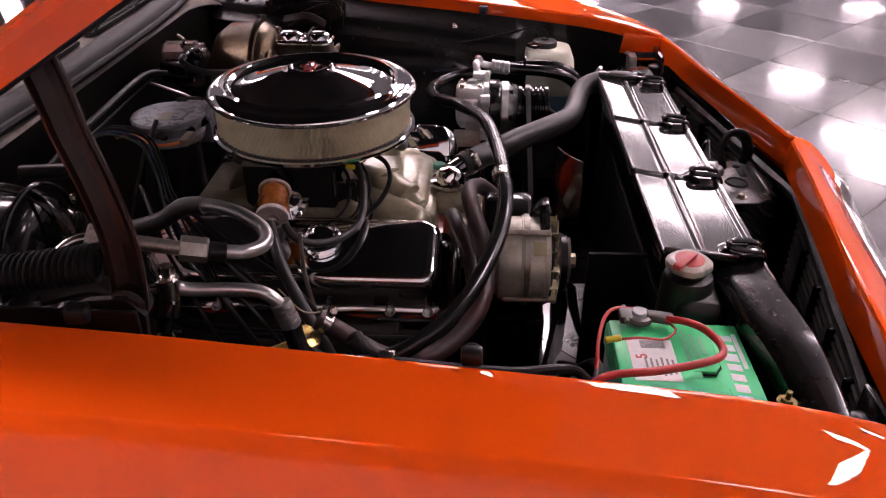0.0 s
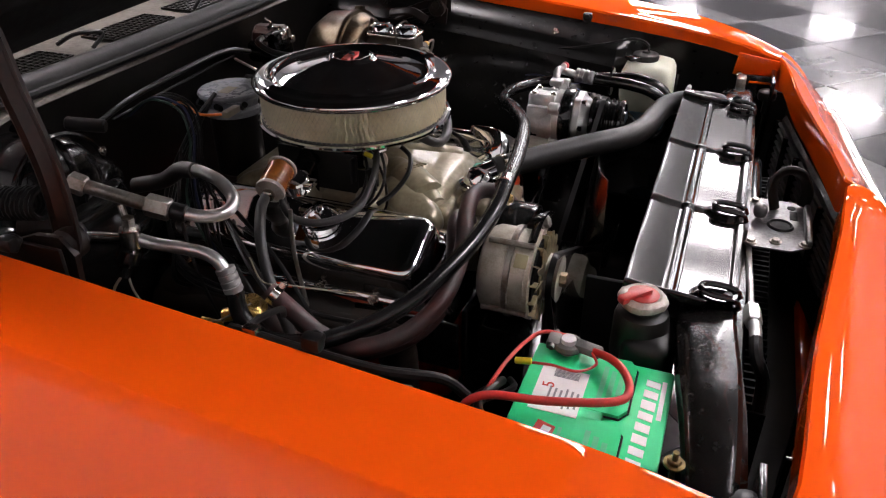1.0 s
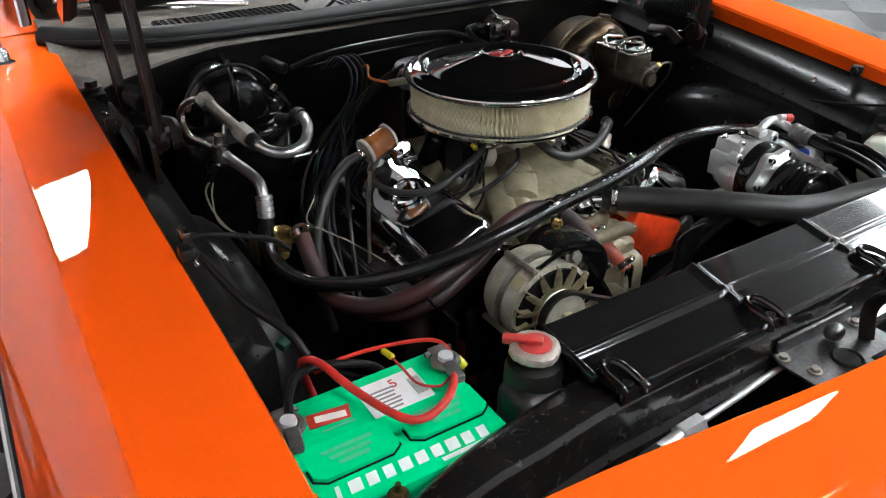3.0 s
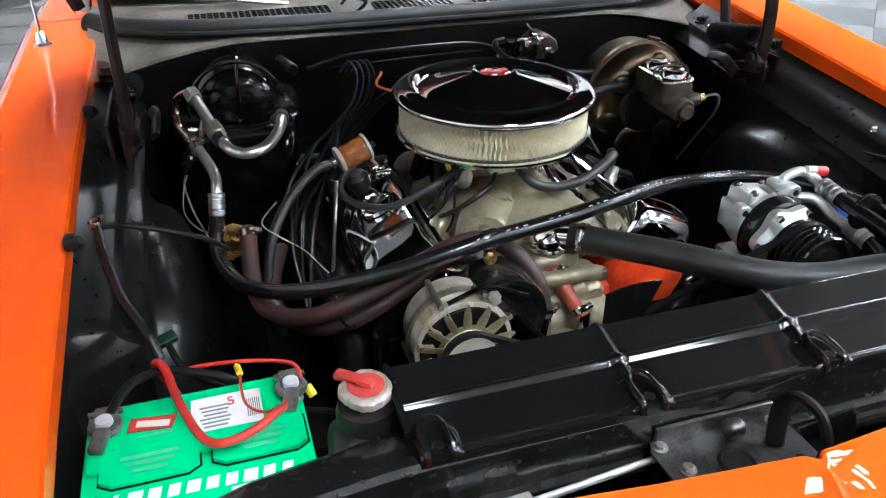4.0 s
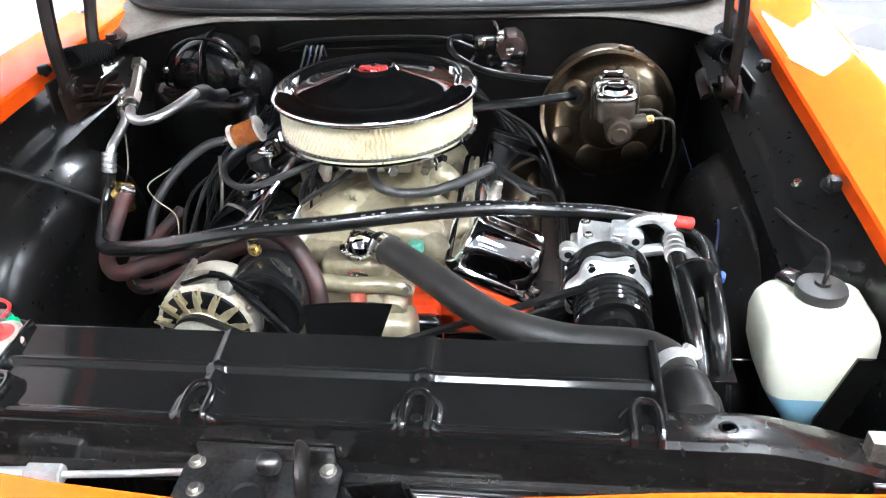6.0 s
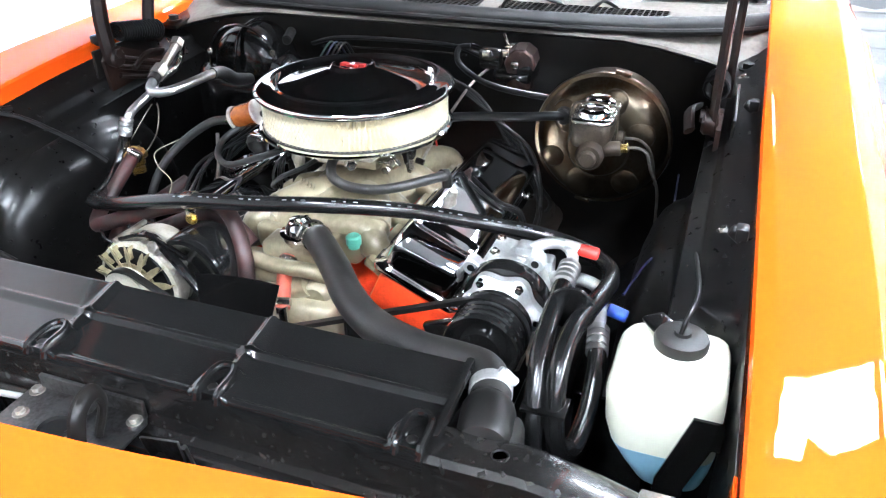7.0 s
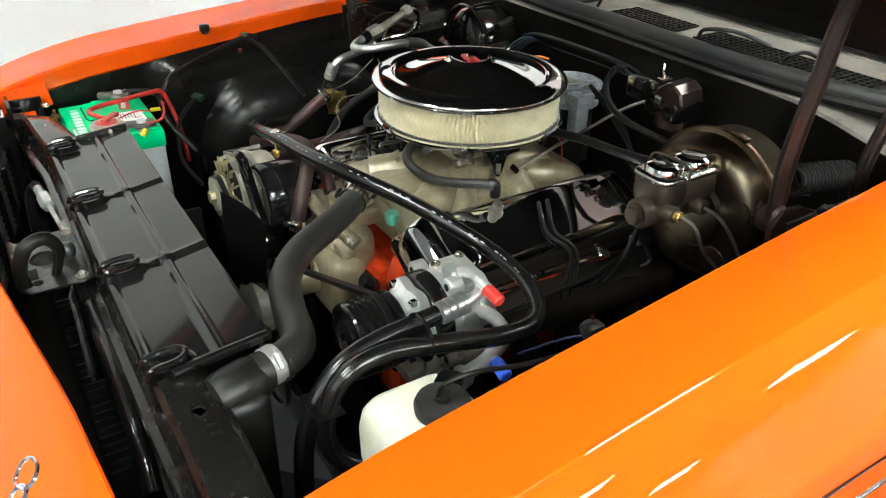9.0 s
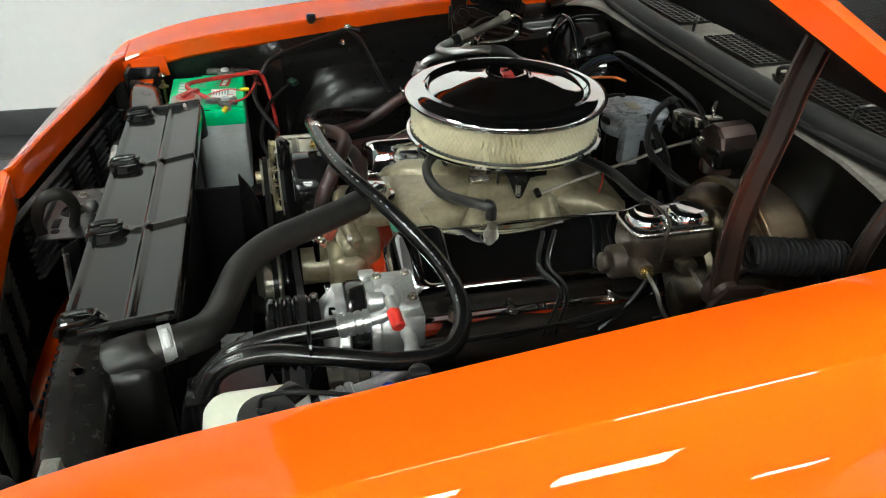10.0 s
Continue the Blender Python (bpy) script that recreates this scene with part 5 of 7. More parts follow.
# invented dark plates, in place of dark clutter whose shape is unknown
part("choke_bracket", Shape().box((-0.03, -0.100, 0.835), (0.16, 0.004, 0.075), bevel=0.0015).box((0.06, -0.098, 0.822), (0.05, 0.004, 0.045), bevel=0.0015), DUSTY_BLACK, carb, "dark plates standing in for the clutter by the carburettor")
part("choke_rod", Shape().tube([(0.075, -0.098, 0.885), (0.10, -0.105, 0.85), (0.11, -0.11, 0.80), (0.10, -0.12, 0.765)], 0.0025, 8), DUSTY_BLACK, carb)
part("vacuum_line", Shape().tube([(0.10, -0.03, 0.872), (0.13, -0.05, 0.862), (0.14, -0.085, 0.845), (0.125, -0.115, 0.82), (0.10, -0.13, 0.80)], 0.0045, 8), RUBBER, carb, "thin black vacuum hose")
# this can and the small plates after it are added to darken the manifold's rear
part("choke_coil", Shape().cyl((-0.075, -0.118, 0.800), (-0.035, -0.112, 0.868), 0.020, n=20, edge=0.004).box((-0.055, -0.104, 0.812), (0.050, 0.006, 0.050), bevel=0.002), SATIN_BLACK, carb, "black cylinder added to darken the space by the carburettor")
part("cable_clip", Shape().box((0.045, -0.105, 0.846), (0.006, 0.020, 0.046), bevel=0.0015).box((0.078, -0.100, 0.836), (0.024, 0.005, 0.034), bevel=0.0015).cyl((0.080, -0.106, 0.850), (0.080, -0.118, 0.850), 0.007, n=12, edge=0.001), DUSTY_BLACK, carb)
for k, (dx, dz) in enumerate(((0.0, 0.0), (0.018, -0.006), (0.034, 0.006))):
    part("vacuum_line", Shape().tube([(0.055 + dx, -0.085, 0.878 + dz), (0.075 + dx, -0.112, 0.855), (0.070 + dx, -0.128, 0.815 + dz), (0.040 + dx, -0.140, 0.785)], 0.0028, 8), RUBBER, carb)
part("ground_wire", Shape().tube([(-0.165, 0.050, 0.86), (-0.172, 0.075, 0.845), (-0.165, 0.090, 0.82), (-0.150, 0.100, 0.80)], 0.0018, 6), RED_PLASTIC, carb, "thin red wire")
part("yellow_tag", Shape().cyl((0.070, -0.108, 0.883), (0.085, -0.110, 0.880), 0.0045, n=10, edge=0.001), YELLOW_PLASTIC, carb, "small yellow clip")
part("throttle_cable", Shape().tube([(-0.036, 0.110, 0.828), (-0.127, 0.110, 0.856), (-0.20, 0.116, 0.880), (-0.28, 0.13, 0.912), (-0.36, 0.15, 0.93)], 0.003, 8), DULL_STEEL, carb, "steel throttle cable")
part("throttle_bracket", Shape().box((-0.03, 0.088, 0.872), (0.05, 0.020, 0.030), bevel=0.003).box((0.0, 0.085, 0.885), (0.035, 0.012, 0.020), bevel=0.003).cyl((-0.005, 0.09, 0.88), (-0.005, 0.108, 0.862), 0.009, n=10, edge=0.002), SATIN_BLACK, carb, "black throttle linkage bracket")
part("throttle_lever", Shape().prism([(0.030, 0.012), (0.020, 0.000), (0.004, -0.040), (-0.003, -0.044), (-0.008, -0.038), (-0.020, -0.004), (-0.040, 0.000), (-0.042, 0.012)], 0.004, pose(-0.002, 0.102, 0.862, 90, 0, 0)).cyl((0.0, 0.096, 0.862), (0.0, 0.112, 0.860), 0.012, n=16, edge=0.002).cyl((-0.036, 0.100, 0.832), (-0.036, 0.116, 0.828), 0.006, n=12, edge=0.001), SATIN_BLACK, carb, "black throttle lever")
part("return_spring", Shape().tube([(0.0 - 0.0042 * math.cos(k * 0.9), 0.106 + 0.0042 * math.sin(k * 0.9), 0.828 + 0.0006 * k) for k in range(50)], 0.0009, 5, smooth=False), DULL_STEEL, carb)
part("fuel_fitting", Shape().cyl((0.050, 0.088, 0.858), (0.086, 0.092, 0.860), 0.0085, n=6, edge=0.0015).cyl((0.062, 0.094, 0.858), (0.062, 0.108, 0.868), 0.007, n=12, edge=0.001).box((0.066, 0.088, 0.872), (0.034, 0.020, 0.006), bevel=0.0015), WORN_CHROME, carb, "bright steel fuel fitting")
part("idle_screw", Shape().cyl((0.045, 0.085, 0.876), (0.062, 0.098, 0.874), 0.006, n=10, edge=0.001), WORN_CHROME, carb)
for bx, by in ((0.09, 0.03), (0.09, -0.03), (0.065, 0.055), (0.065, -0.055), (-0.09, 0.03), (-0.09, -0.03)):
    part("screw", Shape().bolt((bx, by, 0.896), (0, 0, 1), 0.005, 0.005), WORN_CHROME, carb)
part("lever", Shape().prism([(0, 0), (0.022, -0.004), (0.026, -0.022), (0.016, -0.030), (0.010, -0.014), (-0.004, -0.010)], 0.003, pose(0.03, 0.098, 0.885, 90, 0, 60)), DUSTY_BLACK, carb)
part("vacuum_pod", Shape().lathe((0.075, -0.075, 0.858), (0.3, -1, 0.2), [(0.018, 0), (0.022, 0.004), (0.022, 0.012), (0.012, 0.018), (0.005, 0.022)], 18), CAST, carb)

# ---------------------------------------------------------------- alternator
alt = thing("alternator", (0.36, -0.193, 0.69), "dull alloy alternator with a finned cooling fan", "alternator")
AC = Vector((0, -0.193, 0.761))
case = [(0.030, -0.012), (0.056, -0.011), (0.066, -0.005), (0.070, 0.004), (0.070, 0.030), (0.0725, 0.031), (0.0725, 0.038), (0.0700, 0.039), (0.0700, 0.066), (0.0725, 0.067), (0.0725, 0.074), (0.068, 0.076), (0.02, 0.077)]
part("case", Shape().lathe(AC + Vector((0.334, 0, 0)), (1, 0, 0), case, 40), CAST, alt, "cast alternator case")
part("stator_band", Shape().lathe(AC + Vector((0.3675, 0, 0)), (1, 0, 0), [(0.0730, 0), (0.0748, 0.001), (0.0748, 0.009), (0.0730, 0.010)], 40), DULL_STEEL, alt)
for k in range(4):
    a = radians(90 * k + 25)
    q = AC + Vector((0.336, 0.076 * math.cos(a), 0.076 * math.sin(a)))
    part("through_bolt", Shape().cyl(q, q + Vector((0.072, 0, 0)), 0.0048, n=8, edge=0.001), DULL_STEEL, alt)
part("tag", Shape().box(AC + Vector((0.392, -0.0512, 0.0512)), (0.020, 0.022, 0.0015), turn=pose(0, 0, 0, 45, 0, 0).to_3x3(), bevel=0.0006), TAG, alt, "yellowed rating tag")
# the shade between the vanes is put in as a flat black disc
part("vent_ring", Shape().lathe(AC + Vector((0.4105, 0, 0)), (1, 0, 0), [(0.022, 0), (0.066, 0), (0.064, 0.003), (0.022, 0.003)], 40), HOOD_BLACK, alt, "black disc standing for shaded cooling openings behind the fan")
fan_disc = part("fan_disc", Shape().lathe(AC + Vector((0.418, 0, 0)), (1, 0, 0), [(0.008, 0), (0.042, 0), (0.042, 0.003), (0.008, 0.003)], 28), FAN_METAL, alt)
vane = Shape().prism([(-0.0058, 0.036), (0.0058, 0.036), (0.0062, 0.052), (0.0048, 0.066), (0.0015, 0.0735), (-0.0015, 0.0735), (-0.0040, 0.066), (-0.0058, 0.052)], 0.0016, Matrix(((0.35, 0, 1, 0.001), (0.94, 0, 0, 0), (0, 1, 0, 0), (0, 0, 0, 1)))).box((-0.004, 0.0045, 0.060), (0.011, 0.0015, 0.022), bevel=0.0005)
vane_mesh = vane.mesh("fan_vane", FAN_METAL)
for k in range(14):
    ob = piece("fan_vane", vane_mesh, alt, AC + Vector((0.4195, 0, 0)), Euler((radians(360 / 14 * k), 0, 0)).to_matrix().to_4x4())
part("pulley", Shape().lathe(AC + Vector((0.424, 0, 0)), (1, 0, 0), [(0.01, 0), (0.038, 0), (0.030, 0.008), (0.030, 0.012), (0.038, 0.020), (0.014, 0.020)], 28), CAST, alt)
part("nut", Shape().cyl(AC + Vector((0.442, 0, 0)), AC + Vector((0.455, 0, 0)), 0.012, n=6, edge=0.001), FAN_METAL, alt)
# the thin plates are added to keep the orange block dark from the side
part("bracket", Shape().box((0.36, -0.155, 0.685), (0.05, 0.05, 0.03), bevel=0.006).box((0.315, -0.20, 0.66), (0.010, 0.16, 0.13), bevel=0.003).box((0.22, -0.292, 0.66), (0.18, 0.008, 0.09), bevel=0.003).box((0.262, -0.215, 0.705), (0.012, 0.17, 0.15), bevel=0.004), SATIN_BLACK, alt)
# invented box that blocks the bright floor below the alternator
part("lower_bracket", Shape().box((0.355, -0.190, 0.610), (0.105, 0.130, 0.150), bevel=0.012).box((0.360, -0.230, 0.520), (0.080, 0.060, 0.090), bevel=0.010), SATIN_BLACK, alt, "plain black box added below the alternator, hiding the floor")
part("adjuster", Shape().tube([(0.40, -0.215, 0.83), (0.40, -0.16, 0.845), (0.40, -0.10, 0.82)], 0.011, 8, flat=0.4), GLOSS_BLACK, alt)

# ---------------------------------------------------------------- air-conditioning compressor
comp = thing("ac_compressor", (0.32, 0.385, 0.76), "bare alloy air-conditioning compressor with a black clutch pulley", "compressor")
CC = Vector((0, 0.385, 0.801))
part("body", Shape().lathe(CC + Vector((0.236, 0, 0)), (1, 0, 0), [(0.0, 0.0), (0.022, 0.0), (0.034, 0.003), (0.043, 0.009), (0.0455, 0.012), (0.0455, 0.022), (0.050, 0.024), (0.053, 0.042), (0.055, 0.058), (0.0585, 0.061), (0.0585, 0.073), (0.05, 0.074)], 48), ALUMINIUM, comp, "bare cast aluminium body", sharp=35)
for ey, ez in ((-0.057, 0.038), (0.036, 0.062), (0.040, -0.058), (-0.045, -0.055)):
    ear = part("mounting_ear", Shape().cyl(CC + Vector((0.290, ey, ez)), CC + Vector((0.312, ey, ez)), 0.0125, n=20, edge=0.002).box(CC + Vector((0.300, ey * 0.84, ez * 0.84)), (0.018, 0.022, 0.024), turn=pose(0, 0, 0, math.degrees(math.atan2(ez, ey)), 0, 0).to_3x3(), bevel=0.003), ALUMINIUM, comp)
    part("ear_hole", Shape().cyl(CC + Vector((0.3118, ey, ez)), CC + Vector((0.3128, ey, ez)), 0.0055, n=14), HOOD_BLACK, ear)
part("raised_boss", Shape().box(CC + Vector((0.276, 0.018, 0.0505)), (0.034, 0.030, 0.010), turn=pose(0, 0, 0, -20, 0, 0).to_3x3(), bevel=0.0045, segments=3), ALUMINIUM, comp)
block_top = Shape().box(CC + Vector((0.268, -0.004, 0.040)), (0.058, 0.072, 0.030), turn=pose(0, 0, 0, -8, 0, 0).to_3x3(), bevel=0.005).box(CC + Vector((0.250, 0.030, 0.012)), (0.030, 0.040, 0.055), bevel=0.005).box(CC + Vector((0.262, -0.040, 0.010)), (0.046, 0.022, 0.050), bevel=0.004)
part("port_block", block_top, ALUMINIUM, comp)
for bx, by, bz in ((0.248, 0.022, 0.052), (0.288, 0.024, 0.052), (0.250, -0.030, 0.058), (0.290, -0.028, 0.058)):
    part("port_bolt", Shape().bolt(CC + Vector((bx, by, bz)), (0, -0.1, 1), 0.005, 0.006), WORN_CHROME, comp)
part("rib", Shape().box(CC + Vector((0.278, -0.012, 0.0525)), (0.042, 0.004, 0.008), turn=pose(0, 0, 0, 12, 0, 0).to_3x3(), bevel=0.001), ALUMINIUM, comp)
part("rib", Shape().box(CC + Vector((0.278, -0.034, 0.042)), (0.042, 0.004, 0.008), turn=pose(0, 0, 0, 38, 0, 0).to_3x3(), bevel=0.001), ALUMINIUM, comp)
part("black_shell", Shape().lathe(CC + Vector((0.309, 0, 0)), (1, 0, 0), [(0.040, 0), (0.060, 0.001), (0.064, 0.004), (0.064, 0.022), (0.061, 0.027), (0.040, 0.028)], 48), GLOSS_BLACK, comp, "glossy black centre shell")
front_head = []
for x, grow in ((0.337, -0.004), (0.339, 0.0), (0.352, 0.0), (0.357, -0.006), (0.374, -0.022)):
    front_head.append([CC + Vector((x, (0.056 + grow + 0.005 * math.cos(6 * a)) * math.cos(a), (0.056 + grow + 0.005 * math.cos(6 * a)) * math.sin(a))) for a in (2 * math.pi * k / 72 for k in range(72))])
part("front_head", Shape().rings(front_head), ALUMINIUM, comp, "bare cast aluminium front head", sharp=40)
for k in range(6):
    a = radians(60 * k)
    q = CC + Vector((0.354, 0.0535 * math.cos(a), 0.0535 * math.sin(a)))
    part("head_bolt", Shape().cyl(q - Vector((0.006, 0, 0)), q + Vector((0.009, 0, 0)), 0.0066, n=6, edge=0.001), CHROME, comp)
groove = [(0.03, 0), (0.050, 0.001), (0.052, 0.004)]
for k in range(5):
    groove += [(0.052, 0.010 + 0.011 * k), (0.047, 0.013 + 0.011 * k), (0.047, 0.015 + 0.011 * k), (0.052, 0.018 + 0.011 * k)]
groove += [(0.052, 0.068), (0.050, 0.071), (0.044, 0.070), (0.042, 0.064), (0.030, 0.063), (0.028, 0.074), (0.013, 0.075), (0.011, 0.070), (0, 0.070)]
part("clutch", Shape().lathe(CC + Vector((0.372, 0, 0)), (1, 0, 0), groove, 48), GLOSS_BLACK, comp, "black grooved clutch pulley", sharp=25)
part("lower_bracket", Shape().box(CC + Vector((0.30, 0.0, -0.075)), (0.14, 0.07, 0.016), bevel=0.004).box(CC + Vector((0.285, 0.045, -0.055)), (0.03, 0.012, 0.06), bevel=0.003).box(CC + Vector((0.34, 0.045, -0.055)), (0.02, 0.012, 0.06), bevel=0.003), CAST, comp, "dull steel mounting bracket")
fit_top = Shape().tube([(0.288, 0.400, 0.866), (0.281, 0.425, 0.880), (0.280, 0.452, 0.884), (0.292, 0.468, 0.876), (0.318, 0.470, 0.870)], 0.0082, 12).box((0.287, 0.402, 0.872), (0.028, 0.026, 0.014), bevel=0.004)
fit_top.cyl((0.288, 0.455, 0.890), (0.285, 0.478, 0.885), 0.007, n=12)
part("discharge_fitting", fit_top, ALUMINIUM, comp, "bent aluminium discharge fitting")
part("valve_cap", Shape().cyl((0.286, 0.474, 0.884), (0.283, 0.502, 0.8785), 0.0088, n=12, edge=0.002), RED_PLASTIC, comp, "red plastic valve cap")
fit_low = Shape().tube([(0.262, 0.43, 0.815), (0.262, 0.47, 0.822), (0.275, 0.505, 0.820), (0.31, 0.515, 0.806), (0.345, 0.520, 0.800)], 0.0095, 12).cyl((0.300, 0.510, 0.808), (0.302, 0.530, 0.806), 0.0065, n=12)
part("suction_fitting", fit_low, ALUMINIUM, comp)
part("valve_cap", Shape().cyl((0.302, 0.524, 0.807), (0.304, 0.552, 0.801), 0.0092, n=12, edge=0.002), BLUE_PLASTIC, comp, "blue plastic valve cap")

# ---------------------------------------------------------------- hoses
HOSE_R = 0.0125
ac_hose = thing("suction_hose", (0.30, 0, 0.76), "long black rubber air-conditioning hose looped across the engine", "hose")
AC_PATH = [(0.062, -0.498, 0.842), (0.073, -0.505, 0.808), (0.105, -0.503, 0.778), (0.165, -0.478, 0.770), (0.235, -0.435, 0.790), (0.285, -0.375, 0.815), (0.322, -0.285, 0.845), (0.336, -0.205, 0.868), (0.333, -0.128, 0.882), (0.322, -0.02, 0.889), (0.298, 0.09, 0.893), (0.245, 0.205, 0.877), (0.195, 0.31, 0.849), (0.180, 0.39, 0.838), (0.190, 0.455, 0.832), (0.225, 0.505, 0.832), (0.29, 0.522, 0.842), (0.38, 0.512, 0.857), (0.45, 0.502, 0.864), (0.503, 0.500, 0.846), (0.528, 0.503, 0.795), (0.522, 0.510, 0.745), (0.490, 0.522, 0.722), (0.450, 0.530, 0.745), (0.41, 0.530, 0.778), (0.375, 0.525, 0.795)]
part("hose", Shape().tube(AC_PATH, HOSE_R, 16), HOSE_RUBBER, ac_hose)
marks = catmull(AC_PATH, 8)
for k in list(range(62, 108, 1)):
    if k % 5 in (1, 2, 3):
        d = (marks[k + 1] - marks[k]).normalized()
        up = Vector((0.55, 0.0, 0.83))
        up = (up - d * up.dot(d)).normalized()
        side = d.cross(up)
        m = Matrix((d, side, up)).transposed().to_4x4()
        part("print_bar", Shape().box(marks[k] + up * (HOSE_R + 0.0001), (0.004 if k % 5 == 2 else 0.007, 0.0016, 0.0005), turn=m.to_3x3()), GREY_PRINT, ac_hose)
crimp(ac_hose, (0.050, -0.4945, 0.876), (0.063, -0.4985, 0.842), 0.0135)
crimp(ac_hose, (0.385, 0.526, 0.790), (0.342, 0.520, 0.801), 0.0150)
hc = Shape().lathe((0.331, -0.140, 0.880), (-0.10, 1, 0.10), [(0.0127, 0), (0.0150, 0.001), (0.0150, 0.020), (0.0127, 0.021)], 24).box((0.334, -0.130, 0.860), (0.006, 0.018, 0.020), bevel=0.002)
part("hose_clip", hc, WORN_CHROME, ac_hose, "steel clip holding the hose")
part("clip_screw", Shape().bolt((0.336, -0.129, 0.852), (1, 0, 0.2), 0.007, 0.008), BRASS, ac_hose)

dis = thing("discharge_hose", (0.45, 0.48, 0.60), "thick black rubber discharge hose running down beside the radiator", "hose")
part("hose", Shape().tube([(0.335, 0.470, 0.868), (0.385, 0.470, 0.864), (0.44, 0.471, 0.860), (0.49, 0.474, 0.846), (0.528, 0.479, 0.810), (0.548, 0.483, 0.765), (0.556, 0.486, 0.70), (0.56, 0.49, 0.60)], 0.0125, 16), HOSE_RUBBER, dis)
crimp(dis, (0.314, 0.470, 0.871), (0.356, 0.470, 0.866), 0.0152)
part("cable_tie", Shape().lathe((0.390, 0.490, 0.858), (1, 0, 0), [(0.030, 0), (0.0315, 0.001), (0.0315, 0.004), (0.030, 0.005)], 24), SATIN_BLACK, dis)
part("cable_tie", Shape().box((0.527, 0.492, 0.812), (0.036, 0.052, 0.005), bevel=0.001), SATIN_BLACK, dis)

rad_hose = thing("radiator_hose", (0.42, 0.22, 0.80), "thick matt black upper radiator hose bent between engine and radiator", "hose")
part("hose", Shape().tube([(0.258, 0.040, 0.817), (0.300, 0.083, 0.820), (0.365, 0.140, 0.828), (0.428, 0.192, 0.834), (0.474, 0.250, 0.832), (0.496, 0.320, 0.828), (0.508, 0.375, 0.834), (0.525, 0.415, 0.843), (0.556, 0.437, 0.849), (0.586, 0.442, 0.850)], 0.0225, 20), DULL_RUBBER, rad_hose)
clamp(rad_hose, (0.272, 0.055, 0.818), (0.7, 0.7, 0.03), 0.0225)
clamp(rad_hose, (0.565, 0.438, 0.849), (1, 0.25, 0), 0.0225, ALUMINIUM, 0.016)

heater = thing("heater_hose", (0.25, -0.30, 0.74), "reddish-black heater hose looping round the alternator", "hose", "heater hoses")
part("hose", Shape().tube([(0.085, -0.455, 0.822), (0.120, -0.458, 0.800), (0.165, -0.460, 0.770), (0.215, -0.450, 0.752), (0.27, -0.405, 0.760), (0.305, -0.345, 0.790), (0.305, -0.265, 0.822), (0.285, -0.185, 0.845), (0.278, -0.125, 0.850), (0.298, -0.080, 0.835), (0.328, -0.047, 0.790), (0.345, -0.038, 0.735)], 0.0135, 14), RED_RUBBER, heater)
clamp(heater, (0.095, -0.455, 0.816), (0.7, 0, -0.5), 0.0125)
clamp(heater, (0.342, -0.040, 0.748), (0.3, 0.15, -0.95), 0.0135)
heater2 = thing("heater_hose", (0.2, -0.35, 0.70), "reddish-black heater hose looping round the alternator", "hose", "heater hoses")
part("hose", Shape().tube([(0.02, -0.40, 0.74), (0.09, -0.425, 0.72), (0.17, -0.43, 0.715), (0.25, -0.39, 0.725), (0.29, -0.33, 0.75), (0.285, -0.25, 0.785), (0.262, -0.18, 0.81), (0.25, -0.12, 0.80), (0.255, -0.08, 0.77)], 0.0125, 14), RED_RUBBER, heater2)
part("tie", Shape().torus((0.295, -0.338, 0.772), (0.3, 0.8, 0.5), 0.024, 0.0025, 20, 6), SATIN_BLACK, heater2)
byp = thing("bypass_hose", (0.315, 0.012, 0.73), "short brick-red rubber coolant hose with clamps", "hose")
part("hose", Shape().tube([(0.278, 0.001, 0.775), (0.288, 0.003, 0.768), (0.315, 0.012, 0.750), (0.348, 0.025, 0.722)], 0.0125, 14), RED_HOSE, byp)
clamp(byp, (0.342, 0.022, 0.729), (0.7, 0.25, -0.7), 0.0125)
clamp(byp, (0.286, 0.003, 0.769), (0.7, 0.1, -0.5), 0.0125)

fuel = thing("fuel_hose", (0.02, -0.36, 0.72), "black rubber fuel hose", "hose")
part("hose", Shape().tube([(-0.014, -0.292, 0.874), (0.0, -0.33, 0.868), (0.025, -0.375, 0.838), (0.06, -0.412, 0.795), (0.09, -0.43, 0.745), (0.11, -0.435, 0.69), (0.11, -0.42, 0.62)], 0.0085, 12), DULL_RUBBER, fuel)
fuel2 = thing("fuel_hose", (0.03, -0.20, 0.82), "black rubber fuel hose", "hose")
part("hose", Shape().tube([(-0.03, -0.215, 0.895), (0.015, -0.285, 0.85), (0.065, -0.275, 0.832), (0.105, -0.22, 0.835), (0.105, -0.15, 0.860), (0.085, -0.09, 0.880)], 0.0062, 12), DULL_RUBBER, fuel2)
pcv = thing("breather_hose", (0.12, 0.1, 0.83), "dark grey breather hose from carburettor to valve cover", "hose")
part("hose", Shape().tube([(0.085, 0.010, 0.884), (0.120, 0.008, 0.878), (0.146, 0.022, 0.863), (0.150, 0.055, 0.852), (0.143, 0.105, 0.851), (0.125, 0.150, 0.858), (0.098, 0.195, 0.868), (0.084, 0.205, 0.866)], 0.0088, 12), DULL_RUBBER, pcv)
part("elbow", Shape().tube([(0.090, 0.200, 0.870), (0.080, 0.205, 0.866), (0.079, 0.206, 0.845)], 0.0095, 10), RUBBER, pcv)
part("grommet", Shape().lathe((0.079, 0.206, 0.808), (0, 0.4, 1), [(0.019, 0), (0.019, 0.004), (0.014, 0.007), (0.013, 0.012), (0.010, 0.016), (0.009, 0.028), (0.007, 0.032)], 22), DULL_STEEL, pcv, "chrome valve in a rubber grommet")
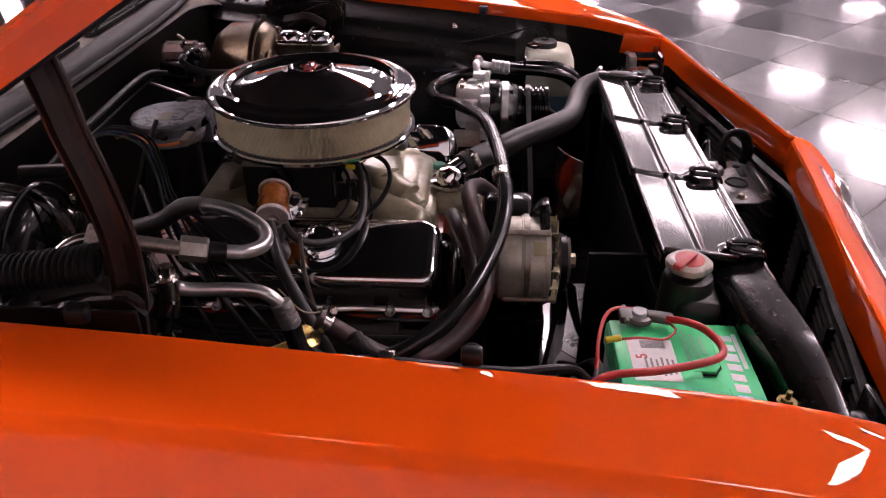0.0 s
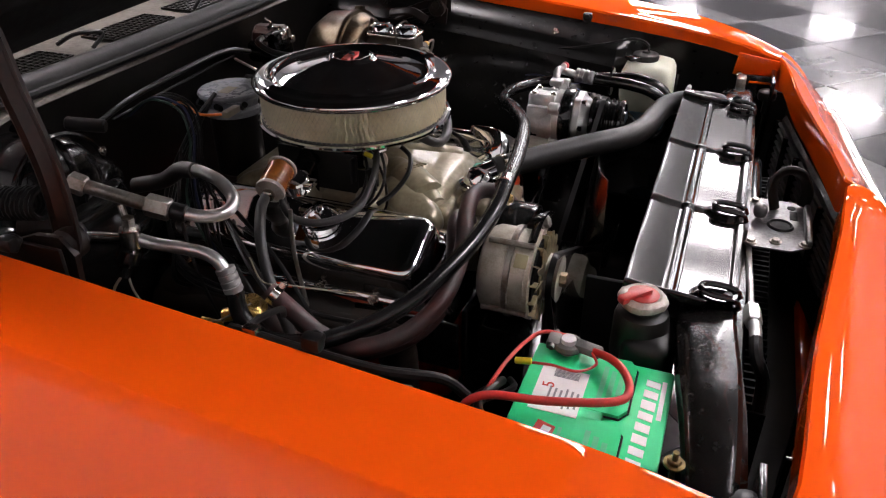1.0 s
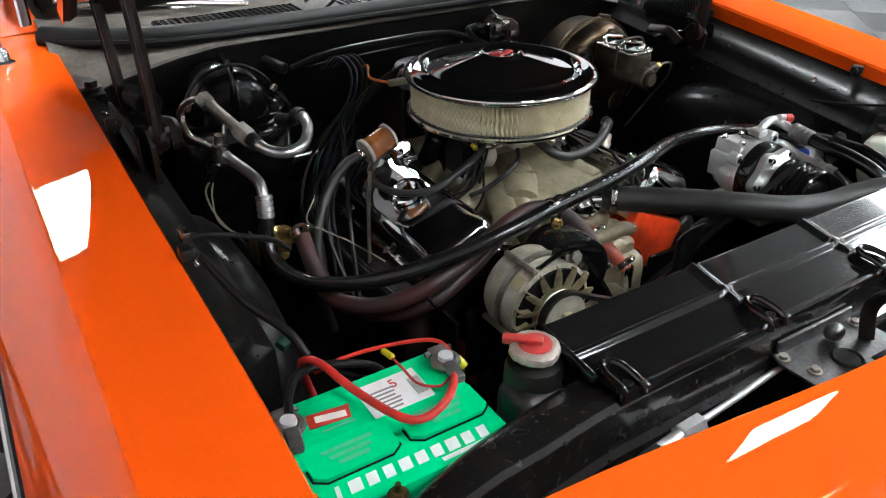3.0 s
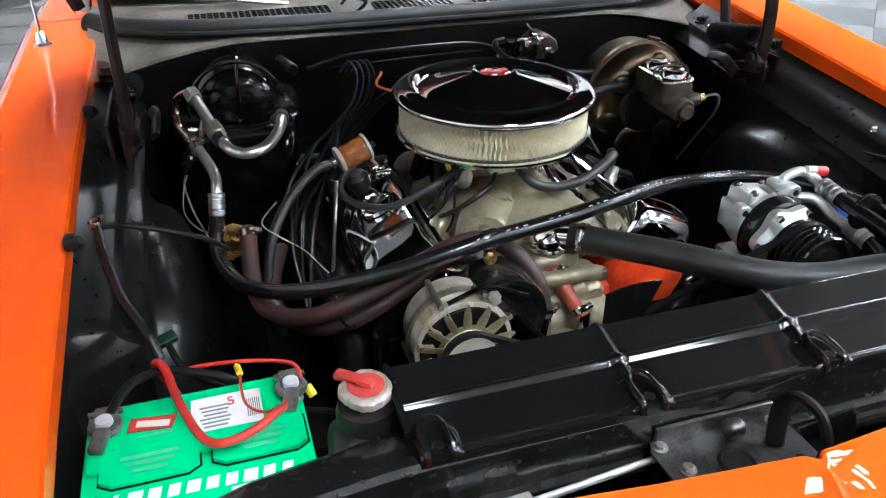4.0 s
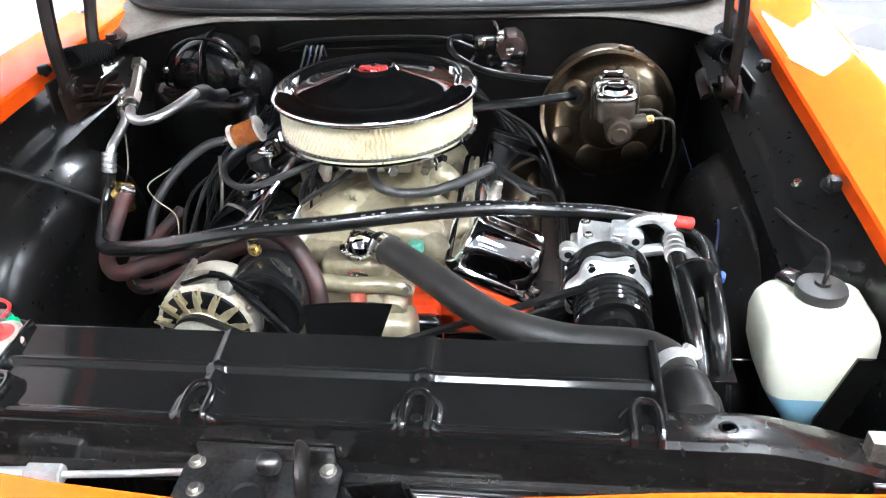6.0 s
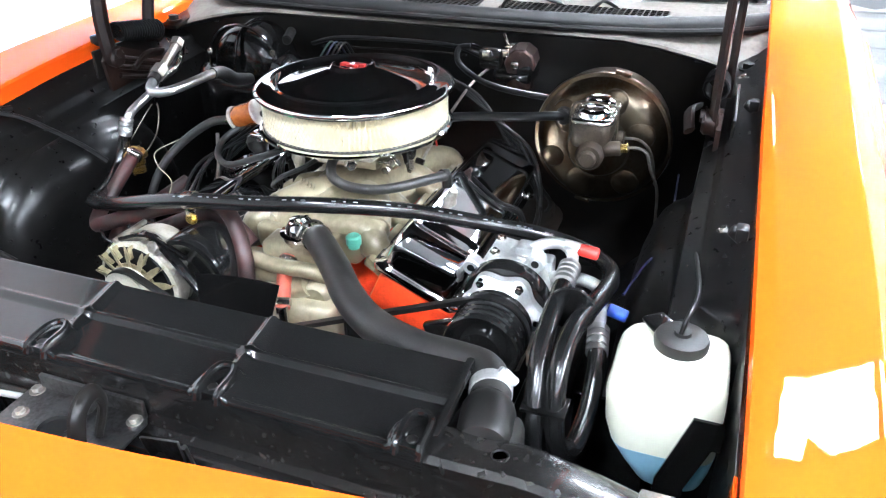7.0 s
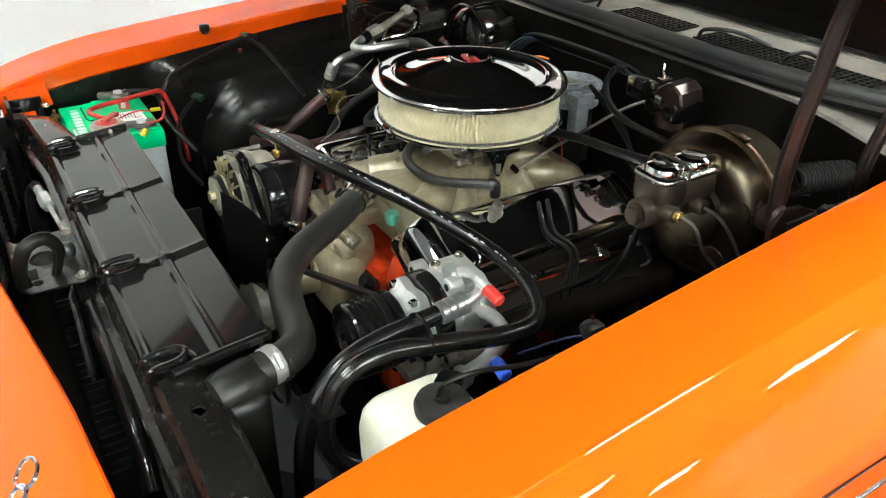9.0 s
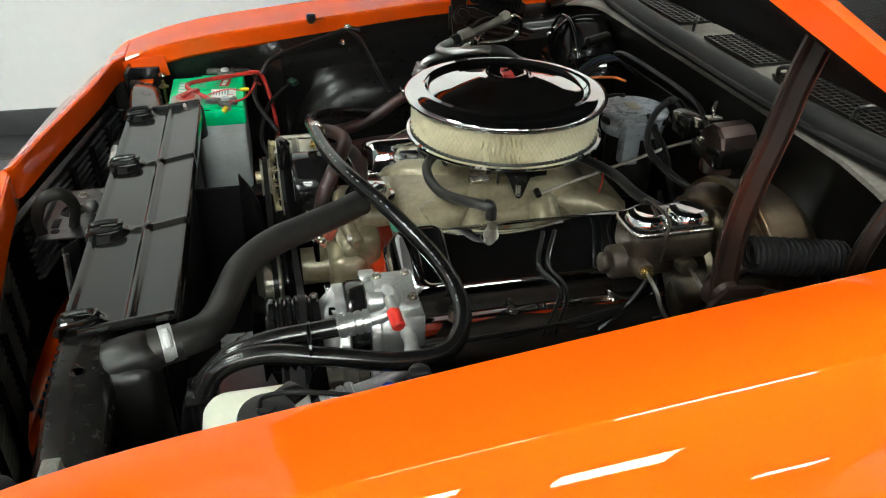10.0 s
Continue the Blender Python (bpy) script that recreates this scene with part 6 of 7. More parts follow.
bh = thing("booster_hose", (-0.1, 0.25, 0.88), "black vacuum hose to the brake booster", "hose")
part("hose", Shape().tube([(-0.150, 0.352, 0.908), (-0.140, 0.33, 0.910), (-0.135, 0.27, 0.903), (-0.14, 0.18, 0.892), (-0.12, 0.10, 0.885), (-0.09, 0.04, 0.88)], 0.0085, 12), RUBBER, bh)
part("check_valve", Shape().cyl((-0.172, 0.352, 0.908), (-0.144, 0.352, 0.908), 0.016, n=18, edge=0.003), RUBBER, bh)

# ---------------------------------------------------------------- fuel filter, breather, distributor, wires
ff = thing("fuel_filter", (-0.016, -0.25, 0.87), "amber see-through fuel filter with pale metal ends", "fuel filter")
fa, fb = Vector((-0.012, -0.282, 0.878)), Vector((-0.020, -0.222, 0.898))
fd = (fb - fa).normalized()
part("bowl", Shape().lathe(fa, fd, [(0.012, 0), (0.020, 0.004), (0.0225, 0.010), (0.0225, 0.052), (0.020, 0.056)], 28), AMBER, ff, "amber plastic bowl")
part("pleats", Shape().lathe(fa, fd, [(0.0228, 0.014)] + [(0.0232 if k % 2 else 0.0225, 0.014 + 0.0035 * k) for k in range(1, 10)] + [(0.0228, 0.0495)], 28), AMBER, ff)
part("end_cap", Shape().lathe(fa + fd * 0.052, fd, [(0.021, 0), (0.0250, 0.001), (0.0250, 0.005), (0.022, 0.007), (0.008, 0.008), (0, 0.008)], 28), CAP_METAL, ff, "cream end cap")
part("end_cap", Shape().lathe(fa - fd * 0.002, fd, [(0, 0), (0.010, 0), (0.0235, 0.001), (0.0245, 0.004), (0.0235, 0.008), (0.020, 0.009)], 28), CAP_METAL, ff, "pale metal end disc")
part("nipple", Shape().cyl(fa - fd * 0.020, fa + fd * 0.004, 0.007, n=12).lathe(fa - fd * 0.014, fd, [(0.0085, 0), (0.0105, 0.002), (0.0105, 0.008), (0.0085, 0.010)], 14), WORN_CHROME, ff)
part("filter_bracket", Shape().cyl((-0.005, -0.215, 0.872), (-0.005, -0.205, 0.848), 0.022, n=20, edge=0.003).box((0.0, -0.21, 0.862), (0.05, 0.03, 0.010), bevel=0.003), CHROME, ff)
br = thing("oil_breather", (0.052, -0.232, 0.775), "chrome ringed oil breather cap", "oil breather")
part("cap", Shape().lathe((0.046, -0.222, 0.788), (0, -0.42, 0.9), [(0.018, 0), (0.028, 0.002), (0.034, 0.006), (0.034, 0.012), (0.025, 0.015), (0.025, 0.020), (0.034, 0.023), (0.034, 0.030), (0.028, 0.035), (0.023, 0.036), (0.021, 0.033), (0, 0.033)], 32), CHROME, br)
br2 = Shape().lathe((-0.03, -0.235, 0.79), (0, -0.3, 0.95), [(0.014, 0), (0.016, 0.02), (0.022, 0.03), (0.022, 0.045), (0.015, 0.055), (0, 0.056)], 24)
single("vacuum_valve", br2, DUSTY_BLACK, "black vacuum valve between the hoses", "valve")

dist = thing("distributor", (-0.262, -0.01, 0.80), "distributor with a translucent grey cap and black plug leads", "distributor")
part("body", Shape().cyl((-0.262, -0.01, 0.76), (-0.262, -0.01, 0.885), 0.048, n=24, edge=0.004), DUSTY_BLACK, dist, "dark distributor body")
dcap = Shape().lathe((-0.262, -0.01, 0.884), (0, 0, 1), [(0.050, 0), (0.058, 0.002), (0.060, 0.014), (0.056, 0.020), (0.058, 0.034), (0.063, 0.037), (0.064, 0.042), (0.061, 0.0455), (0.052, 0.046), (0.048, 0.044), (0, 0.044)], 36)
part("cap", dcap, CAP_GREY, dist, "translucent grey distributor cap")
part("coil_tower", Shape().box((-0.232, 0.052, 0.912), (0.046, 0.040, 0.030), bevel=0.006).box((-0.224, 0.060, 0.880), (0.032, 0.028, 0.060), bevel=0.004), CAP_GREY, dist, "pale grey plastic connector block")
part("cap_label", Shape().box((-0.262, -0.02, 0.9288), (0.022, 0.036, 0.0008)), WIRE_TAN, dist, "small faded yellow label")
for k in range(8):
    a = radians(45 * k + 10)
    part("terminal", Shape().cyl((-0.262 + 0.050 * math.cos(a), -0.01 + 0.050 * math.sin(a), 0.905), (-0.262 + 0.068 * math.cos(a), -0.01 + 0.068 * math.sin(a), 0.916), 0.0075, 0.006, n=10), RUBBER, dist)
leads = thing("plug_leads", (-0.1, -0.2, 0.75), "bundle of black spark plug leads", "plug leads")
for k in range(4):
    px = -0.14 + 0.125 * k
    part("lead", Shape().tube([(-0.262, -0.06, 0.935), (-0.26, -0.14 - 0.008 * k, 0.90 - 0.012 * k), (-0.25, -0.25, 0.82 - 0.02 * k), (-0.20 + 0.02 * k, -0.315 - 0.01 * k, 0.75 - 0.012 * k), (px - 0.05, -0.335, 0.70), (px, -0.30, 0.675)], 0.0042, 8), RUBBER, leads)
    part("lead", Shape().tube([(-0.262, 0.045, 0.935), (-0.255, 0.13 + 0.008 * k, 0.89), (-0.235, 0.24, 0.82 - 0.015 * k), (-0.18 + 0.02 * k, 0.305 + 0.006 * k, 0.75 - 0.01 * k), (px - 0.05, 0.33, 0.70), (px, 0.30, 0.675)], 0.0042, 8), RUBBER, leads)
dip = single("dipstick_tube", Shape().tube([(0.03, -0.295, 0.86), (0.035, -0.305, 0.78), (0.06, -0.32, 0.68), (0.08, -0.33, 0.60)], 0.0035, 8), DULL_STEEL, "thin steel dipstick tube", "dipstick")

# ---------------------------------------------------------------- air-conditioning pipes and heater box
box = thing("heater_box", (-0.30, -0.40, 0.78), "glossy black moulded heater and evaporator box on the firewall", "heater box")
scroll = Shape().lathe((-0.375, -0.430, 0.893), (1, 0, 0.05), [(0.086, 0), (0.089, 0.020), (0.0885, 0.060), (0.084, 0.090), (0.074, 0.104), (0.055, 0.112), (0.025, 0.116), (0, 0.116)], 48)
part("scroll_housing", scroll, SATIN_BLACK, box, "glossy black rounded blower scroll", sharp=50)
case = []
for x, hy, hz, r, cy, cz in ((-0.365, 0.130, 0.095, 0.03, -0.440, 0.800), (-0.290, 0.128, 0.093, 0.03, -0.440, 0.800), (-0.262, 0.118, 0.084, 0.03, -0.438, 0.800), (-0.245, 0.100, 0.066, 0.028, -0.436, 0.800), (-0.240, 0.080, 0.046, 0.025, -0.434, 0.800)):
    ring = []
    for sy, sz, a0 in ((1, 1, 0), (-1, 1, 90), (-1, -1, 180), (1, -1, 270)):
        for k in range(6):
            a = radians(a0 + 18 * k)
            ring.append((x, cy + sy * (hy - r) + r * math.cos(a), cz + sz * (hz - r) + r * math.sin(a)))
    case.append(ring)
part("case", Shape().rings(case), SATIN_BLACK, box, sharp=40)
arc = [(-0.278, -0.430 + 0.0935 * math.cos(radians(a)), 0.896 + 0.0935 * math.sin(radians(a))) for a in range(15, 200, 12)]
part("seam", Shape().tube(arc, 0.0035, 8), SATIN_BLACK, box, "bolted seam round the scroll")
part("strap", Shape().tube([(-0.360, -0.420, 0.990), (-0.300, -0.422, 0.988), (-0.262, -0.424, 0.968), (-0.246, -0.428, 0.930), (-0.242, -0.432, 0.890)], 0.006, 8, flat=0.5), SATIN_BLACK, box)
part("flange", Shape().tube([(-0.262, -0.520, 0.872), (-0.252, -0.470, 0.872), (-0.248, -0.400, 0.868), (-0.255, -0.345, 0.878)], 0.007, 8, flat=0.6), GLOSS_BLACK, box)
part("outlet", Shape().lathe((-0.345, -0.345, 0.878), (1, -0.1, -0.1), [(0.046, 0), (0.046, 0.05), (0.040, 0.066), (0.026, 0.074), (0, 0.076)], 28), GLOSS_BLACK, box)
part("lower_case", Shape().box((-0.30, -0.38, 0.68), (0.11, 0.34, 0.22), bevel=0.03, segments=3), SATIN_BLACK, box)
part("relay", Shape().cyl((-0.345, -0.335, 0.968), (-0.285, -0.313, 0.962), 0.011, n=18, edge=0.003), DUSTY_BLACK, box)
for q in ((-0.272, -0.345, 0.935), (-0.272, -0.515, 0.925), (-0.245, -0.37, 0.83), (-0.245, -0.51, 0.83)):
    part("screw", Shape().bolt(q, (1, 0, 0), 0.005, 0.005), WORN_CHROME, box)

lines = thing("ac_pipes", (-0.08, -0.48, 0.84), "bent bare aluminium air-conditioning pipes with hex fittings", "pipes")
part("upper_pipe", Shape().tube([(-0.155, -0.508, 0.972), (-0.110, -0.496, 0.958), (-0.060, -0.483, 0.943)], 0.0095, 14), DULL_STEEL, lines)
part("hex_fitting", Shape().cyl((-0.068, -0.485, 0.946), (-0.036, -0.477, 0.938), 0.016, n=6, edge=0.002), DULL_STEEL, lines, "brassy hex fitting")
part("sleeve", Shape().cyl((-0.036, -0.477, 0.938), (-0.016, -0.471, 0.933), 0.0125, n=16, edge=0.002), RUBBER, lines)
part("curved_pipe", Shape().tube([(-0.020, -0.472, 0.934), (0.006, -0.460, 0.928), (0.022, -0.436, 0.926), (0.012, -0.405, 0.930), (-0.025, -0.380, 0.938), (-0.062, -0.369, 0.942), (-0.085, -0.366, 0.941)], 0.0092, 14), PIPE, lines, "bare aluminium bent pipe")
part("pipe_sleeve", Shape().tube([(-0.078, -0.367, 0.9415), (-0.110, -0.363, 0.935), (-0.145, -0.362, 0.912), (-0.20, -0.365, 0.895)], 0.0125, 14), DULL_RUBBER, lines, "black insulated pipe end")
part("loop_pipe", Shape().tube([(-0.155, -0.508, 0.972), (-0.180, -0.520, 0.970), (-0.202, -0.538, 0.952), (-0.200, -0.545, 0.925), (-0.170, -0.540, 0.908), (-0.120, -0.528, 0.908), (-0.077, -0.519, 0.908)], 0.0075, 12), WORN_CHROME, lines)
part("end_nut", Shape().cyl((-0.165, -0.512, 0.977), (-0.145, -0.506, 0.968), 0.0145, n=6, edge=0.002), DULL_STEEL, lines)
part("valve_block", Shape().cyl((-0.077, -0.519, 0.895), (-0.076, -0.517, 0.925), 0.0145, n=18, edge=0.002).cyl((-0.076, -0.517, 0.925), (-0.075, -0.516, 0.940), 0.009, n=6).cyl((-0.09, -0.505, 0.92), (-0.10, -0.498, 0.945), 0.005, n=10), WORN_CHROME, lines, "bright service valve")
part("pressure_switch", Shape().lathe((-0.078, -0.522, 0.895), (-0.1, -0.5, -0.85), [(0.013, 0), (0.016, 0.004), (0.016, 0.020), (0.010, 0.026), (0.009, 0.040), (0, 0.041)], 18), SATIN_BLACK, lines, "black pressure switch")
part("liquid_pipe", Shape().tube([(-0.076, -0.518, 0.912), (-0.052, -0.507, 0.900), (-0.01, -0.497, 0.895), (0.022, -0.492, 0.890), (0.040, -0.493, 0.882), (0.052, -0.495, 0.868)], 0.0088, 14), PIPE, lines, "bare aluminium bent pipe")
part("switch_wire", Shape().tube([(-0.08, -0.535, 0.865), (-0.06, -0.548, 0.84), (-0.02, -0.552, 0.81), (0.04, -0.525, 0.805), (0.08, -0.49, 0.822)], 0.0014, 6).tube([(-0.085, -0.535, 0.865), (-0.10, -0.548, 0.83), (-0.07, -0.54, 0.79), (0.0, -0.52, 0.77)], 0.0018, 6), WIRE_TAN, lines, "thin tan wires")

valve = thing("heater_valve", (0.08, -0.475, 0.79), "brass heater control valve", "valve")
part("body", Shape().lathe((0.068, -0.478, 0.800), (0.3, 0.1, 1), [(0.012, -0.02), (0.016, -0.015), (0.016, 0.0), (0.022, 0.004), (0.022, 0.010), (0.012, 0.014), (0.010, 0.022), (0, 0.023)], 20).cyl((0.068, -0.478, 0.80), (0.030, -0.492, 0.79), 0.010, n=12, edge=0.002), BRASS, valve)
part("spring", Shape().tube([(0.062 + 0.013 * math.cos(0.8 * k), -0.482 + 0.013 * math.sin(0.8 * k), 0.79 - 0.0006 * k) for k in range(48)], 0.0018, 6, smooth=False), BRASS, valve)
part("bracket", Shape().box((0.03, -0.515, 0.775), (0.035, 0.004, 0.05), bevel=0.001), BRASS, valve)

# ---------------------------------------------------------------- brake booster and master cylinder
boost = thing("brake_booster", (-0.28, 0.419, 0.72), "aged brown-grey round brake booster on the firewall", "brake booster")
bp = [(0.02, -0.145), (0.100, -0.140), (0.122, -0.110), (0.126, -0.060), (0.131, -0.052), (0.1325, -0.046), (0.131, -0.040), (0.124, -0.038), (0.120, -0.030), (0.108, -0.012), (0.095, -0.006), (0.060, -0.004), (0.055, 0.004), (0.042, 0.006), (0.02, 0.006)]
shell = Shape().lathe((-0.204, 0.419, 0.852), (1, 0, 0), bp, 72)
part("shell", shell, BOOSTER_METAL, boost, "dull brownish plated shell")
for k in (1, 4):
    a = radians(60 * k + 18)
    lug = Shape().box((-0.250, 0.419 + 0.134 * math.cos(a), 0.852 + 0.134 * math.sin(a)), (0.014, 0.030, 0.008), turn=pose(0, 0, 0, 60 * k + 18 + 90, 0, 0).to_3x3(), bevel=0.002)
    part("lug", lug, BOOSTER_METAL, boost)
for k, (ang, rad, wide) in enumerate(((20, 0.078, 0.030), (75, 0.088, 0.026), (140, 0.080, 0.033), (200, 0.090, 0.024), (250, 0.082, 0.034), (310, 0.086, 0.028))):
    a = radians(ang)
    part("embossing", Shape().lathe((-0.2185, 0.419 + rad * math.cos(a), 0.852 + rad * math.sin(a)), (1, 0.10 * math.cos(a), 0.10 * math.sin(a)), [(wide, 0), (wide * 0.97, 0.006), (wide * 0.86, 0.010), (wide * 0.6, 0.0125), (0, 0.013)], 24), BOOSTER_METAL, boost)
mc = thing("master_cylinder", (-0.08, 0.42, 0.86), "brown cast iron brake master cylinder with a bright lid", "master cylinder")
mcb = Shape().box((-0.072, 0.420, 0.915), (0.125, 0.068, 0.050), bevel=0.014, segments=3).cyl((-0.19, 0.425, 0.885), (0.010, 0.425, 0.885), 0.024, n=24, edge=0.004)
mcb.cyl((0.010, 0.425, 0.885), (0.022, 0.425, 0.885), 0.015, n=18, edge=0.003).cyl((-0.02, 0.43, 0.890), (-0.02, 0.475, 0.898), 0.013, n=14, edge=0.003).cyl((-0.09, 0.43, 0.885), (-0.09, 0.470, 0.890), 0.013, n=14, edge=0.003)
mcb.box((-0.19, 0.42, 0.885), (0.012, 0.11, 0.055), bevel=0.005)
part("body", mcb, CAST_IRON, mc, sharp=45)
lidr = []
for e, z in ((0.004, 0.936), (0.0, 0.938), (0.0, 0.942), (0.003, 0.945), (0.008, 0.9455)):
    ring = []
    for sx, sy, a0 in ((1, 1, 0), (-1, 1, 90), (-1, -1, 180), (1, -1, 270)):
        for k in range(6):
            a = radians(a0 + 18 * k)
            r = 0.020 - e * 0.5
            ring.append((-0.072 + sx * (0.066 - e - r) + r * math.cos(a), 0.420 + sy * (0.038 - e - r) + r * math.sin(a), z))
    lidr.append(ring)
mc_lid = part("lid", Shape().rings(lidr), WORN_CHROME, mc, "bright plated lid", sharp=50)
for dx in (-0.041, -0.103):
    part("lid_dome", Shape().lathe((dx, 0.420, 0.944), (0, 0, 1), [(0.0300, 0), (0.0295, 0.004), (0.0265, 0.010), (0.0190, 0.0135), (0.0150, 0.0120), (0, 0.0125)], 28), CHROME, mc_lid, "pressed dome in the lid")
part("bail", Shape().tube([(-0.050, 0.380, 0.89), (-0.050, 0.379, 0.94), (-0.055, 0.386, 0.958), (-0.055, 0.42, 0.962), (-0.055, 0.454, 0.958), (-0.050, 0.461, 0.94), (-0.050, 0.460, 0.90)], 0.0022, 8), CAST_IRON, mc, "wire bail over the lid")
part("brass_nut", Shape().cyl((-0.02, 0.470, 0.897), (-0.018, 0.487, 0.901), 0.008, n=6, edge=0.001), BRASS, mc)
part("brake_pipe", Shape().tube([(-0.018, 0.485, 0.901), (-0.012, 0.505, 0.905), (-0.015, 0.520, 0.895), (-0.03, 0.528, 0.86), (-0.08, 0.54, 0.80), (-0.15, 0.54, 0.70)], 0.0028, 8).tube([(-0.09, 0.470, 0.890), (-0.085, 0.50, 0.89), (-0.10, 0.52, 0.86), (-0.15, 0.53, 0.78)], 0.0028, 8), DULL_STEEL, mc, "thin steel brake pipe")

mc.location.x -= 0.035
boost.location.x += 0.045

# wiper motor
wm = thing("wiper_motor", (-0.31, 0.21, 0.93), "dark metal wiper motor and washer pump on the firewall", "wiper motor")
part("motor", Shape().cyl((-0.305, 0.222, 0.955), (-0.305, 0.222, 0.900), 0.030, n=24, edge=0.006), MOTOR_BROWN, wm, "dull dark metal motor can")
part("gearbox", Shape().lathe((-0.348, 0.222, 0.957), (1, 0.10, 0), [(0.016, 0), (0.028, 0.002), (0.0325, 0.007), (0.0325, 0.066), (0.029, 0.071), (0.016, 0.073), (0, 0.073)], 10), MOTOR_METAL, wm, "tarnished metal gear cover", sharp=25)
part("clip", Shape().tube([(-0.300, 0.200, 0.985), (-0.292, 0.198, 1.000), (-0.300, 0.190, 1.012)], 0.003, 8).box((-0.290, 0.205, 0.991), (0.026, 0.014, 0.005), bevel=0.001), WORN_CHROME, wm)
part("gear_base", Shape().box((-0.310, 0.215, 0.940), (0.070, 0.085, 0.045), bevel=0.012, segments=3), SATIN_BLACK, wm)
part("pump", Shape().box((-0.262, 0.175, 0.972), (0.030, 0.045, 0.040), bevel=0.006).cyl((-0.27, 0.15, 0.985), (-0.27, 0.13, 0.99), 0.007, n=10), SATIN_BLACK, wm)
for q in ((-0.262, 0.205, 0.985), (-0.262, 0.225, 0.962), (-0.245, 0.17, 0.985)):
    part("terminal", Shape().box(q, (0.010, 0.016, 0.014), bevel=0.002), WORN_CHROME, wm)
part("washer_hose", Shape().tube([(-0.27, 0.128, 0.990), (-0.265, 0.105, 0.985), (-0.235, 0.115, 0.965), (-0.20, 0.165, 0.948), (-0.185, 0.22, 0.938), (-0.20, 0.29, 0.925), (-0.23, 0.33, 0.915), (-0.30, 0.36, 0.91)], 0.006, 10), RUBBER, wm)

# ---------------------------------------------------------------- washer bottle
bot = thing("washer_bottle", (0.455, 0.60, 0.70), "milky plastic washer bottle part filled with blue fluid", "washer bottle")


def bottle_ring(z, grow, x0, x1, y0, y1, r=0.022):
    ring = []
    for cx, cy, a0 in ((x1, y1, 0), (x0, y1, 90), (x0, y0, 180), (x1, y0, 270)):
        for k in range(5):
            a = radians(a0 + 22.5 * k)
            ix = cx + (-r if cx == x1 else r)
            iy = cy + (-r if cy == y1 else r)
            ring.append((ix + (r + grow) * math.cos(a), iy + (r + grow) * math.sin(a), z))
    return ring


BOT = [(0.706, 0.450, 0.502, 0.606, 0.668), (0.712, 0.445, 0.506, 0.598, 0.674), (0.74, 0.425, 0.512, 0.580, 0.680), (0.765, 0.408, 0.516, 0.566, 0.683), (0.795, 0.400, 0.518, 0.557, 0.684), (0.835, 0.398, 0.518, 0.554, 0.684), (0.855, 0.400, 0.516, 0.558, 0.683), (0.868, 0.406, 0.510, 0.565, 0.679), (0.874, 0.418, 0.498, 0.577, 0.668)]
part("bottle", Shape().rings([bottle_ring(z, 0, x0, x1, y0, y1) for z, x0, x1, y0, y1 in BOT if z >= 0.76]), BOTTLE, bot, "milky translucent plastic", sharp=50)
part("fluid", Shape().rings([bottle_ring(z, 0.0004, x0, x1, y0, y1) for z, x0, x1, y0, y1 in BOT if z <= 0.77]), FLUID, bot, "pale blue fluid showing through the plastic", sharp=50)
part("cap", Shape().lathe((0.446, 0.626, 0.872), (0, 0, 1), [(0.027, 0), (0.030, 0.001), (0.031, 0.010), (0.029, 0.015), (0.023, 0.017), (0.010, 0.018), (0.009, 0.022), (0, 0.022)], 32), DULL_RUBBER, bot, "black plastic cap")
part("cap_tab", Shape().box((0.420, 0.598, 0.882), (0.028, 0.030, 0.008), turn=pose(0, 0, 0, 0, 0, 40).to_3x3(), bevel=0.003), SATIN_BLACK, bot)
part("cap_tube", Shape().tube([(0.452, 0.624, 0.892), (0.445, 0.628, 0.910), (0.41, 0.635, 0.916), (0.35, 0.635, 0.90), (0.28, 0.63, 0.885), (0.18, 0.62, 0.87)], 0.0028, 10), RUBBER, bot)
part("strap", Shape().prism([(0.652, 0.838), (0.685, 0.838), (0.685, 0.800), (0.676, 0.800), (0.655, 0.735), (0.655, 0.700), (0.622, 0.700), (0.622, 0.740)], 0.004, Matrix(((0, 0, 1, 0.5215), (1, 0, 0, 0), (0, 1, 0, 0), (0, 0, 0, 1)))).box((0.49, 0.638, 0.699), (0.06, 0.034, 0.006), bevel=0.002).box((0.50, 0.638, 0.66), (0.02, 0.02, 0.075), bevel=0.003), SATIN_BLACK, bot, "black steel strap")

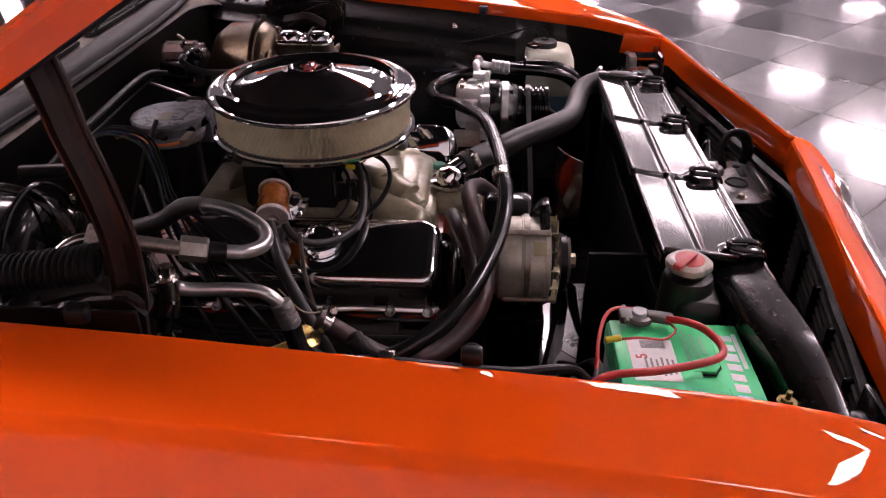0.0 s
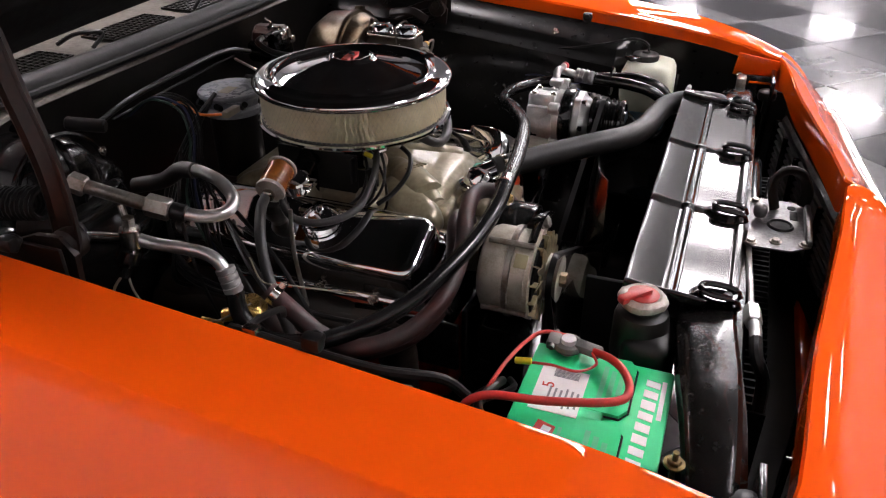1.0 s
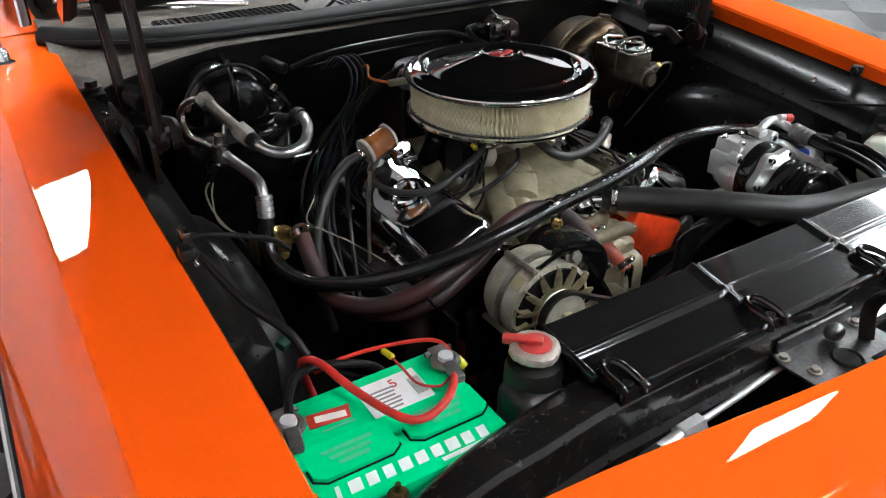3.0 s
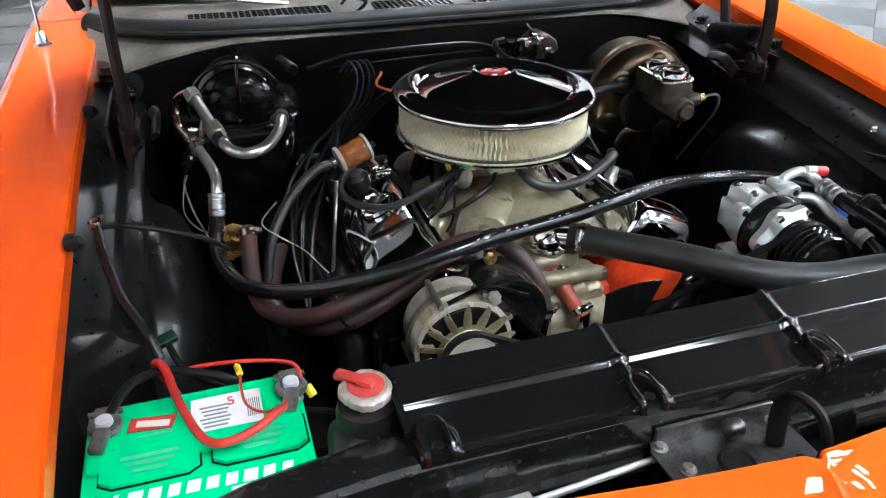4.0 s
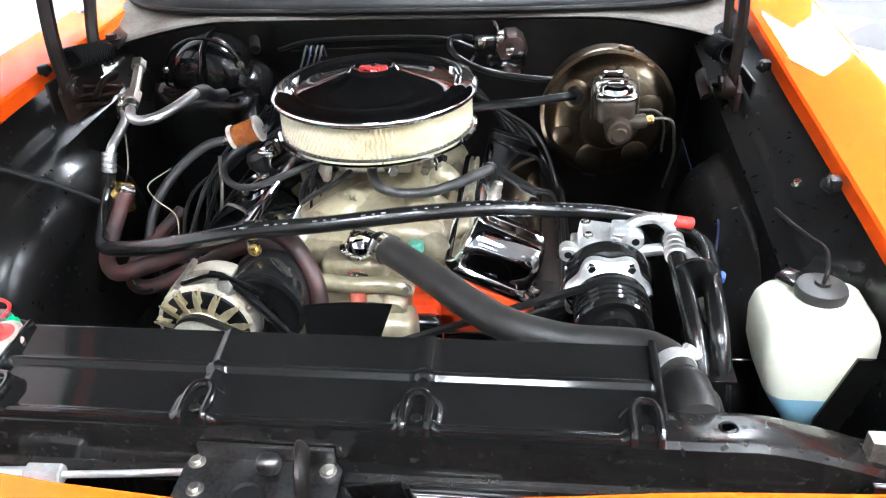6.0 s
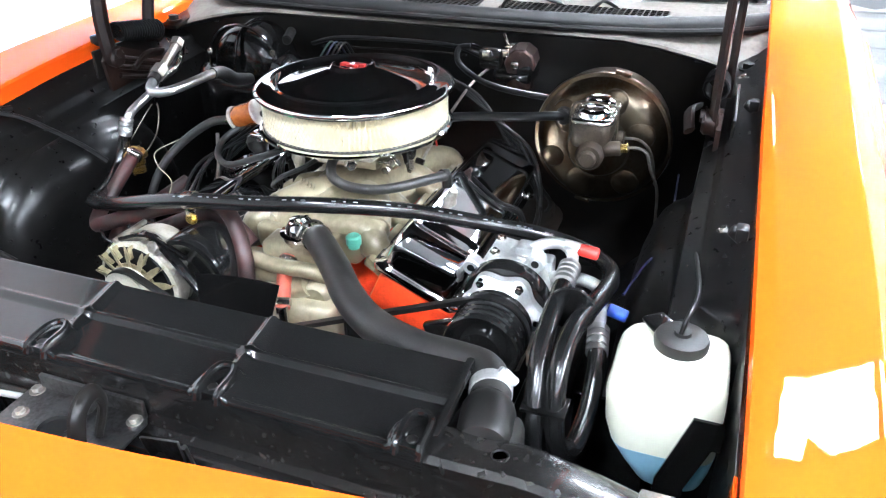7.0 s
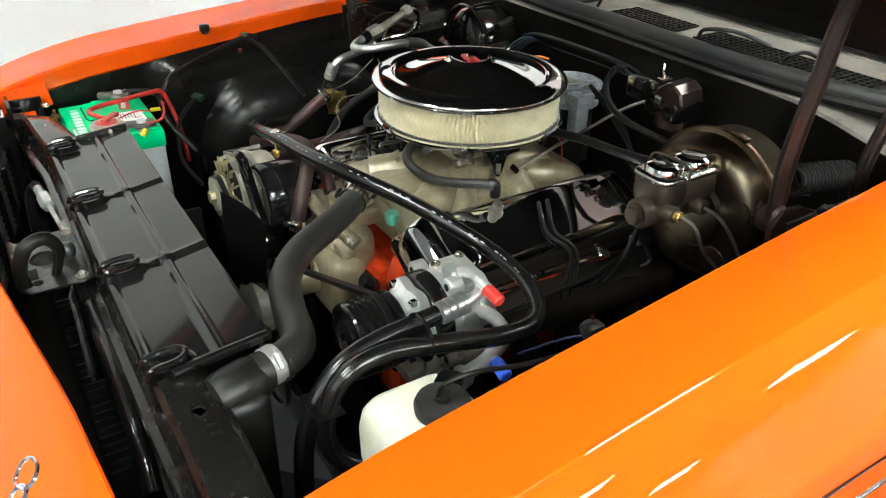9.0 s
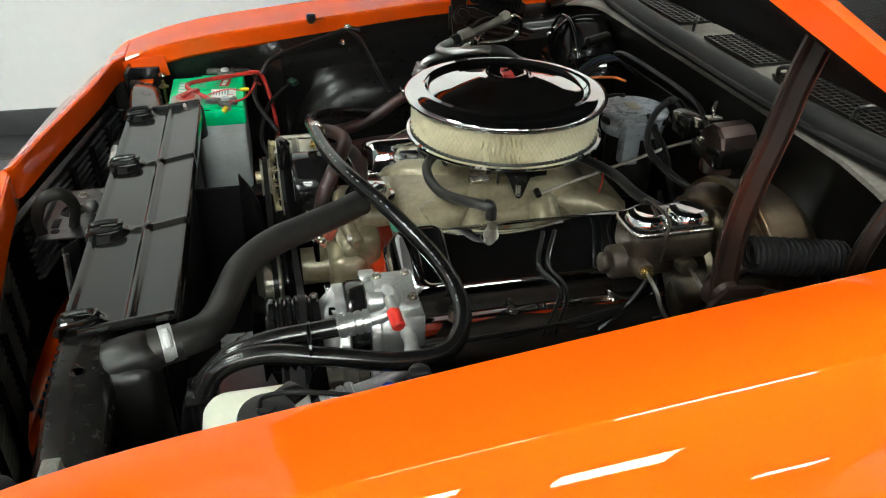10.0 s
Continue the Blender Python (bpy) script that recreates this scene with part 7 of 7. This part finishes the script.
# ---------------------------------------------------------------- battery
bat = thing("battery", (0.545, -0.543, 0.62), "car battery with a green top, grey case and white lettering blocks", "battery")
part("case", Shape().box((0.553, -0.550, 0.705), (0.165, 0.233, 0.17), bevel=0.006), GREY_PLASTIC, bat, "grey plastic case")
part("top", Shape().box((0.553, -0.550, 0.799), (0.170, 0.238, 0.036), bevel=0.004).box((0.520, -0.550, 0.818), (0.10, 0.228, 0.010), bevel=0.003), GREEN, bat, "bright green plastic lid")
for cy in (-0.600, -0.486):
    fl = Shape().prism([(-0.022, -0.050), (0.016, -0.050), (0.024, -0.038), (0.024, 0.038), (0.016, 0.050), (-0.022, 0.050), (-0.026, 0.040), (-0.026, -0.040)], 0.005, pose(0.570, cy, 0.8185))
    flap = part("vent_flap", fl, GREEN, bat)
    rim = [(-0.027, -0.051), (0.017, -0.051), (0.0255, -0.038), (0.0255, 0.038), (0.017, 0.051), (-0.027, 0.051), (-0.031, 0.040), (-0.031, -0.040), (-0.027, -0.051)]
    part("seam", Shape().tube([(0.570 + a, cy + b, 0.8186) for a, b in rim], 0.0013, 6, smooth=False), DUSTY_BLACK, flap)
    for r in range(3):
        part("print_bar", Shape().box((0.560 + 0.010 * r, cy, 0.8237), (0.006, 0.060 - 0.012 * r, 0.0006)), LIGHT_GREEN, bat)
part("label", Shape().box((0.515, -0.517, 0.8234), (0.056, 0.078, 0.0008)), WHITE_PRINT, bat, "white paper label")
for k in range(6):
    part("label_bar", Shape().box((0.505 + 0.0065 * k, -0.530, 0.8240), (0.0025, 0.034 - 0.004 * (k % 3), 0.0004)), GREY_PRINT, bat)
for k in range(7):
    part("barcode_bar", Shape().box((0.518, -0.494 + 0.0022 * k, 0.8240), (0.030, 0.0012, 0.0004)), GREY_PRINT, bat)
tx = bpy.data.curves.new("numeral", "FONT")
tx.body, tx.size, tx.extrude = "5", 0.020, 0.0003
tmp = bpy.data.objects.new("numeral", tx)
scene.collection.objects.link(tmp)
bpy.context.view_layer.update()
num_mesh = bpy.data.meshes.new_from_object(tmp.evaluated_get(bpy.context.evaluated_depsgraph_get()))
bpy.data.objects.remove(tmp)
num_mesh.materials.clear()
num_mesh.materials.append(RED_PRINT)
num = piece("numeral", num_mesh, bat, (0.508, -0.516, 0.8243), pose(0, 0, 0, 0, 0, 96))
part("logo", Shape().prism([(-0.014, -0.024), (0.008, -0.028), (0.013, 0.020), (-0.008, 0.026)], 0.0008, pose(0.512, -0.597, 0.8232)), RED_PRINT, bat, "small red and white logo patch")
part("logo_bar", Shape().box((0.513, -0.597, 0.8243), (0.010, 0.036, 0.0005), turn=pose(0, 0, 0, 0, 0, -12).to_3x3()), WHITE_PRINT, bat)
part("print_bar", Shape().box((0.530, -0.595, 0.8232), (0.004, 0.040, 0.0005)), LIGHT_GREEN, bat)
for k, half in enumerate((0.0026, 0.0072, 0.0062, 0.0058, 0.0068, 0.0064, 0.0062, 0.0074, 0.0062, 0.0056)):
    y = -0.634 + 0.0191 * k
    part("letter_block", Shape().prism([(-0.0082, -half + 0.0014), (0.0082, -half - 0.0014), (0.0082, half - 0.0014), (-0.0082, half + 0.0014)], 0.0008, pose(0.6105 + 0.0006 * k, y, 0.8168)), WHITE_PRINT, bat)
part("small_print", Shape().box((0.6285, -0.487, 0.8168), (0.0055, 0.068, 0.0008)), WHITE_PRINT, bat)
for py, px in ((-0.442, 0.508), (-0.645, 0.512)):
    t = part("terminal_post", Shape().lathe((px, py, 0.815), (0, 0, 1), [(0.013, 0), (0.011, 0.010), (0.009, 0.028), (0, 0.028)], 18), GREY_PLASTIC, bat)
    d = 1 if py > -0.5 else -1
    cl = Shape().torus((px, py, 0.833), (0, 0, 1), 0.013, 0.006, 22, 8).box((px + 0.026, py - 0.004, 0.836), (0.034, 0.017, 0.012), turn=pose(0, 0, 0, 0, 0, -12).to_3x3(), bevel=0.004).box((px - 0.018, py, 0.834), (0.016, 0.024, 0.012), bevel=0.003).cyl((px - 0.018, py - 0.018, 0.836), (px - 0.018, py + 0.018, 0.836), 0.0035, n=8)
    part("terminal_clamp", cl, LEAD, bat, "dull lead cable clamp")
rod = part("hold_down_rod", Shape().cyl((0.652, -0.590, 0.62), (0.652, -0.588, 0.842), 0.0032, n=10), BRASS_DULL, bat, "tarnished brass hold-down rod")
part("nut", Shape().bolt((0.652, -0.588, 0.826), (0, 0, 1), 0.0075, 0.006), BRASS_DULL, rod)
tray = single("battery_tray", Shape().box((0.545, -0.543, 0.608), (0.20, 0.28, 0.010), bevel=0.003).box((0.545, -0.68, 0.625), (0.19, 0.006, 0.04), bevel=0.002).box((0.655, -0.543, 0.625), (0.006, 0.26, 0.04), bevel=0.002).box((0.60, -0.54, 0.50), (0.06, 0.10, 0.20), bevel=0.005), SATIN_BLACK, "black steel battery tray", "battery tray")

red = thing("positive_cable", (0.50, -0.52, 0.83), "thick red battery cable looping from the positive clamp", "battery cable", "battery cables")
part("cable", Shape().tube([(0.540, -0.450, 0.837), (0.562, -0.466, 0.845), (0.581, -0.486, 0.848), (0.592, -0.512, 0.848), (0.589, -0.534, 0.848), (0.564, -0.5495, 0.848), (0.508, -0.567, 0.848), (0.455, -0.579, 0.850), (0.432, -0.590, 0.846), (0.420, -0.592, 0.825), (0.405, -0.575, 0.76), (0.40, -0.56, 0.68)], 0.0050, 12), RED_PLASTIC, red)
part("branch", Shape().tube([(0.505, -0.430, 0.836), (0.478, -0.432, 0.838), (0.462, -0.452, 0.838), (0.448, -0.50, 0.838), (0.440, -0.55, 0.835), (0.43, -0.58, 0.82)], 0.0026, 8), RED_PLASTIC, red)
part("thin_lead", Shape().tube([(0.475, -0.497, 0.838), (0.500, -0.498, 0.842), (0.530, -0.494, 0.838), (0.548, -0.475, 0.838), (0.540, -0.455, 0.838)], 0.0017, 8), RED_PLASTIC, red)
part("butt_connector", Shape().cyl((0.456, -0.500, 0.838), (0.476, -0.497, 0.840), 0.0042, n=12, edge=0.001), YELLOW_PLASTIC, red, "yellow crimp connector")
part("butt_connector", Shape().cyl((0.505, -0.424, 0.828), (0.515, -0.418, 0.818), 0.0055, n=12, edge=0.001), YELLOW_PLASTIC, red, "yellow crimp connector")
neg = thing("negative_cable", (0.45, -0.60, 0.83), "black battery cable from the negative clamp", "battery cable", "battery cables")
part("cable", Shape().tube([(0.50, -0.640, 0.838), (0.478, -0.630, 0.842), (0.452, -0.612, 0.842), (0.438, -0.580, 0.836), (0.445, -0.535, 0.826), (0.44, -0.50, 0.80), (0.40, -0.47, 0.74)], 0.0055, 10), RUBBER, neg)

# ---------------------------------------------------------------- harness and loose wires
har = thing("wiring_harness", (0.3, -0.6, 0.85), "black taped wiring harness along the inner fender", "wiring")
part("loom", Shape().tube([(0.425, -0.585, 0.845), (0.40, -0.598, 0.872), (0.34, -0.625, 0.888), (0.27, -0.642, 0.905), (0.205, -0.655, 0.922), (0.175, -0.652, 0.920)], 0.006, 10), RUBBER, har)
part("loom", Shape().tube([(0.205, -0.655, 0.922), (0.180, -0.62, 0.905), (0.165, -0.57, 0.88), (0.150, -0.52, 0.85), (0.13, -0.49, 0.815)], 0.0045, 8), RUBBER, har)
part("clip", Shape().box((0.205, -0.655, 0.925), (0.018, 0.014, 0.016), bevel=0.003), WORN_CHROME, har)
part("fuse_link", Shape().box((0.352, -0.584, 0.820), (0.016, 0.030, 0.012), turn=pose(0, 0, 0, 0, 20, 30).to_3x3(), bevel=0.003), WIRE_GREEN, har, "green fusible link")
part("loom", Shape().tube([(0.352, -0.584, 0.82), (0.39, -0.565, 0.80), (0.42, -0.52, 0.78), (0.44, -0.44, 0.74), (0.42, -0.38, 0.70)], 0.0045, 8), RUBBER, har)
part("marker", Shape().box((0.250, -0.640, 0.85), (0.010, 0.010, 0.014), bevel=0.002), WIRE_ORANGE, har)

har2 = thing("engine_harness", (-0.2, -0.2, 0.85), "loose coloured engine wires by the firewall", "wiring")
for k, (mt, off) in enumerate(((WIRE_BLUE, 0.0), (RUBBER, 0.012), (WIRE_GREEN, -0.012), (RUBBER, 0.022))):
    part("wire", Shape().tube([(-0.345, -0.20 + off, 0.93), (-0.29, -0.19 + off, 0.968), (-0.235, -0.185 + off, 0.955), (-0.21, -0.20 + off, 0.915), (-0.19, -0.235 + off, 0.885), (-0.16, -0.28 + off * 2, 0.845), (-0.11, -0.325 + off, 0.80), (-0.06, -0.36, 0.75)], 0.0022, 7), mt, har2)
part("wire", Shape().tube([(-0.30, -0.135, 0.935), (-0.27, -0.14, 0.943), (-0.22, -0.16, 0.935), (-0.185, -0.115, 0.925)], 0.0026, 7), WIRE_ORANGE, har2, "orange wire end")
part("connector", Shape().box((-0.19, -0.115, 0.928), (0.014, 0.040, 0.012), bevel=0.002), WIRE_TAN, har2, "tan plug connector")
rng = random.Random(7)
for k in range(7):
    j = [rng.uniform(-0.022, 0.022) for _ in range(9)]
    part("wire", Shape().tube([(-0.24 + 0.012 * k + j[0] * 0.5, -0.20 - 0.01 * k, 0.89 + j[1] * 0.5), (-0.18 + 0.014 * k + j[2], -0.29 + j[3], 0.835 + j[4]), (-0.10 + 0.022 * k + j[5], -0.355 + j[6], 0.765 + j[7]), (-0.05 + 0.03 * k + j[8], -0.375, 0.66)], 0.0022 + 0.0022 * rng.random(), 7), RUBBER, har2)
part("wire", Shape().tube([(0.02, -0.40, 0.83), (0.06, -0.43, 0.815), (0.09, -0.405, 0.80), (0.10, -0.37, 0.775), (0.16, -0.34, 0.76)], 0.0013, 7), WIRE_TAN, har2)
har3 = thing("firewall_loom", (-0.34, 0, 0.95), "black loom along the firewall", "wiring")
part("loom", Shape().tube([(-0.34, -0.28, 0.945), (-0.325, -0.2, 0.968), (-0.325, -0.05, 0.974), (-0.328, 0.08, 0.970), (-0.32, 0.15, 0.950)], 0.005, 10), RUBBER, har3)
part("rod", Shape().tube([(-0.33, -0.25, 0.945), (-0.325, 0.0, 0.955), (-0.325, 0.1, 0.955)], 0.0022, 8), DUSTY_BLACK, har3)
har4 = thing("loose_wires", (0.0, 0.3, 0.7), "dark wires hanging beside the valve cover", "wiring")
for k in range(2):
    part("wire", Shape().tube([(-0.03 + 0.02 * k, 0.215, 0.815), (0.0 + 0.015 * k, 0.275, 0.79), (-0.02 + 0.012 * k, 0.315, 0.76), (0.0 + 0.02 * k, 0.33, 0.68), (0.02, 0.33, 0.58)], 0.0035, 8), RUBBER, har4)
part("wire", Shape().tube([(0.28, 0.54, 0.82), (0.20, 0.56, 0.83), (0.10, 0.575, 0.80), (-0.05, 0.575, 0.78), (-0.2, 0.57, 0.80)], 0.0019, 8), WIRE_BLUE, har4, "blue wire on the inner fender")
part("wire", Shape().tube([(-0.22, 0.20, 0.86), (-0.20, 0.28, 0.81), (-0.14, 0.32, 0.74), (-0.05, 0.33, 0.66)], 0.0045, 8), RUBBER, har4)

# ---------------------------------------------------------------- floor tiles
T = 0.61
floor = tagged(new("floor", Shape().box(((X0 + X1) / 2, (Y0 + Y1) / 2, -0.06), (X1 - X0, Y1 - Y0, 0.112)).mesh("floor", BASE_DARK)), "glossy black and grey chequered showroom floor", "floor", kind="structure")
TILE_BOX = ((0, 0, -0.002), (T - 0.003, T - 0.003, 0.004))
tile_black = Shape().box(*TILE_BOX, bevel=0.0008, segments=1).mesh("tile", TILE_BLACK)
tile_grey = Shape().box(*TILE_BOX, bevel=0.0008, segments=1).mesh("tile", TILE_GREY)
turn45 = pose(0, 0, 0, 0, 0, 45)
far_tiles = (Shape(), Shape())
for i in range(-40, 41):
    for j in range(-40, 41):
        q = turn45 @ Vector((i * T, j * T, 0)) + Vector((2.02, 2.93, 0))
        if not (X0 + 0.45 < q.x < X1 - 0.45 and Y0 + 0.42 < q.y < Y1 - 0.45):
            continue
        dark = (i + j) % 2
        if abs(q.x - 1.0) < 4.6 and abs(q.y - 3.2) < 5.4:
            piece("tile", tile_black if dark else tile_grey, floor, q, turn45)
        else:
            far_tiles[dark].box(q + Vector((0, 0, -0.002)), TILE_BOX[1], turn=turn45.to_3x3())
for shape, mat in zip(far_tiles, (TILE_GREY, TILE_BLACK)):
    ob = part("far_tiles", shape, mat, floor)
    ob["kind"] = "stuff"
